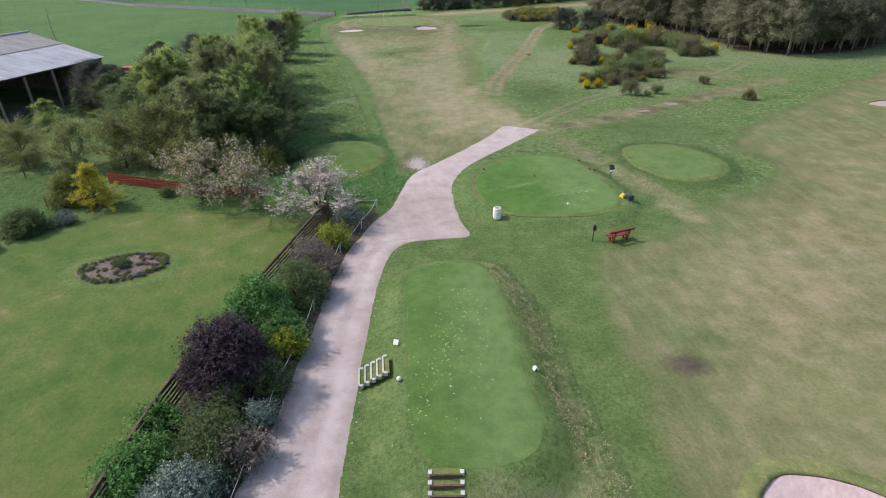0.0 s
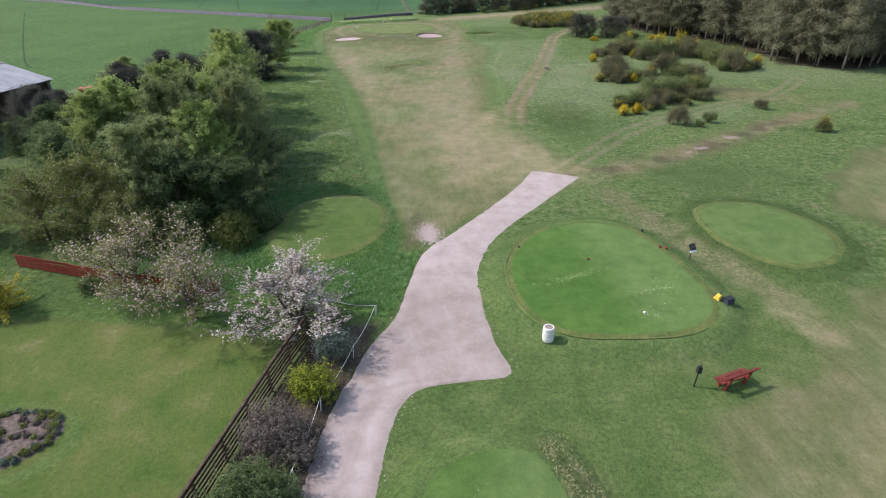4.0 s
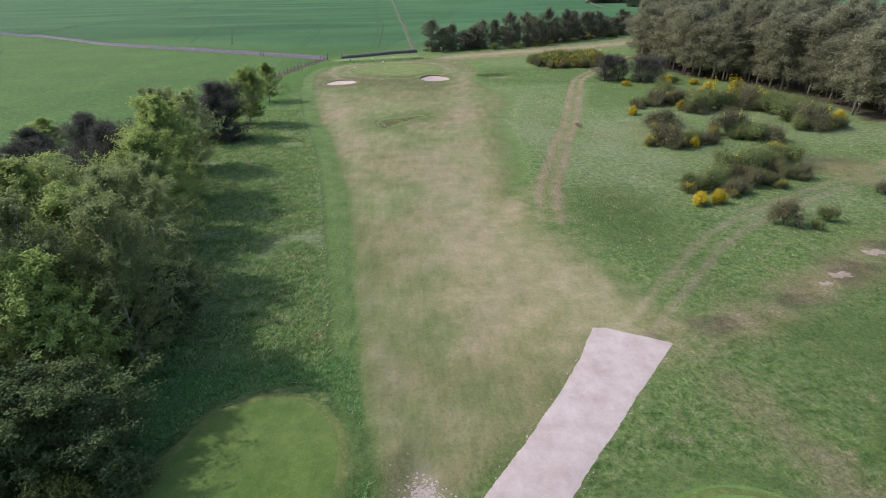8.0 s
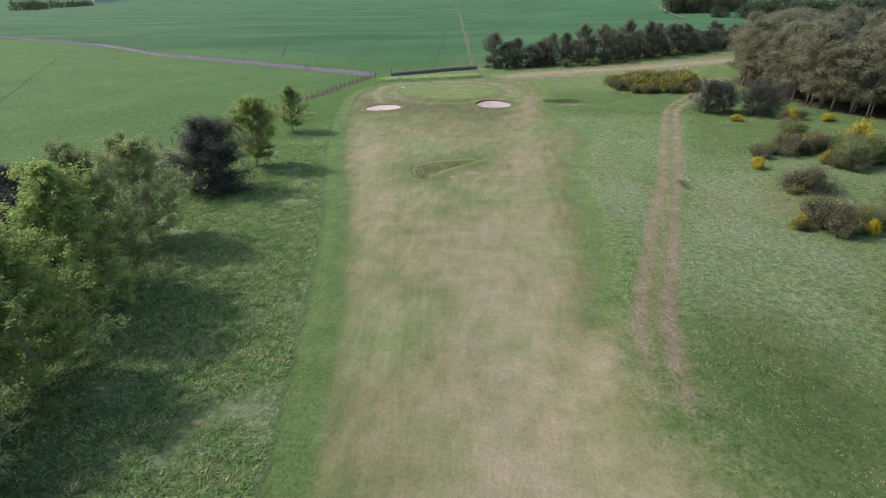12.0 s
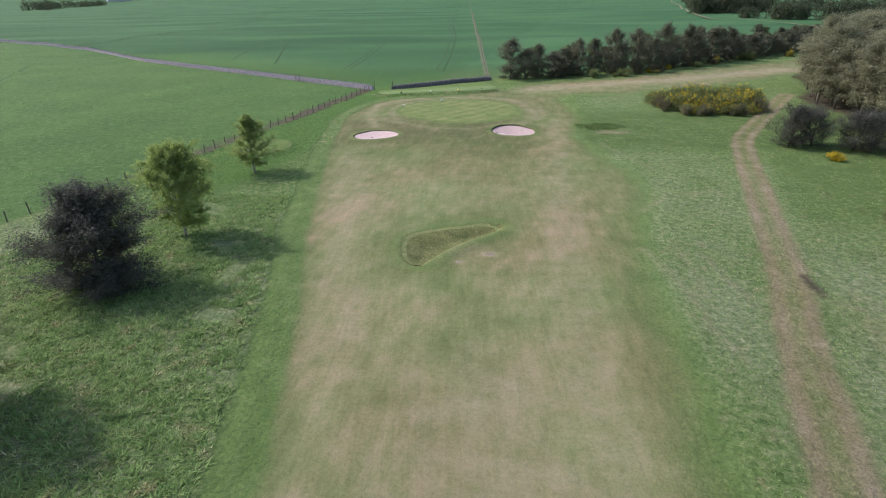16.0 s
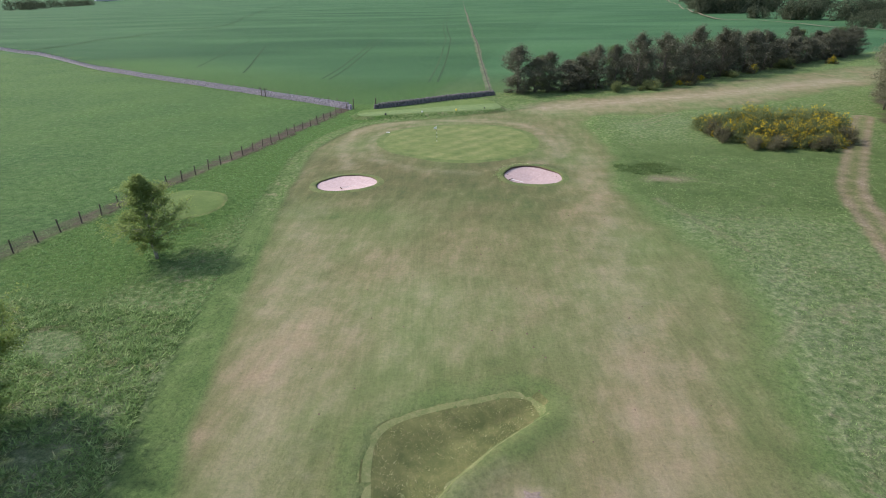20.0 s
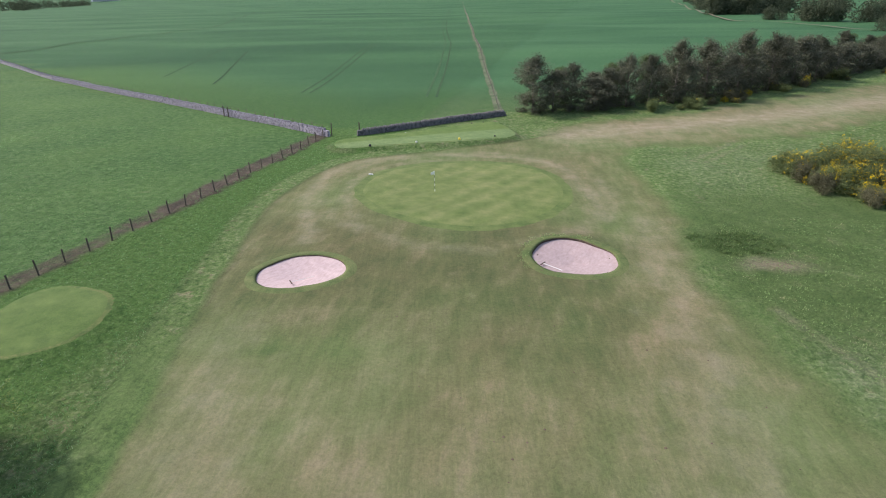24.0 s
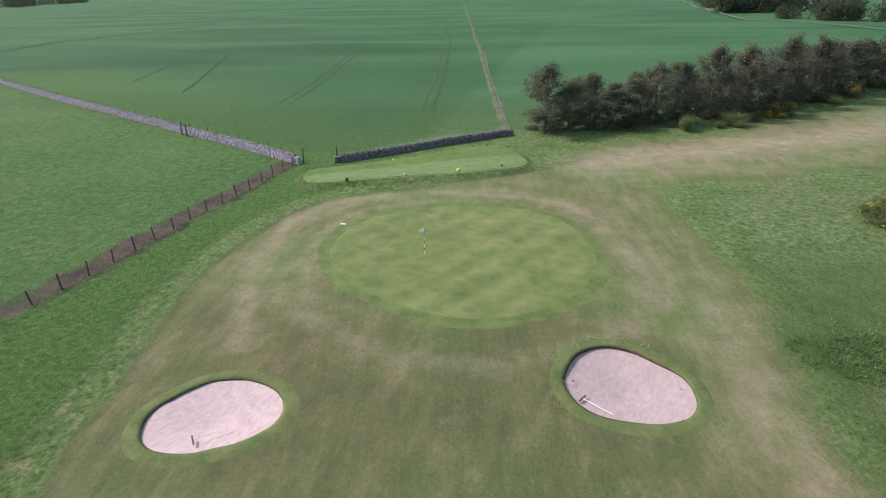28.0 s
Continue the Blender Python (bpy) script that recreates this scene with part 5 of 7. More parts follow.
def limbed(name, label, category, leaf_mat, bark, h, rad, low, limbs, rise, twigs, per, size, slim=0.5, tuft=0.13, droop=0.15, r0=0.12, bend=0.3, peak=0.35, top=0.97, stems=1, extra=None, lift=0.15, round_by=0.5, twig=0.42, flat=0.35):
    """A tree of limbs and twigs on a trunk; the leaves sit along the twigs."""
    ob = thing(name, label, category)
    g, paths = Geo(), []
    for s in range(stems):
        ph, sp = rng.random() * 6.28, (0.16 * h if stems > 1 else 0.0)
        path = [(sp * t * math.cos(ph + s * 2.1) + bend * math.sin(ph + 3 * t) * t, sp * t * math.sin(ph + s * 2.1) + bend * math.cos(ph + 2 * t) * t, -0.15 + t * (0.95 * h + 0.15)) for t in np.linspace(0, 1, 8)]
        g.tube(path, [r0 * (1.25 - 1.18 * t) / (1 if stems == 1 else 1.4) for t in np.linspace(0, 1, 8)], 7)
        paths.append(np.array(path))
    A, B = [], []
    for i in range(limbs):
        u = (i + 0.5) / limbs
        t = low + (top - low) * u
        pa = paths[i % stems]
        base = np.array([np.interp(t, np.linspace(0, 1, 8), pa[:, k]) for k in range(3)])
        prof = 0.6 + 0.4 * u / peak if u < peak else ((1 - u) / (1 - peak)) ** round_by + 0.08
        ln, an = rad * prof * rng.uniform(0.5, 1.32), i * 2.4 + rng.uniform(-0.5, 0.5)
        el = radians(rise[0] + (rise[1] - rise[0]) * u + rng.normal() * 8)
        d = np.array([math.cos(el) * math.cos(an), math.cos(el) * math.sin(an), math.sin(el)])
        mid, tip = base + d * ln * 0.5 + np.array([0, 0, 0.05 * ln]), base + d * ln - np.array([0, 0, droop * 0.4 * ln])
        g.tube([base, mid, tip], [r0 * 0.38 * (1.1 - 0.7 * u), r0 * 0.24 * (1.1 - 0.7 * u), r0 * 0.06], 4, False)
        for k in range(twigs):
            q = 0.25 + 0.75 * (k + rng.random()) / twigs
            p = (base + (mid - base) * q * 2) if q < 0.5 else mid + (tip - mid) * (q * 2 - 1)
            w = d * 0.6 + rng.normal(size=3) * 0.55 + np.array([0, 0, lift])
            w = w / np.linalg.norm(w) * (twig * ln * (1.2 - 0.6 * q) + 0.12) * rng.uniform(0.7, 1.2)
            e = p + w - np.array([0, 0, droop * np.linalg.norm(w)])
            A.append(p)
            B.append(e)
            g.tube([p, e], [r0 * 0.09, r0 * 0.03], 3, False)
    A, B = np.array(A), np.array(B)
    part("trunk", g.mesh("trunk", bark, True), ob)

    def along_twigs(n, sz, sl, spread_by, flat):
        k = len(A)
        t = rng.random((k, n, 1)) ** 0.75 * 1.08
        c = A[:, None] + (B - A)[:, None] * t + rng.normal(size=(k, n, 3)) * spread_by * (0.45 + 0.6 * t)
        nrm = rng.normal(size=(k * n, 3)) * 0.6 + np.array([0, 0, flat]) + 0.5 * np.repeat((B - A) / np.linalg.norm(B - A, axis=1)[:, None], n, 0)
        nrm /= np.linalg.norm(nrm, axis=1)[:, None]
        c = c.reshape(-1, 3)
        c[:, 2] = np.maximum(c[:, 2], 0.03)
        return leaf_quads(c, nrm, sz * (0.6 + 0.8 * rng.random(k * n)), sl)
    v, f = along_twigs(per, size, slim, tuft, flat)
    part("crown", build("crown", v, f, leaf_mat), ob)
    if extra:
        en, em, en_n, es = extra
        v, f = along_twigs(en_n, es, 0.8, tuft * 0.8, 0.4)
        tagged(part(en, build(en, v, f, em), ob), kind="stuff")
    return ob


# birches of 9 m, scaled
birches = [limbed("birch_tree", "young birch with light spring leaves in rough grass", "tree", (L_BIRCH, L_BIRCHOLIVE, L_BIRCH, L_BIRCH)[k], M_BIRCHBARK, 9.0, (3.5, 3.6, 3.7, 2.7)[k], (0.08, 0.06, 0.13, 0.1)[k], (56, 60, 60, 50)[k], (26, 76), 14, (58, 56, 84, 48)[k], (0.078, 0.074, 0.078, 0.07)[k], 0.5, (0.11, 0.1, 0.12, 0.11)[k], 0.08, 0.1, (0.22, 0.22, 0.2, 0.08)[k], (0.34, 0.36, 0.42, 0.25)[k], 0.97, stems=(1, 2, 2, 1)[k], round_by=(0.75, 0.7, 0.5, 0.8)[k], lift=0.35, twig=0.5, flat=0.8) for k in range(4)]
set_out(birches[:2], [(-25.7, 79, 1.12, 1.1), (-21.3, 55, 1.0, 1.06), (-27.7, 68, 1.05, 0.82), (-17.6, 57.0, 0.95, 0.95), (-19.2, 53.6, 0.9, 0.82), (-22, 49.6, 1.0, 0.8), (-23.6, 73.0, 1.12, 0.87), (-27.2, 83, 0.95, 1.0),
                      (-24, 60.5, 1.05, 1.0), (-20.6, 65.0, 1.02, 0.87), (-29, 60, 1.1, 0.88), (-28.8, 90.3, 1.1, 0.87), (-33, 63, 0.95, 0.7), (-24.2, 68.6, 1.0, 0.7), (-21.0, 59.6, 0.95, 0.9), (-26.2, 64.6, 1.0, 0.9), (-28.6, 56.6, 0.9, 0.85)], "birches along the fairway")
set_out([birches[2]], [(-29.4, 111.3, 0.86, 0.8)], "birches along the fairway")
set_out([birches[3]], [(-31.8, 128.8, 1.05, 0.74), (-45, 92.3, 1.15, 0.84), (-46.6, 91.6, 0.8, 0.66), (-44.3, 60.8, 0.65, 0.55)], "birches along the fairway")
broads = [limbed("broadleaf_tree", "dense dark broadleaf tree at the garden edge", "tree", L_BROAD, M_BARK, 6.0, 3.0, 0.03, 44, (14, 70), 12, 66, 0.074, 0.5, 0.14, 0.08, 0.1, 0.3, 0.35, stems=2, twig=0.48, flat=0.7, lift=0.3) for k in range(2)]
set_out(broads, [(-16.3, 49.8, 1.0, 0.75), (-19.5, 48.2, 1.0, 0.9), (-23.4, 52.8, 1.1, 1.15), (-17.5, 60.5, 0.8, 0.65), (-26.5, 54.5, 1.1, 1.2), (-30, 53, 1.0, 1.05), (-34.5, 59.5, 1.1, 1.05), (-38, 65, 0.9, 0.9)], "broadleaf trees by the garden")
olives = [limbed("fruit_tree", "low spreading tree with olive buds and pale blossom", "tree", L_OLIVE, M_BARK, 4.0, 2.4, 0.04, 40, (2, 72), 9, 62, 0.05, 0.5, 0.14, -0.1, 0.08, 0.15, 0.35, 0.88, 1, ("blossom", L_PINKBLOSSOM, 6, 0.04), 0.3) for k in range(2)]
set_out(olives, [(-38.7, 48.3, 1.0, 0.95), (-33.6, 47.6, 1.05, 1.0), (-29.0, 47.6, 1.0, 1.15), (-25.2, 47.4, 1.15, 1.4), (-42.5, 50.5, 0.9, 0.9), (-21.8, 46.0, 0.9, 0.95)], "fruit trees behind the garden")
dark_pines = [limbed("dark_pine", "bushy dark pine with foliage to the ground", "tree", L_DARKPINE, M_BARK, 7.0, 2.9, 0.0, 90, (-4, 72), 9, 92, 0.085, 0.24, 0.22, -0.25, 0.12, 0.05, 0.3, 0.93, lift=0.3, round_by=0.55) for k in range(2)]
set_out(dark_pines, [(-30.0, 102.6, 1.38, 0.98), (-37.6, 88, 0.95, 0.9), (-31.6, 81.8, 1.0, 0.97), (-43.4, 87.6, 0.9, 0.8), (-38.6, 80.4, 0.95, 0.8), (-43.5, 74.5, 0.85, 0.7), (-44.3, 71.5, 0.75, 0.8), (-41, 68.5, 0.8, 0.85)], "dark pines in the tree belt")
spruces = [limbed("spruce_tree", "dark blue-green spruce with tiered branches", "tree", L_BROAD, M_BARK, 7.0, 1.9, 0.06, 46, (-8, 35), 8, 60, 0.065, 0.35, 0.1, 0.12, 0.11, 0.05, 0.08, 0.98, lift=0.0)]
set_out(spruces, [(-44.2, 66.7, 0.5, 0.5), (-40.4, 67.2, 1.0, 0.95), (-37.6, 69.2, 1.0, 0.85), (-42.6, 72.4, 0.9, 0.85)], "spruces by the barn")
blossom_w = limbed("white_blossom_tree", "small tree covered in white blossom beside the fence", "tree", L_OLIVE, M_BARK, 4.0, 2.6, 0.1, 36, (12, 74), 10, 26, 0.036, 0.35, 0.1, -0.15, 0.1, 0.3, 0.4, 0.75, 3, ("blossom", L_WHITEBLOSSOM, 32, 0.04), 0.35)
set_out([blossom_w], [(-8.9, 36.9, 1.55, 0.88)])
blossom_p = limbed("pink_blossom_tree", "small spreading tree with pale pink blossom on the lawn edge", "tree", L_OLIVE, M_BARK, 3.8, 2.5, 0.14, 32, (12, 65), 10, 40, 0.038, 0.4, 0.1, -0.1, 0.1, 0.3, 0.4, 0.75, 3, ("blossom", L_PINKBLOSSOM, 10, 0.042), 0.3)
set_out([blossom_p], [(-15.0, 37.9, 1.2, 1.08), (-19.2, 40.2, 1.1, 0.95)], "pink blossom trees")
gold = limbed("golden_conifer", "upright golden conifer beside the lawn", "tree", L_CONIFER, M_BARK, 3.2, 1.3, 0.02, 46, (-4, 40), 8, 52, 0.05, 0.35, 0.06, -0.1, 0.08, 0.02, 0.12, 0.97, lift=0.15, round_by=0.9)
set_out([gold], [(-26.9, 38.9, 1.25, 1.12)])


def shrub(label, mat, n=2600, size=0.09, r=1.0, h=1.0, slim=0.5, extra=None):
    lobes = [(0.62 * r * math.cos(i * 2.4) * (i % 3) / 2, 0.62 * r * math.sin(i * 2.4) * (i % 3) / 2, h * (0.38 + 0.3 * ((i * 7) % 5) / 5), 0.5 * r, 0.5 * r, 0.38 * h) for i in range(9)]
    if r > 1.4:
        lobes = dome(h, r * 0.82, 48, 0.36 * r)
        n = int(n * 1.5)
    return plant("shrub", label, "shrub", mat, M_BARK, h, lobes, int(n * 1.7), size * 0.62, slim, 0.45, 0.35, 0, 0.04, 0.05, 2, extra, per=10, reach=0.12 + 0.14 * r, rise=0.25, inner=0.3)


for label, mat, x, y, r, h, n, sz in (
        ("large round purple-leaved shrub beside the fence", L_PURPLE, -9.5, 18.4, 2.05, 3.5, 8000, 0.1), ("bright green rounded shrub in the border", L_LUSH, -9.5, 22.7, 1.7, 2.2, 5200, 0.11),
        ("bright green leafy shrub beside the rope", L_LUSH, -8.3, 21.6, 1.1, 1.6, 3000, 0.1), ("dark green spreading shrub in the border", L_BROAD, -8.5, 25.7, 1.4, 1.7, 3600, 0.09), ("small yellow-green shrub beside the rope", L_GOLD, -7.9, 20.8, 0.8, 1.3, 1800, 0.09),
        ("mauve twiggy shrub beside the fence", L_MAUVE, -8.6, 29.0, 1.3, 1.4, 3000, 0.07), ("mauve low bush by the rope", L_MAUVE, -7.6, 28.4, 0.8, 0.9, 1600, 0.07), ("golden-leaved rounded shrub in the border", L_GOLD, -7.7, 31.8, 1.0, 1.3, 2600, 0.08),
        ("grey-green twiggy shrub near the rope", L_GREY, -7.2, 34.2, 1.0, 1.5, 1800, 0.07), ("pale green leafy bush against the fence", L_LUSH, -11.6, 13.6, 1.4, 1.7, 3600, 0.1), ("pale green climbing bush over the fence", L_LUSH, -11.9, 16.0, 0.9, 1.6, 2000, 0.09),
        ("silver-grey rounded shrub beside the fence", L_GREY, -9.6, 12.4, 1.2, 1.3, 3600, 0.09), ("dark bushy shrub in the border", L_BROAD, -9.3, 14.6, 1.3, 1.5, 3400, 0.08), ("brown-green shrub beside the track", L_MAUVE, -8.1, 14.6, 0.9, 1.2, 1900, 0.08),
        ("green feathery shrub in the border", L_BROAD, -9.8, 16.8, 1.1, 1.3, 2800, 0.08), ("pale grey small bush beside the track", L_GREY, -7.9, 16.3, 0.6, 1.1, 1200, 0.07), ("deep green shrub under the purple bush", L_BROAD, -8.2, 18.4, 0.9, 1.1, 2000, 0.08),
        ("dark green shrub at the lawn edge", L_BROAD, -29.6, 34.6, 1.6, 1.6, 3200, 0.1), ("grey shrub at the lawn edge", L_GREY, -27.6, 35.8, 1.1, 0.8, 1600, 0.08), ("leafy olive shrub beside the golden conifer", L_OLIVE, -29.4, 39.6, 1.55, 2.5, 3600, 0.09),
        ("dark green bush at the lawn corner", L_BROAD, -31.5, 31.5, 1.5, 1.5, 2800, 0.1), ("low green bush along the red fence", L_BROAD, -22.4, 41.2, 0.9, 0.6, 1300, 0.08), ("rosy flowering shrub under the trees", L_OLIVE, -15.6, 46.9, 1.6, 2.1, 3600, 0.09),
        ("low dark shrub beside the trees", L_BROAD, -13.9, 48.6, 1.2, 1.2, 2000, 0.09), ("dark shrub behind the rope end", L_BROAD, -7.7, 36.6, 0.8, 0.9, 1400, 0.08)):
    s = shrub(label, mat, int(n * 1.5), sz * 0.9, r * (1.22 if x > -13 and r < 2 else 1), h * (1.34 if x > -10 and r < 2 else 1.08 if x > -10 else 1))
    x += 0.4 if x > -13 and r < 1.5 else 0
    s.matrix_basis = pose(x, y, gz(x, y), 0, 0, (x * 97) % 360)

# gorse
gorse = []
L_GORSEGREEN = leaves("green_broom", [(0, (0.095, 0.125, 0.048)), (0.6, (0.155, 0.188, 0.076)), (1, (0.235, 0.255, 0.12))], 0.4)
L_GORSEBROWN = leaves("brown_gorse", [(0, (0.095, 0.092, 0.052)), (0.6, (0.155, 0.15, 0.086)), (1, (0.235, 0.22, 0.138))], 0.4)
for k in range(6):
    lobes = [(0.8 * math.cos(i * 2.4 + k) * (0.12 + (i % 4) / 4), 0.8 * math.sin(i * 2.4 + k) * (0.12 + (i % 4) / 4), 0.3 + 0.5 * ((i * 5 + k) % 4) / 3 * (1 - 0.6 * (i % 4) / 4), 0.34 * (0.7 + 0.6 * rng.random()), 0.3, 0.34) for i in range(16)]
    gorse.append(plant("gorse_bush", ("dark twiggy gorse bush with few flowers", "gorse bush speckled with yellow flowers", "gorse bush half in yellow flower", "gorse bush covered in bright yellow flowers", "green broom bush without any flowers", "brownish twiggy gorse bush in rough grass")[k], "bush", (L_GORSE, L_GORSE, L_GORSEGREEN, L_GORSEGREEN, L_GORSEGREEN, L_GORSEBROWN)[k], M_BARK, 1.1, lobes, 9000, 0.034, 0.26, 0.35, 0.5, 0, 0.03, 0.05, 2,
                       ("bloom", L_YELLOW, (30, 500, 2600, 6500, 40, 20)[k], 0.032), per=16, reach=0.36, rise=1.0, inner=0.2))
G0, G1, G2, G3, G4, G5 = [[] for _ in range(6)]
# each bush: place, width, height and kind (0 dark, 1 speckled, 2 half in flower, 3 yellow, 4 green, 5 brown)
for x, y, wd, ht, k in ((20.6, 78.0, 1.3, 1.3, 3), (22.3, 78.4, 1.5, 1.6, 3), (21.6, 81.9, 2.6, 1.6, 4), (23.9, 82.4, 2.6, 1.7, 4), (24.9, 80.7, 2.6, 1.5, 5), (26.6, 85.2, 3.2, 2.2, 4), (28.8, 86.0, 2.8, 2.2, 4), (27.4, 82.6, 1.9, 1.4, 5), (29.2, 82.8, 2.7, 1.8, 0), (31.9, 84.8, 2.8, 2.0, 0), (33.8, 89.2, 3.0, 1.9, 4), (33.5, 84.6, 1.4, 1.1, 5),
                        (31.4, 87.4, 2.2, 1.6, 4), (22.8, 97.4, 1.4, 1.1, 2), (24.6, 97.6, 3.8, 2.1, 5), (26.6, 97.2, 3.2, 2.1, 0), (27.6, 96.4, 1.1, 1.7, 3), (29.6, 99.4, 3.8, 1.9, 0), (33.8, 101.4, 3.8, 2.6, 5), (35.4, 99.6, 3.6, 1.8, 4), (37.8, 99.0, 3.6, 1.5, 5), (35.5, 93.6, 1.9, 1.6, 3), (27.8, 107.2, 4.0, 1.7, 5), (31.6, 100.4, 2.2, 1.6, 1),
                        (26.1, 114.5, 1.8, 1.6, 3), (28.4, 120.0, 3.2, 1.8, 0), (31.8, 121.0, 4.0, 1.8, 5), (35.0, 121.6, 3.2, 1.8, 5), (36.4, 130.6, 4.2, 1.6, 4), (33.8, 116.2, 1.9, 1.4, 2), (36.2, 115.8, 4.6, 2.5, 4), (39.6, 116.4, 3.8, 2.4, 4), (41.2, 124.2, 4.8, 2.7, 2), (44.4, 122.2, 4.8, 3.2, 2), (38.4, 122.6, 3.4, 2.4, 1), (47.2, 121.4, 3.6, 2.6, 1), (44.4, 117.4, 4.4, 2.6, 5),
                        (50.0, 123.2, 2.4, 1.8, 3), (46.2, 114.2, 4.4, 2.4, 4), (48.2, 111.6, 3.6, 2.2, 4), (45.9, 108.6, 4.6, 2.3, 4), (45.9, 104.2, 4.0, 2.5, 5), (49.0, 104.6, 4.0, 2.2, 0), (52.2, 108.4, 1.6, 1.9, 3), (32.4, 138.8, 2.0, 1.2, 3), (40.5, 140.2, 2.7, 2.0, 3), (45.2, 139.4, 2.3, 1.3, 3), (25.4, 73.6, 2.2, 1.7, 5), (29.2, 74.3, 1.3, 1.0, 4), (27.4, 72.6, 0.9, 0.6, 4),
                        (39.8, 70.6, 2.4, 1.9, 1), (38.0, 80.0, 1.5, 0.9, 5), (13.1, 204.7, 2.2, 1.6, 4), (18.0, 206.8, 1.4, 0.7, 4), (20.3, 208.6, 2.8, 1.4, 4), (24.0, 211.2, 1.6, 0.9, 5), (28.4, 214.6, 3.6, 1.7, 5), (26.8, 213.8, 1.2, 1.2, 3), (32.8, 220.4, 1.6, 1.4, 3), (40.0, 226.2, 4.0, 1.8, 0), (47.1, 230.8, 2.6, 1.8, 2),
                        (58.0, 240.6, 3.4, 1.8, 4), (22.6, 163.6, 2.0, 1.2, 5), (25.4, 163.2, 2.4, 1.3, 5), (30.4, 163.4, 2.2, 1.3, 5), (34.4, 167.0, 2.2, 1.6, 5), (20.2, 167.0, 2.4, 1.4, 5), (20.0, 170.4, 2.4, 1.6, 5), (72.0, 248.6, 2.6, 1.6, 2)):
    (G0, G1, G2, G3, G4, G5)[k].append((x, y, wd / (1.65 if k == 3 else 2.05), ht / (1.5 if k == 3 else 1.12)))
    if wd > 2.5:
        # lower side shoots that break up the outline
        for q in range(2):
            an = x * 5 + y + 2.6 * q
            (G0, G5, G4, G1)[int(x * 3 + y + q) % 4].append((x + 0.42 * wd * math.cos(an), y + 0.42 * wd * math.sin(an), wd * 0.31, ht * 0.52))
for g, lst in zip(gorse, (G0, G1, G2, G3, G4, G5)):
    set_out([g], lst, "gorse on the rough")
mounds = [plant("gorse_bush", ("tall dense gorse bush thick with yellow flowers", "tall dense gorse bush with a brownish skirt")[k], "bush", L_GORSEGREEN, M_BARK, 2.6, dome(2.6, 1.9, 34, 0.62), 24000, 0.045, 0.3, 0.4, 0.5, 0, 0.05, 0.1, 2, ("bloom", L_YELLOW, (2100, 700)[k], 0.05), per=16, reach=0.26, rise=0.35, inner=0.14) for k in range(2)]
set_out(mounds, [(21.9, 168.0, 1.05, 0.98), (21.0, 171.4, 1.1, 1.0), (24.6, 167.0, 1.15, 1.05), (24.0, 172.2, 1.3, 1.22), (28.0, 166.6, 1.15, 1.02), (27.0, 170.6, 1.25, 1.28), (31.2, 167.4, 1.2, 1.12), (30.6, 171.6, 1.3, 1.34), (33.8, 169.4, 1.1, 1.2), (33.6, 172.8, 1.2, 1.3), (23.6, 164.8, 0.75, 0.6), (29.2, 164.6, 0.8, 0.62), (32.4, 165.6, 0.75, 0.66), (20.0, 173.6, 0.9, 0.8), (26.4, 174.6, 1.2, 1.2), (35.4, 173.6, 0.95, 0.95), (26.2, 164.4, 0.6, 0.5)], "gorse on the rough")
dark_bush = [limbed("evergreen_bush", "large grey-green evergreen bush at the wood's edge", "bush", L_DARKPINE, M_BARK, 4.6, 2.7, 0.02, 44, (5, 72), 8, 60, 0.075, 0.28, 0.2, -0.2, 0.1, 0.2, 0.3, 0.85, 2, lift=0.3)]
set_out(dark_bush, [(29.8, 144.6, 1.1, 1.0), (33.0, 145.8, 1.05, 0.9), (36.6, 143.6, 1.15, 0.95), (39.6, 145, 1.0, 0.85)], "evergreen bushes")

# the pine wood
pines = []
for k in range(4):
    pines.append(limbed("pine_tree", "tall pine with bare trunk and brown-green crown", "tree", L_PINE, M_PINEBARK, 13.5, 3.1, 0.2, 38, (-5, 50), 7, 44, 0.19, 0.22, 0.33, -0.12, 0.12, 0.4, 0.45, 0.96, lift=0.2, round_by=0.6))
WOOD_EDGE = [(44.5, 176), (45.5, 171), (46.6, 150), (52.5, 139), (56.6, 127.5), (57.2, 119.5), (55.2, 108), (61.5, 100), (77, 104), (93, 118), (120, 128), (140, 200), (90, 225), (58, 205)]
wood = np.array(WOOD_EDGE, float)
spots = []
for i in range(34):
    for j in range(31):
        x, y = 42 + j * 3.3 + (i % 2) * 1.6 + rng.uniform(-1.1, 1.1), 101 + i * 3.3 + rng.uniform(-1.1, 1.1)
        depth = float(inside(wood, np.array([x]), np.array([y]))[0])
        if depth > 0.3 and (depth < 12 or rng.random() < 0.25) and x < 112:
            spots.append((x, y, rng.uniform(0.85, 1.2), rng.uniform(0.85, 1.1)))
set_out(pines, spots, "pines of the wood")
belt = []
for k in range(4):
    belt.append(limbed("belt_pine", "bushy dark pine in the belt beside the field", "tree", (L_BELT, L_BELT, L_BELT, L_BROAD)[k], M_PINEBARK, 9.0, 3.0, 0.03, 40, (0, 60), 7, 46, 0.15, 0.28, 0.3, -0.15, 0.16, 0.3, 0.42, 0.94, lift=0.2, round_by=0.6))
spots = [(-5.4, 203.8, 1.3, 0.95), (-2.2, 205, 0.85, 0.72), (0.6, 206.0, 0.85, 0.8), (-1.0, 209.6, 0.8, 0.7)]
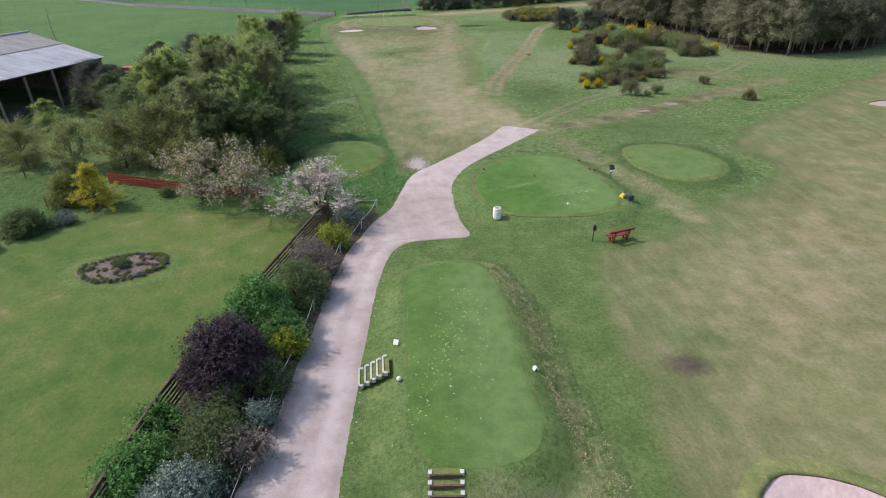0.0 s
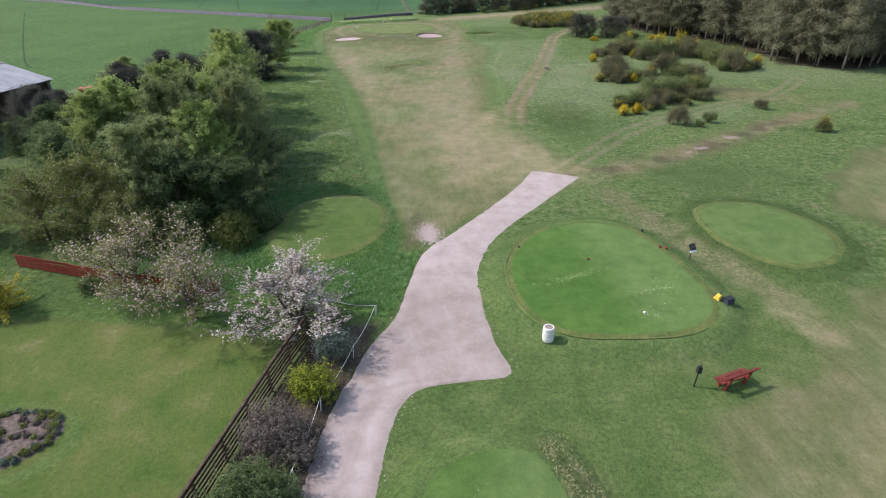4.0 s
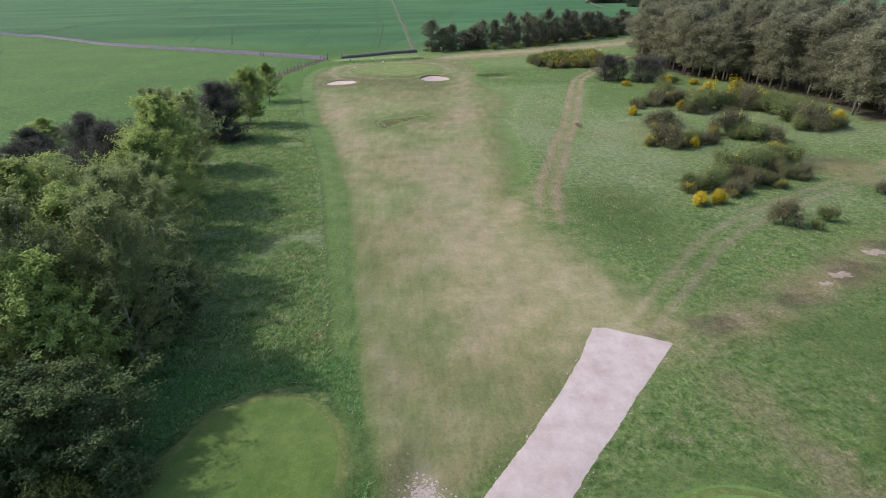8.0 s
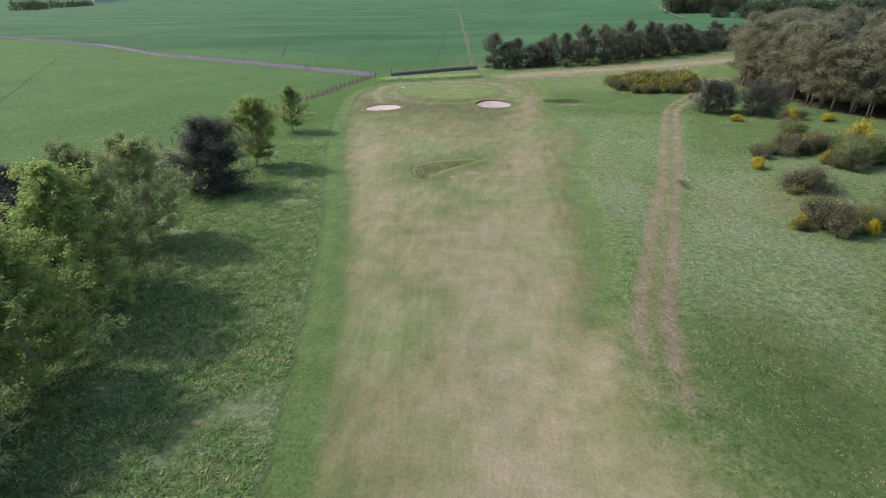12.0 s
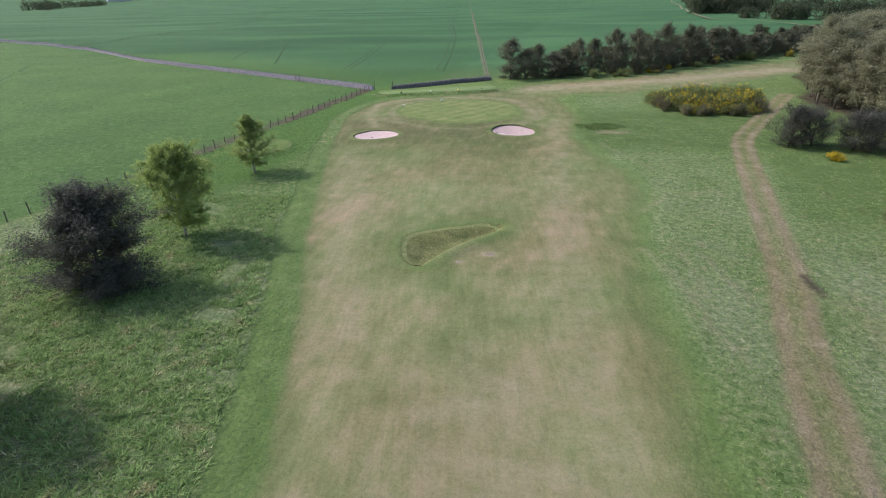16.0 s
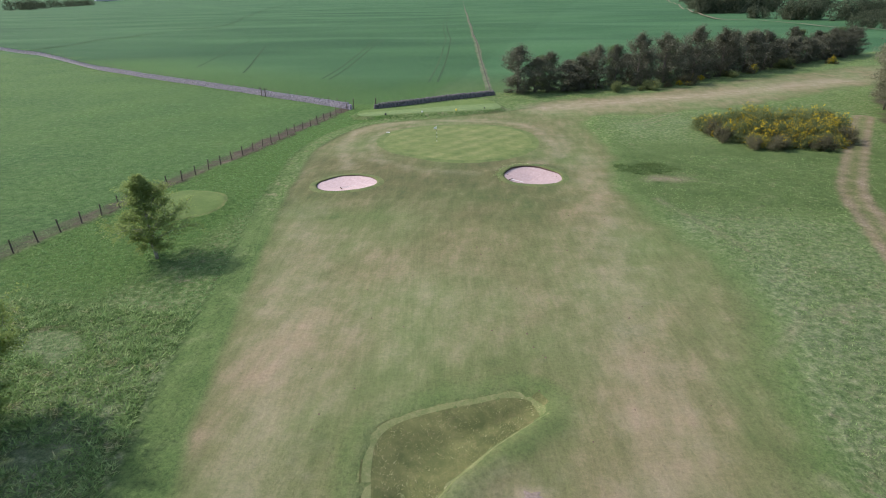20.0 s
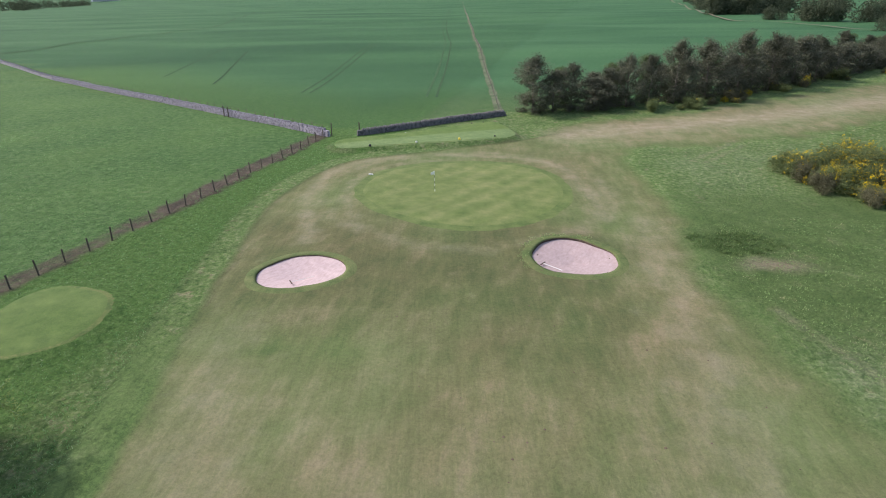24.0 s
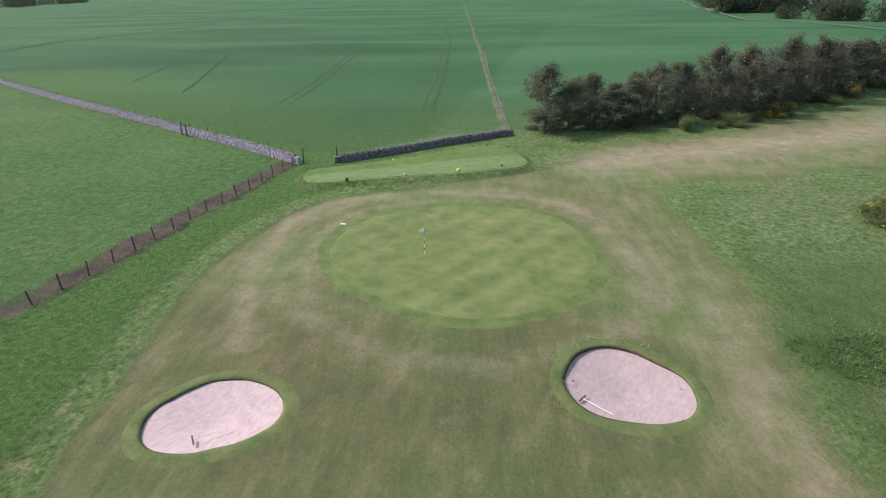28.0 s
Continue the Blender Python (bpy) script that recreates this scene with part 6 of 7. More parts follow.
for i in range(25):
    x = 3.6 + 3.5 * i + rng.uniform(-0.8, 0.8)
    y = float(np.interp(x, [3.5, 14.6, 27, 41, 58, 78, 100], [206.8, 210.6, 218.6, 229.4, 245, 262, 281]))
    hs = float(np.interp(x, [3.5, 14.6, 27, 41, 58, 78], [0.88, 1.05, 1.2, 1.22, 1.12, 0.98]))
    spots.append((x, y + rng.uniform(-0.8, 0.8), rng.uniform(0.8, 1.1), hs * rng.uniform(0.6, 1.08)))
    spots.append((x + rng.uniform(-1.5, 1.5), y + 5.5 + rng.uniform(-1, 1), rng.uniform(0.85, 1.2), hs * rng.uniform(0.75, 1.22)))
set_out(belt, spots, "pines of the field belt")

# far woods
far_v, far_f, off = [], [], 0
far_rows = [([(-1100, 1225), (-1300, 1500), (-1560, 1930), (-1740, 2270)], 60, 150, 23), ([(121, 545), (135, 548), (150, 545)], 16, 46, 14), ([(150, 560), (260, 640)], 30, 60, 15), ([(150, 660), (190, 820), (260, 1150)], 40, 60, 16), ([(140, 496), (152, 480)], 4, 12, 8), ([(152, 474), (168, 464)], 6, 18, 11),
            ([(168, 452), (230, 470), (320, 520)], 22, 80, 12), ([(146, 392), (160, 380), (210, 380)], 8, 26, 6), ([(165, 420), (260, 440)], 20, 60, 7), ([(300, 640), (520, 700)], 120, 90, 15)]
for line, deep, n, hh in far_rows:
    ln = np.array(line, float)
    for k in range(n):
        u = rng.random() * (len(ln) - 1)
        i = min(int(u), len(ln) - 2)
        c = ln[i] + (ln[i + 1] - ln[i]) * (u - i) + np.array([0.5, 0.85]) * deep * rng.random()
        x, y, h = float(c[0]), float(c[1]), hh * rng.uniform(0.65, 1.1)
        z = gz(x, y)
        lobes = [(x + rng.normal() * h * 0.15, y + rng.normal() * h * 0.15, z + h * (0.1 + 0.16 * i), h * 0.24, h * 0.24, h * 0.2) for i in range(5)]
        near = y < 600
        v, f = cloud(lobes, 1100 if near else 200, h * (0.03 if near else 0.05), 0.55, 0.55, 0.4, 0, 6, h * 0.09)
        far_v.append(v)
        far_f.append(f + off)
        off += len(v)
solid("far_woods", build("far_woods", np.concatenate(far_v), np.concatenate(far_f), leaves("far_leaves", [(0, (0.04, 0.055, 0.034)), (0.6, (0.08, 0.1, 0.058)), (1, (0.17, 0.18, 0.12))], 0.3)), "distant mixed woods beyond the fields", "woodland", kind="stuff")

# rough grass
tv, tf, off = [], [], 0


def tufts(n, x0, x1, y0, y1, h, keep, blades=9, wide=0.16):
    """Tussocks: fans of short broad blades that lean out from each spot."""
    global off
    x, y = rng.uniform(x0, x1, n), rng.uniform(y0, y1, n)
    sel = keep(x, y)
    size = np.repeat(rng.uniform(0.55, 1.35, sel.sum()), blades)
    x, y = np.repeat(x[sel], blades), np.repeat(y[sel], blades)
    k = len(x)
    a, r = rng.uniform(0, 2 * math.pi, k), np.sqrt(rng.random(k)) * wide * size
    bx, by = x + r * np.cos(a), y + r * np.sin(a)
    base = np.stack([bx, by, ground_z(bx, by) - 0.02], 1)
    a2 = a + rng.normal(size=k) * 0.7
    lean, long = rng.uniform(0.5, 1.3, k), h * size * rng.uniform(0.5, 1.1, k)
    tip = base + np.stack([np.cos(a2) * lean * long, np.sin(a2) * lean * long, long * rng.uniform(0.3, 0.8, k)], 1)
    w = rng.uniform(0.018, 0.042, k) * min(1.3, h / 0.22)
    side = np.stack([-np.sin(a2) * w, np.cos(a2) * w, np.zeros(k)], 1)
    v = np.stack([base - side, base + side, tip], 1).reshape(-1, 3)
    tv.append(v)
    tf.append(np.arange(3 * k).reshape(k, 3) + off)
    off += len(v)


F_EDGE = FAIRWAY
tufts(52000, -46, -5, 56, 140, 0.3, lambda x, y: ((y < 122) | (x > -27 - (150 - y) * -0.12)) & (near_inside(F_EDGE, x, y, 6) < -1.9) & (near_inside(SIDE_GREEN, x, y, 4) < -0.6) & (x > -34 - (170 - y) * 0.12) & (vnoise(x / 2.5, y / 2.5, 11) > 0.2), 12, 0.24)
tufts(40000, 6, 46, 62, 160, 0.15, lambda x, y: (near_inside(F_EDGE, x, y, 6) < -2.5) & (line_dist(SAND_PATH, x, y) > 1.4) & (line_dist(DIAG_PATH, x, y) > 1.5) & (line_dist(BROWN_PATH, x, y) > 2) & (((x - 40) / 5.5) ** 2 + ((y - 87) / 4) ** 2 > 1) & (near_inside(EAST_FAIRWAY, x, y, 6) < -1) & (vnoise(x / 3, y / 3, 12) > 0.25), 7)
tufts(900, -8, -2, 149, 156.5, 0.16, lambda x, y: (near_inside(BUNKER_R, x, y, 4) < -0.1) & (near_inside(BUNKER_R, x, y, 4) > -1.0) & (y - 150.5 > 0.5 * (x + 4)), 8)
tufts(9000, -7.8, 17, 9, 60, 0.1, lambda x, y: (near_inside(TRACK, x, y, 4) < -0.02) & (near_inside(TRACK, x, y, 4) > -0.5) & (near_inside(TEE_TWO, x, y, 3) < -0.3) & (near_inside(TEE_ONE, x, y, 3) < -0.3), 7, 0.1)
solid("rough_grass", build("rough_grass", np.concatenate(tv), np.concatenate(tf), L_GRASS), "tufted long rough grass in fresh green and straw", "grass", kind="stuff")
tv, tf, off = [], [], 0
tufts(6500, 1.5, 7.5, 10.5, 30, 0.12, lambda x, y: (line_dist(BANK_LINE, x, y) < 0.75) & (vnoise(x / 0.6, y / 0.6, 15) > 0.3), 6, 0.14)
tufts(2600, -12, -3, 107, 118, 0.15, lambda x, y: (near_inside(HOLLOW, x, y, 4) > 0.3) & (vnoise(x / 0.9, y / 0.9, 16) > 0.35), 6)
solid("tawny_grass", build("tawny_grass", np.concatenate(tv), np.concatenate(tf), L_TAWNY), "dry tawny grass on the tee bank and in the hollow", "grass", kind="stuff")
tv, tf, off = [], [], 0
tufts(17000, -24, -3, 37, 57, 0.2, lambda x, y: (near_inside(TEE_THREE, x, y, 4) < -0.85) & (near_inside(TRACK, x, y, 4) < -0.15) & (near_inside(F_EDGE, x, y, 6) < -0.5) & (y > 40.5 - (x + 13) * 0.25), 14, 0.2)
tufts(22000, -42, -24, 112, 182, 0.14, lambda x, y: (near_inside(F_EDGE, x, y, 6) < -1.4) & (near_inside(SIDE_GREEN, x, y, 4) < -0.6) & (x > -35.4 - (178 - y) * 0.155) & (x < -26 - (150 - y) * -0.12), 6)
tufts(30000, -80, -35, 95, 190, 0.12, lambda x, y: (inside(np.array(field), x, y) > 0.4) & (vnoise(x / 2.2, y / 2.2, 52) > 0.45), 6, 0.2)
solid("lush_grass", build("lush_grass", np.concatenate(tv), np.concatenate(tf), L_TALL), "tall lush green grass tussocks in unmown corners", "grass", kind="stuff")
tv, tf, off = [], [], 0
tufts(2600, 4.6, 16, 150, 159, 0.26, lambda x, y: (((x - CLUMP[0]) / 3.4) ** 2 + ((y - CLUMP[1]) / 2.2) ** 2 < 0.3 + vnoise(x / 1.1, y / 1.1, 51)) & (vnoise(x / 0.8, y / 0.8, 54) > 0.4), 9, 0.22)
solid("clump_grass", build("clump_grass", np.concatenate(tv), np.concatenate(tf), leaves("clump_blades", [(0, (0.07, 0.12, 0.037)), (0.6, (0.115, 0.18, 0.06)), (1, (0.19, 0.235, 0.105))], 0.45)), "coarse dark grass clump beside the fairway", "grass", kind="stuff")
cast_x, cast_y = rng.uniform(-16, 4, 70), rng.uniform(112, 151, 70)
cast_r = rng.uniform(0.03, 0.08, 70)
cast_c = np.stack([cast_x, cast_y, ground_z(cast_x, cast_y)], 1)
cast_v = np.stack([cast_c + np.stack([np.cos(1.257 * q) * cast_r, np.sin(1.257 * q) * cast_r * 0.8, 0 * cast_r], 1) for q in range(5)] + [cast_c + np.stack([0 * cast_r, 0 * cast_r, 0.02 + cast_r * 0.8], 1)], 1).reshape(-1, 3)
cast_f = np.concatenate([np.stack([np.arange(70) * 6 + q, np.arange(70) * 6 + (q + 1) % 5, np.arange(70) * 6 + 5], 1) for q in range(5)])
solid("soil_casts", build("soil_casts", cast_v, cast_f, M_SOIL), "small dark soil casts scattered on the fairway", "soil", kind="stuff")
dv, df = [], []
for n, (ax, ay), (bx, by), w in ((190, (-0.6, 15.5), (1.6, 25), 1.7), (60, (4.2, 39.8), (8.0, 41.3), 0.35), (26, (6.4, 40.9), (8.4, 41.6), 0.5), (90, (9.0, 38.9), (12.2, 39.4), 0.45), (30, (10.6, 39.6), (13.4, 42.2), 0.6), (30, (9, 36.5), (11.5, 38.2), 0.6)):
    u = rng.random(n)
    x, y = ax + (bx - ax) * u + rng.normal(size=n) * w * 0.5, ay + (by - ay) * u + rng.normal(size=n) * w * 0.5
    c = np.stack([x, y, ground_z(x, y) + 0.085], 1)
    v, f = leaf_quads(c, np.tile([0, 0, 1.0], (len(c), 1)), rng.uniform(0.018, 0.036, len(c)), 0.8)
    df.append(f + sum(len(q) for q in dv))
    dv.append(v)
solid("daisies", build("daisies", np.concatenate(dv), np.concatenate(df), L_DAISY), "scattered pale daisies in mown turf", "flowers", kind="stuff")

# ---- walls and fences ----


def along(line, gap):
    """Points at even gaps along a line, with its heading."""
    out, carry = [], 0.0
    for (ax, ay), (bx, by) in zip(line[:-1], line[1:]):
        l = math.hypot(bx - ax, by - ay)
        t = carry
        while t < l:
            out.append((ax + (bx - ax) * t / l, ay + (by - ay) * t / l, math.degrees(math.atan2(by - ay, bx - ax))))
            t += gap
        carry = t - l
    return out


def stone_wall(name, line, h, mat, label, near):
    """A dry stone wall: a core, courses of uneven stones and upright copes."""
    w = thing(name, label, "wall", kind="structure")
    core, st, cope = Geo(), Geo(), Geo()
    for x, y, a in along(line, 1.5):
        core.box((x, y, gz(x, y) + h * 0.4), (1.9, 0.42, h * 0.9), a, taper=0.9)
    for x, y, a in along(line[:near], 0.42):
        z, ca, sa = gz(x, y), math.cos(radians(a)), math.sin(radians(a))
        for row in range(4):
            for side in (-1, 1):
                o, s = rng.uniform(-0.1, 0.1), side * (0.27 - 0.025 * row + rng.uniform(-0.03, 0.05))
                st.box((x + ca * o - sa * s, y + sa * o + ca * s, z + h * (0.1 + 0.215 * row) + rng.uniform(-0.03, 0.03)), (rng.uniform(0.26, 0.5), 0.22, h * rng.uniform(0.15, 0.23)), a + rng.uniform(-9, 9), rng.uniform(-8, 8), rng.uniform(-7, 7), 0.85)
    for x, y, a in along(line, 0.3):
        cope.box((x, y, gz(x, y) + h * 0.95 + rng.uniform(-0.05, 0.05)), (rng.uniform(0.12, 0.24), rng.uniform(0.4, 0.52), rng.uniform(0.2, 0.38)), a + rng.uniform(-8, 8), 0, rng.uniform(-14, 14), 0.7)
    part("wall_core", core.mesh("wall_core", mat), w)
    tagged(part("stones", st.mesh("stones", mat), w), kind="stuff")
    tagged(part("coping_stones", cope.mesh("coping_stones", mat), w), kind="stuff")
    return w


stone_wall("wall_west", WALL_WEST, 0.92, M_STONE, "long grey dry stone wall between pasture and crop field", 6)
# the east wall's shade is in its stone colour
stone_wall("wall_east", WALL_EAST, 0.8, M_SHADESTONE, "dry stone wall behind the raised tee, coloured dark as its shaded face", 4)


def post_fence(name, label, line, gap, h, tops, wires, post_mat, group=""):
    fn = thing(name, label, "fence", kind="structure")
    pts = along(line, gap)
    meshes = [Geo().tube([(0, 0, -0.3), (0, 0, h * s), (0, 0, h * s + 0.03)], [tops, tops * 0.95, tops * 0.5], 7).mesh("post", post_mat) for s in (0.95, 1.0, 1.08)]
    spots = []
    for i, (x, y, a) in enumerate(pts):
        p = part("post", meshes[i % 3], fn)
        p.matrix_basis = pose(x, y, gz(x, y), rng.uniform(-4, 4), rng.uniform(-4, 4), a)
        spots.append(Vector((x, y, gz(x, y))))
    for k in range(wires):
        zc = h * (0.9 - 0.8 * k / max(1, wires))
        part("wire", Geo().tube([p + Vector((0, 0.05, zc)) for p in spots], [0.006] * len(spots), 3, False).mesh("wire", M_WIRE), fn)
    return fn


post_fence("field_fence", "post and wire stock fence along the pasture", FENCE_FIELD, 2.05, 1.08, 0.06, 3, M_POSTWOOD)
post_fence("wall_top_fence", "thin wire fence standing along the stone wall", [(x - 0.55, y + 0.85) for x, y in WALL_WEST[:7]], 2.3, 1.4, 0.05, 2, M_POSTWOOD)
post_fence("line_fence", "old post fence along the strip between crop fields", FIELD_LINE[:4], 4.5, 1.1, 0.06, 2, M_GREYWOOD)
ribbon("field_strip", FIELD_LINE, 1.5, plain("field_strip_grass", (0.045, 0.075, 0.038), (0.165, 0.165, 0.105), 0.4, 0.95, 0.05), "pale uncut grass strip between two crop fields", "field edge", 0.08, 20, 0.8)
gp = Geo().box((0, 0, 0.75), (0.16, 0.16, 1.9), 0, 0, 0, 0.9)
gme = gp.mesh("gate_post", M_POSTWOOD)
for x, y in ((-33.0, 186.2), (-29.3, 186.9), (-53.6, 197.3), (-54.6, 197.8)):
    g = solid("gate_post", gme, "tall weathered timber gate post beside the stone wall", "post", "gate posts")
    g.matrix_basis = pose(x, y, gz(x, y), 1, 2, 20)
M_TRAM = plain("wheel_track", (0.034, 0.072, 0.033), (0.058, 0.1, 0.048), 0.5, 0.95, 0.05)
for k, ln in enumerate(([(-24.7, 216.9), (-35, 330), (-55, 480), (-100, 900)], [(-22.8, 216.9), (-33, 330), (-53, 480), (-98, 900)], [(-48.6, 220.7), (-54, 270), (-60, 326)], [(-50.6, 221.5), (-56, 271), (-62, 327)], [(-95, 245), (-107, 288), (-119, 331)], [(-75, 232), (-87, 266), (-99, 300)])):
    ribbon("wheel_track_%d" % (k + 1), ln, 0.5, M_TRAM, "narrow tractor wheel line pressed into green crop", "wheel track", 0.05, 16, 0.5)
ribbon("pasture_track", [(-76, 117), (-83, 125.6), (-111.5, 167.4), (-150, 226)], 0.35, M_TRAM, "faint tractor wheel line across the pasture", "wheel track", 0.04, 16, 0.5)
ribbon("hedge_bank", [(-183, 280), (-185, 293), (-191, 323), (-197, 370), (-205, 432), (-223, 510), (-251, 595), (-384, 943), (-531, 1366), (-800, 2060)], 1.5, M_TRAM, "thin dark bank between crop fields", "field edge", 0.2, 20, 0.8)
ribbon("far_road", [(254, 1200), (182, 830), (121, 530), (131, 470), (142, 437), (149, 397), (158, 350), (200, 300)], 1.8, plain("pale_verge", (0.12, 0.12, 0.075), (0.24, 0.21, 0.15), 0.3, 0.95, 0.05), "pale rough verge beyond the crop field", "verge", 0.6, 20, 0.5)

far_wall = Geo()
for (ax, ay), (bx, by) in (((-1922, 2581), (-1960, 2830)), ((-1961, 2840), (-2003, 3102))):
    far_wall.box(((ax + bx) / 2, (ay + by) / 2, gz((ax + bx) / 2, (ay + by) / 2) + 4), (math.hypot(bx - ax, by - ay), 9, 9), math.degrees(math.atan2(by - ay, bx - ax)), taper=0.95)
solid("far_shed", far_wall.mesh("far_shed", M_ROOF), "long low pale shed far beyond the fields", "shed")

# garden slat fence
FENCE_GARDEN = [(-11.9, 7.0), (-11.95, 12.9), (-11.8, 17.4), (-10.9, 23.0), (-9.9, 28.2), (-8.9, 33.6), (-8.0, 37.0)]
gf = thing("garden_fence", "dark stained horizontal slat garden fence on posts", "fence", kind="structure")
fp = along(FENCE_GARDEN, 1.95)
pm = Geo().box((0, 0.03, 0.6), (0.1, 0.1, 1.6), 0, 0, 0, 0.95).mesh("post", M_DARKWOOD)
for (x, y, a), nxt in zip(fp, fp[1:] + [None]):
    p = part("post", pm, gf)
    p.matrix_basis = pose(x, y, gz(x, y), 0, 0, a)
    if nxt:
        l = math.hypot(nxt[0] - x, nxt[1] - y)
        b = math.degrees(math.atan2(nxt[1] - y, nxt[0] - x))
        sm = Geo().box((l / 2, -0.07, 0), (l + 0.02, 0.03, 0.125)).mesh("slat", M_DARKWOOD)
        z = gz((x + nxt[0]) / 2, (y + nxt[1]) / 2)
        for k in range(6):
            s = part("slat", sm, gf)
            s.matrix_basis = pose(x, y, z + 0.18 + 0.225 * k, 0, rng.uniform(-0.5, 0.5), b)
        cap = part("capping_rail", Geo().box((l / 2, -0.04, 0), (l + 0.02, 0.1, 0.03)).mesh("capping_rail", M_DARKWOOD), gf)
        cap.matrix_basis = pose(x, y, z + 1.42, 0, 0, b)
# low red board fence
rf = thing("red_fence", "low red-stained board fence with sagging boards", "fence", kind="structure")
rp = along([(-28.6, 43.9), (-20.0, 41.3), (-12.4, 39.7)], 2.1)
pm = Geo().box((0, 0, 0.4), (0.09, 0.09, 1.0)).mesh("post", M_REDWOOD)
for (x, y, a), nxt in zip(rp, rp[1:] + [None]):
    p = part("post", pm, rf)
    p.matrix_basis = pose(x, y, gz(x, y), 0, 0, a)
    if nxt:
        l, b = math.hypot(nxt[0] - x, nxt[1] - y), math.degrees(math.atan2(nxt[1] - y, nxt[0] - x))
        sm = Geo().box((l / 2, -0.06, 0), (l - 0.01, 0.03, 0.19)).mesh("board", M_REDWOOD)
        for k in range(4):
            s = part("board", sm, rf)
            s.matrix_basis = pose(x, y, gz(x, y) + 0.17 + 0.215 * k, 0, rng.uniform(-1.2, 1.2), b)
# rope barrier
ROPE = [(-7.6, 10.5), (-7.5, 14.7), (-7.45, 18.3), (-7.2, 21.6), (-7.1, 24.4), (-7.05, 27.3), (-6.7, 30.9), (-5.75, 34.3), (-5.0, 37.8), (-8.0, 38.7)]
rb = thing("rope_barrier", "white rope barrier on thin pale posts beside the track", "barrier", kind="structure")
pm = Geo().tube([(0, 0, -0.2), (0, 0, 0.72), (0, 0, 0.75)], [0.024, 0.024, 0.012], 8).mesh("post", M_WHITE)
for x, y in ROPE:
    p = part("post", pm, rb)
    p.matrix_basis = pose(x, y, gz(x, y), 3, 5, 0)
for (ax, ay), (bx, by) in zip(ROPE[:-1], ROPE[1:]):
    pts = [Vector((ax + (bx - ax) * t, ay + (by - ay) * t, gz(ax, ay) + 0.66 - 0.9 * t * (1 - t) * 0.9)) for t in np.linspace(0, 1, 9)]
    part("rope", Geo().tube(pts, [0.014] * 9, 5, False).mesh("rope", M_ROPE), rb)
post_fence("garden_wire_fence", "low wire fence behind the garden lawn", [(-34, 29), (-31, 35), (-30.5, 40), (-34, 45.2), (-46, 45.5)], 2.6, 1.0, 0.05, 3, M_POSTWOOD)

# ---- flower bed ----
bed = loop_curve([(-22.9, 29.1), (-21.5, 30.6), (-19.8, 31.2), (-18.1, 30.9), (-17.4, 29.6), (-18.9, 27.9), (-21.2, 27.6)])
patch("flower_bed", bed, M_BEDSOIL, "round bare-earth flower bed with low plants", "flower bed", 0.06, 6)
bp = [shrub(lb, mt, 420, 0.05, 0.3, h, 0.6) for lb, mt, h in (("small leafy bedding plant on the bed's rim", L_OLIVE, 0.3), ("small pale green bedding plant", L_GREY, 0.26), ("low brown twiggy bedding plant", L_MAUVE, 0.22))]
for q in bp:
    q.name = "bedding_plant"
    q["group"] = "plants of the flower bed"
bc = bed.mean(0)
for i in range(150):
    if i < 84:
        c = bc + (bed[i * len(bed) // 84] - bc) * rng.uniform(0.84, 0.97)
        k, sc = (0, 0, 1)[i % 3], rng.uniform(0.5, 0.95)
    else:
        an, r = rng.random() * 6.283, math.sqrt(rng.random()) * 0.8
        c = bc + (bed[int(an / 6.284 * len(bed))] - bc) * r
        k, sc = (2, 2, 0)[i % 3], rng.uniform(0.45, 1.0)
    m = pose(c[0], c[1], gz(c[0], c[1]) + 0.05, 0, 0, i * 50) @ Matrix.Scale(sc, 4)
    if i in (0, 2, 84):
        bp[k].matrix_basis = m
    else:
        copy_thing(bp[k], m)
mid_shrub = shrub("dark leafy shrub in the middle of the flower bed", L_BROAD, 900, 0.06, 0.5, 0.55)
mid_shrub.matrix_basis = pose(bc[0] - 0.2, bc[1] - 0.1, gz(bc[0], bc[1]) + 0.05)

# ---- barn ----
U, N = Vector((0.197, 0.98, 0)), Vector((-0.98, 0.197, 0))
C0 = Vector((-47.6, 79.8, 0))
barn = thing("barn", "open-fronted timber barn with grey corrugated roof", "barn")


def barn_pt(u, n, z):
    return C0 - U * u + N * n + Vector((0, 0, z))


LEN, DEP = 30.0, 10.9
ks = 150
M_OLDROOF = plain("old_roof_sheets", (0.22, 0.205, 0.2), (0.34, 0.32, 0.31), 0.4, 0.9, 0.2, stretch=(1, 3, 1))
for n0, z0, n1, z1, mt, lbl in ((-0.4, 4.9, 5.75, 6.6, M_ROOF, "pale grey corrugated roof sheets"), (5.6, 6.62, DEP, 8.05, M_OLDROOF, "older brownish corrugated roof sheets"), (DEP, 8.05, 2 * DEP + 0.4, 4.9, M_ROOF, "grey corrugated roof sheets")):
    vv, ff = [], []
    for i in range(ks + 1):
        wz = 0.035 * (1 if i % 2 else -1)
        for n, z in ((n0, z0), (n1, z1)):
            vv += [barn_pt(LEN * i / ks - 0.3, n, z + wz), barn_pt(LEN * i / ks - 0.3, n, z + wz - 0.05)]
    for i in range(ks):
        a, b = 4 * i, 4 * (i + 1)
        ff += [(a, a + 2, b + 2, b), (a + 1, b + 1, b + 3, a + 3)]
    part("roof_sheeting", Geo().add(vv, ff).mesh("roof_sheeting", mt), barn, lbl)
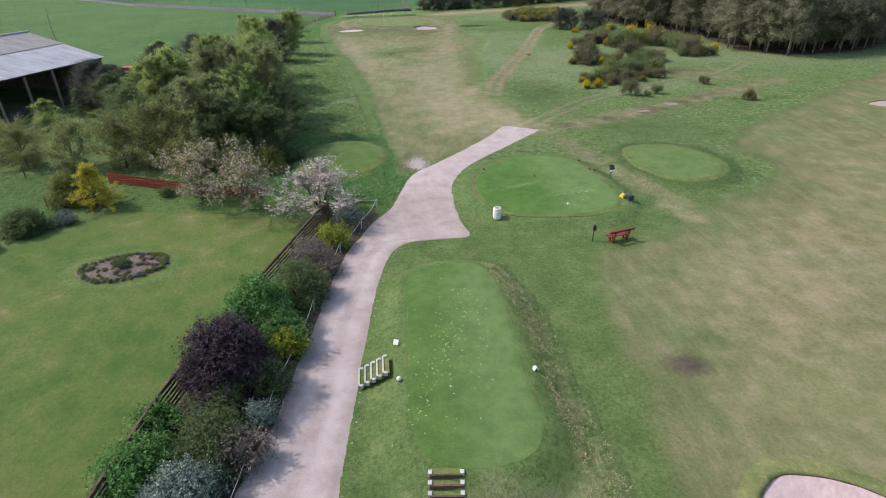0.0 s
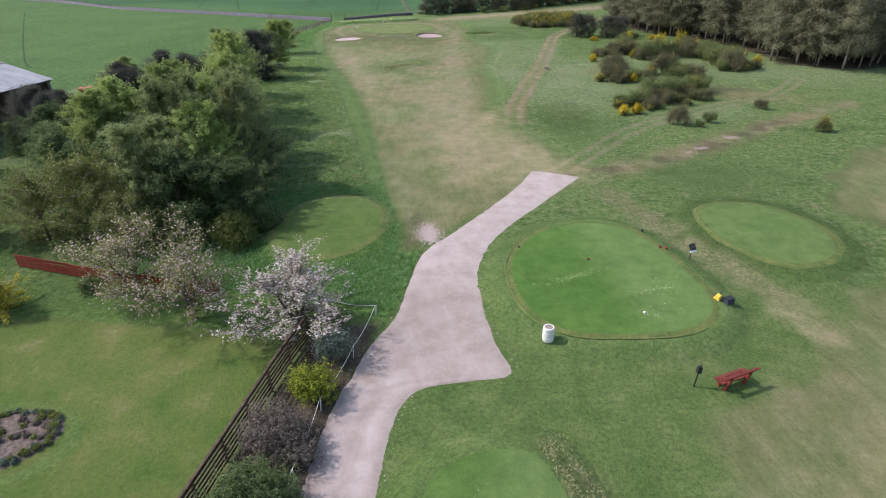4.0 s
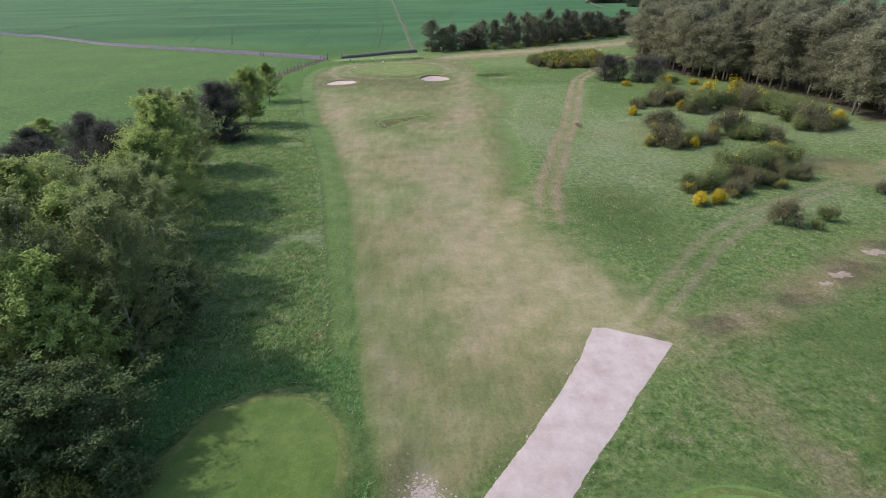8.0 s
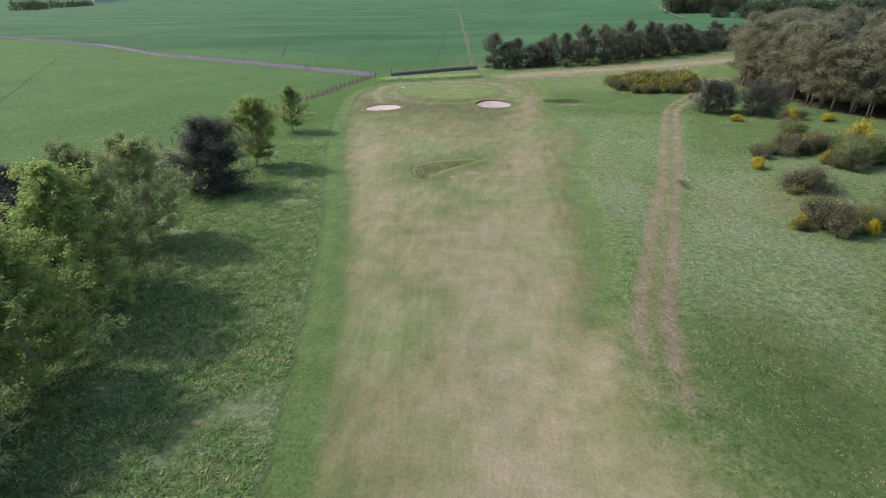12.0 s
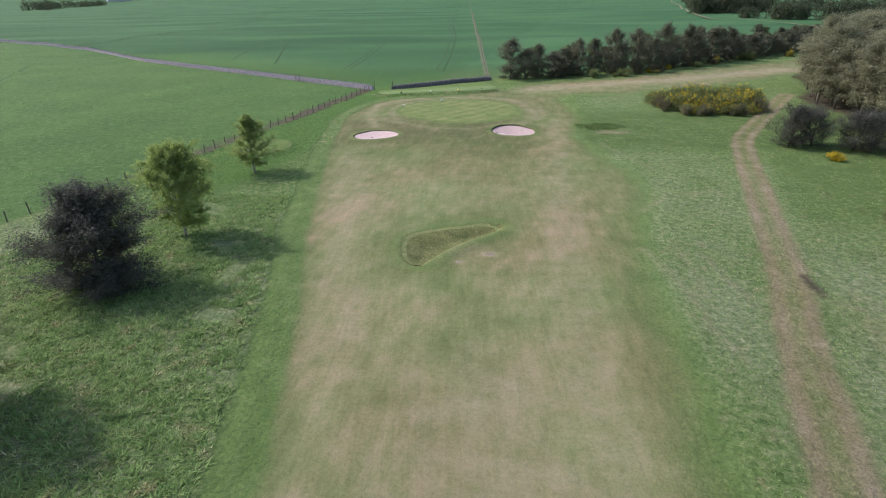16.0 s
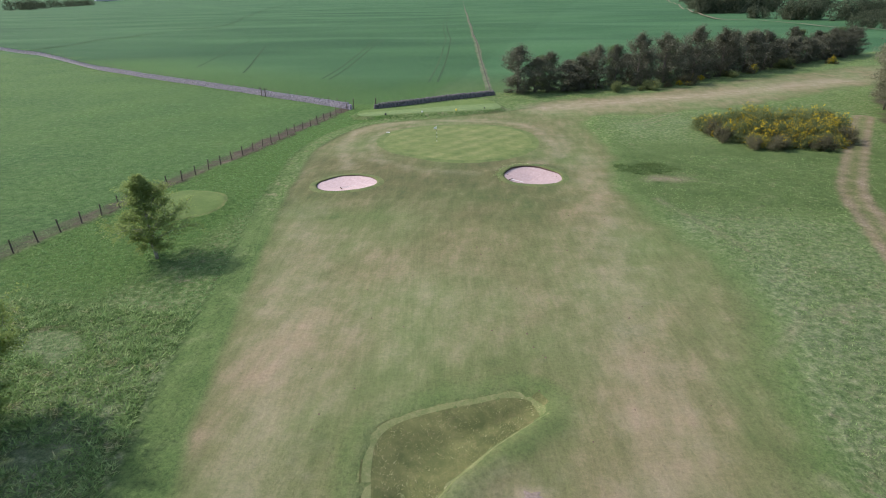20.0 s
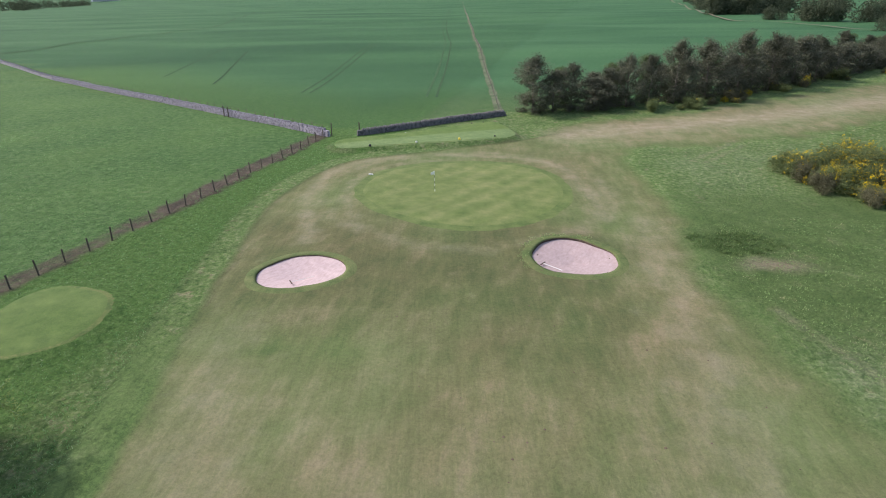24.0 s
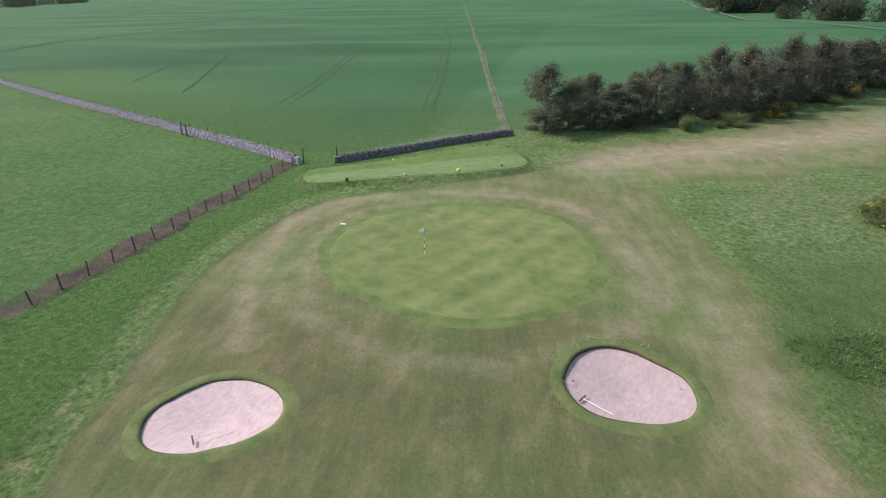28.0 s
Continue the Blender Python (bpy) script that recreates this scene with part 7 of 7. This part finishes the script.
part("ridge_cap", Geo().tube([barn_pt(-0.4, DEP, 8.1), barn_pt(LEN, DEP, 8.1)], [0.14, 0.14], 8).mesh("ridge_cap", M_ROOF), barn)
pm_g = Geo().box((0, 0, 2.45), (0.22, 0.22, 4.9)).mesh("barn_post", M_GREYWOOD)
for i in range(8):
    p = part("barn_post", pm_g, barn)
    p.matrix_basis = Matrix.Translation(barn_pt(0.2 + 4.15 * i, 0.1, 0)) @ pose(0, 0, 0, 0, 0, 78)
hd = 78.6
part("eaves_beam", Geo().box(barn_pt(LEN / 2 - 0.15, 0.0, 4.78), (LEN, 0.16, 0.26), hd).mesh("eaves_beam", M_DARKWOOD), barn)
part("back_wall", Geo().box(barn_pt(LEN / 2, 2 * DEP - 0.1, 2.4), (LEN, 0.12, 4.8), hd).mesh("back_wall", M_CLAD), barn)
for k in range(12):
    w = DEP * 2 / 12
    n = (k + 0.5) * w
    zt = 4.9 + 3.05 * (1 - abs(n - DEP) / DEP) - 0.18
    part("gable_board", Geo().box(barn_pt(0.06, n, zt / 2), (0.06, w - 0.02, zt), hd).mesh("gable_board", M_CLAD), barn)
for k in range(3):
    part("low_wall", Geo().box(barn_pt(9 + 7.0 * k, 0.35, 0.5), (6.6, 0.14, 1.0), hd).mesh("low_wall", M_CLAD), barn)
M_MACHINE = plain("red_machine_paint", (0.26, 0.03, 0.03), (0.4, 0.06, 0.055), 5, 0.6, 0.4)
mach = thing("farm_machine", "faded red farm machine parked behind the trees", "machine", pose(-49.6, 89.5, gz(-49.6, 89.5), 0, 0, 25))
part("frame", Geo().box((0, 0, 0.7), (2.6, 1.3, 0.5), taper=0.85).box((1.5, 0, 0.55), (1.2, 0.2, 0.2)).mesh("frame", M_MACHINE), mach)
part("hopper", Geo().box((-0.2, 0, 1.4), (1.6, 1.5, 0.9), 0, 180, 0, 0.7).mesh("hopper", M_MACHINE), mach)
for s in (-1, 1):
    wh = part("wheel", Geo().tube([(0, s * 0.75, 0.45), (0, s * 0.95, 0.45)], [0.45, 0.45], 16).mesh("wheel", M_BLACK), mach)
    part("hub", Geo().tube([(0, s * 0.74, 0.45), (0, s * 0.97, 0.45)], [0.16, 0.16], 12).mesh("hub", M_MACHINE), wh, "faded red wheel hub")

# ---- course furniture ----
bn = thing("bench", "dark red wooden bench beside the tee", "bench", pose(11.75, 32.05, gz(11.75, 32.05), 0, 0, 201))
for s in (-0.55, 0.55):
    lg = part("leg_frame", Geo().box((s, -0.24, 0.22), (0.11, 0.12, 0.5), 0, 10).box((s, 0.2, 0.42), (0.12, 0.13, 0.9), 0, -12).box((s, -0.02, 0.4), (0.1, 0.5, 0.1)).box((s, 0.06, 0.62), (0.1, 0.36, 0.09), 0, 24).mesh("leg_frame", M_BENCH), bn)
for yy in (-0.24, -0.07, 0.1):
    part("seat_board", Geo().box((0, yy, 0.48), (1.75, 0.15, 0.05)).mesh("seat_board", M_BENCH), bn)
for zz in (0.84,):
    part("back_board", Geo().box((0, 0.2 + (zz - 0.5) * 0.22, zz), (1.9, 0.05, 0.135), 0, -12).mesh("back_board", M_BENCH), bn)
part("top_rail", Geo().box((0, 0.3, 0.925), (2.0, 0.12, 0.045), 0, -12).mesh("top_rail", M_BENCH), bn)
bw = thing("ball_washer", "black ball washer on a thin dark post", "ball washer", pose(10.0, 32.0, gz(10, 32), 0, 3, 0))
part("post", Geo().tube([(0, 0, -0.2), (0, 0, 0.85)], [0.035, 0.03], 8).mesh("post", M_BLACK), bw)
part("washer", Geo().box((0, 0, 1.0), (0.2, 0.18, 0.32), taper=0.8).tube([(0, 0, 1.14), (0, 0, 1.24)], [0.035, 0.045], 8).mesh("washer", M_BLACK), bw)
lb = thing("litter_bin", "white barrel litter bin beside the tee", "bin", pose(3.9, 35.1, gz(3.9, 35.1)))
part("barrel", Geo().tube([(0, 0, -0.02), (0, 0, 0.03), (0, 0, 0.4), (0, 0, 0.76), (0, 0, 0.8)], [0.25, 0.28, 0.29, 0.28, 0.26], 20).mesh("barrel", M_WHITE, False), lb)
for zz in (0.24, 0.55):
    part("hoop", Geo().tube([(0, 0, zz - 0.02), (0, 0, zz + 0.02)], [0.3, 0.3], 20).mesh("hoop", M_WHITE), lb)
part("mouth", Geo().tube([(0, 0, 0.795), (0, 0, 0.805)], [0.2, 0.2], 18).mesh("mouth", M_GREYWOOD), lb)
sg = thing("tee_sign", "black tee sign with a white plate on a post", "sign", pose(14.3, 43.1, gz(14.3, 43.1), 0, 0, 22))
part("post", Geo().tube([(0, 0.04, -0.2), (0, 0.04, 0.8)], [0.035, 0.035], 8).mesh("post", M_DARKWOOD), sg)
brd = part("board", Geo().box((0, 0, 0.92), (0.46, 0.045, 0.4), 0, -35).box((0, 0.1, 1.07), (0.26, 0.045, 0.12), 0, -35, 0, 0.6).mesh("board", M_BLACK), sg)
part("plate", Geo().box((0, -0.115, 0.7), (0.5, 0.03, 0.17), 0, -35).mesh("plate", M_WHITE), brd)
for k in range(3):
    part("text_bar", Geo().box((-0.13 + 0.13 * k, -0.02, 0.94), (0.05, 0.014, 0.18), 0, -35).mesh("text_bar", M_POSTWOOD), brd)
yc = thing("sand_scoop", "yellow angular plastic scoop tilted beside the blue box", "scoop", pose(13.85, 38.35, gz(13.85, 38.35) + 0.02, 12, -14, 35))
part("bowl", Geo().box((0, 0, 0.15), (0.42, 0.38, 0.26), 0, 0, 0, 0.55).mesh("bowl", M_YELLOW), yc)
part("rim", Geo().box((0, 0, 0.02), (0.47, 0.43, 0.04)).mesh("rim", M_BLACK), yc, "black rim")
part("grip", Geo().tube([(0.1, 0, 0.28), (0.16, 0, 0.36), (0.26, 0, 0.38)], [0.03, 0.03, 0.025], 8).mesh("grip", M_BLACK), yc, "black grip")
tbx = thing("tool_box", "dark blue plastic box on the tee edge", "box", pose(14.35, 38.1, gz(14.35, 38.1), 0, 0, 20))
part("body", Geo().box((0, 0, 0.14), (0.5, 0.36, 0.3), taper=0.92).mesh("body", M_BLUE), tbx)
part("lid", Geo().box((0, 0, 0.31), (0.48, 0.35, 0.05)).mesh("lid", M_BLACK), tbx)


def marker(name, x, y, mat, label, r=0.11, lift=0.03):
    v, f = [], []
    for i in range(9):
        a = math.pi * i / 8
        v += [(r * math.sin(a) * math.cos(b), r * math.sin(a) * math.sin(b), r * 0.85 - r * math.cos(a)) for b in [2 * math.pi * j / 12 for j in range(12)]]
    for i in range(8):
        f += [(i * 12 + j, i * 12 + (j + 1) % 12, (i + 1) * 12 + (j + 1) % 12, (i + 1) * 12 + j) for j in range(12)]
    ob = thing(name, label, "tee marker", pose(x, y, gz(x, y) + lift))
    part("ball", build("ball", np.array(v), f, mat, True), ob)
    part("spike", Geo().tube([(0, 0, -0.12), (0, 0, 0.02)], [0.012, 0.014], 6).mesh("spike", M_WIRE), ob)
    return ob


for x, y, mt, lbl, r in ((9.35, 37.0, M_WHITE, "white ball tee marker on turf", 0.075), (-2.0, 18.0, M_WHITE, "white ball tee marker on turf", 0.11), (-25.7, 178.7, M_BLACK, "black tee marker on the raised tee", 0.17), (-20.3, 180.8, M_WHITE, "white ball tee marker on turf", 0.13),
                         (-15.1, 182.6, M_YELLOW, "yellow ball tee marker on turf", 0.17), (-20.3, 189.0, M_BLACK, "small dark tee marker on turf", 0.1), (-14.3, 192.2, M_BLACK, "small dark tee marker on turf", 0.09), (-12.7, 193.1, M_BLACK, "small dark tee marker on turf", 0.09), (-22.85, 187.0, M_WHITE, "white ball tee marker on turf", 0.12), (-10.72, 184.9, M_BLACK, "small dark tee marker on turf", 0.12), (7.75, 42.7, M_BENCH, "small red tee marker on turf", 0.08), (12.4, 46.6, M_BLACK, "small dark tee marker on turf", 0.09),
                         (12.75, 44.2, M_REDWOOD, "small red tee marker on turf", 0.085), (13.1, 44.0, M_REDWOOD, "small red tee marker on turf", 0.1), (3.65, 44.4, M_BLACK, "small dark tee marker on turf", 0.08)):
    marker("tee_marker", x, y, mt, lbl, r)
yb = thing("yardage_sign", "small white tilted yardage plate beside the tee", "sign", pose(-2.3, 20.5, gz(-2.3, 20.5), 0, 0, -15))
part("plate", Geo().box((0, 0, 0.18), (0.24, 0.04, 0.26), 0, -40).mesh("plate", M_WHITE), yb)
part("stake", Geo().box((0, 0.06, 0.05), (0.05, 0.05, 0.3)).mesh("stake", M_POSTWOOD), yb)
vb = thing("tee_marker", "white folded board marker on the tee edge", "tee marker", pose(4.05, 18.6, gz(4.05, 18.6), 0, 0, 20) @ Matrix.Scale(0.62, 4))
part("board", Geo().box((-0.12, 0, 0.14), (0.04, 0.3, 0.34), 0, 0, 28).mesh("board", M_WHITE), vb)
part("board", Geo().box((0.12, 0, 0.14), (0.04, 0.3, 0.34), 0, 0, -28).mesh("board", M_WHITE), vb)
wp = solid("hole_plate", Geo().box((0, 0, 0.05), (0.5, 0.16, 0.08), taper=0.9).mesh("hole_plate", M_WHITE), "flat white marker plate beside the green", "marker")
wp.matrix_basis = pose(-23.1, 168.7, gz(-23.1, 168.7) + 0.01, 0, 0, -10)


M_STEPWHITE = plain("worn_white_paint", (0.3, 0.29, 0.265), (0.46, 0.45, 0.415), 9, 0.8, 0.2)


def stairs(x, y, rz, n, width, rise, going, label, riser=M_TIMBERSTEP):
    st = thing("turf_steps", label, "steps", pose(x, y, 0, 0, 0, rz))
    for k in range(n):
        z = 0.02 + rise * (k + 1)
        part("tread", Geo().box((0, going * (k + 0.5), z - rise * 0.5 - 0.03), (width, going, rise)).mesh("tread", M_FRINGE), st, "worn turf tread")
        part("riser", Geo().box((0, going * k, z - rise * 0.5), (width, 0.07, rise + 0.03)).mesh("riser", riser), st)
        for s in (-1, 1):
            part("end_block", Geo().box((s * (width / 2), going * (k + 0.4), z - rise * 0.4), (0.16, going * 0.6, rise * 1.05), taper=0.9).mesh("end_block", M_STEPWHITE), st, "white-painted end block")
    return st


stairs(-3.9, 18.85, -83, 5, 1.15, 0.155, 0.28, "five timber steps with white ends up to the tee", M_STEPWHITE)
stairs(0.0, 11.75, 0, 5, 1.15, 0.155, 0.32, "five timber steps with white ends behind the tee", M_DARKWOOD)
# flag and hole
fl = thing("flagstick", "flagstick with a small white flag in the hole", "flag", pose(-15.6, 163.9, gz(-15.6, 163.9) + 0.03))
part("stick", Geo().tube([(0, 0, -0.1), (0, 0, 2.05)], [0.016, 0.012], 8).mesh("stick", M_WHITE), fl)
for k in range(3):
    part("band", Geo().tube([(0, 0, 0.3 + 0.55 * k), (0, 0, 0.52 + 0.55 * k)], [0.018, 0.018], 8).mesh("band", M_BLACK), fl)
vv, ff = [], []
for i in range(7):
    for j in range(5):
        u, w = i / 6, j / 4
        vv.append((-0.34 * u, 0.05 * math.sin(u * 5 + w), 1.98 - 0.3 * w - 0.12 * u * u + 0.08 * u * w))
for i in range(6):
    for j in range(4):
        ff.append((i * 5 + j, i * 5 + j + 1, (i + 1) * 5 + j + 1, (i + 1) * 5 + j))
fme = build("cloth", np.array(vv), ff, M_WHITE, True)
fob = part("cloth", fme, fl, "small white flag cloth")
fob.modifiers.new("thick", "SOLIDIFY").thickness = 0.008
part("cup", Geo().tube([(0, 0, 0.004), (0, 0, 0.012)], [0.055, 0.055], 14).mesh("cup", M_BLACK), fl)


def rake(x, y, sand, rz, label):
    z = max(v.co.z for v in sand.data.vertices if (v.co.x - x - 0.7 * math.cos(radians(rz))) ** 2 + (v.co.y - y - 0.7 * math.sin(radians(rz))) ** 2 < 0.9) + 0.05
    r = thing("bunker_rake", label, "rake", pose(x, y, z, 0, 0, rz), "bunker rakes")
    part("handle", Geo().tube([(0, 0, 0.05), (1.55, 0, 0.04)], [0.016, 0.016], 7).mesh("handle", M_WHITE), r)
    part("head", Geo().box((-0.02, 0, 0.05), (0.07, 0.56, 0.05)).mesh("head", M_DARKWOOD), r)
    for k in range(8):
        part("tooth", Geo().box((-0.02, -0.25 + 0.07 * k, 0.01), (0.02, 0.015, 0.07)).mesh("tooth", M_DARKWOOD), r)


rake(-22.6, 145.15, SAND[0], 37, "white-handled rake lying in bunker sand")
rake(-5.9, 149.75, SAND[1], -37, "white-handled rake lying in bunker sand")
rake(14.0, 12.1, SAND[2], 2, "white-handled rake lying in bunker sand")
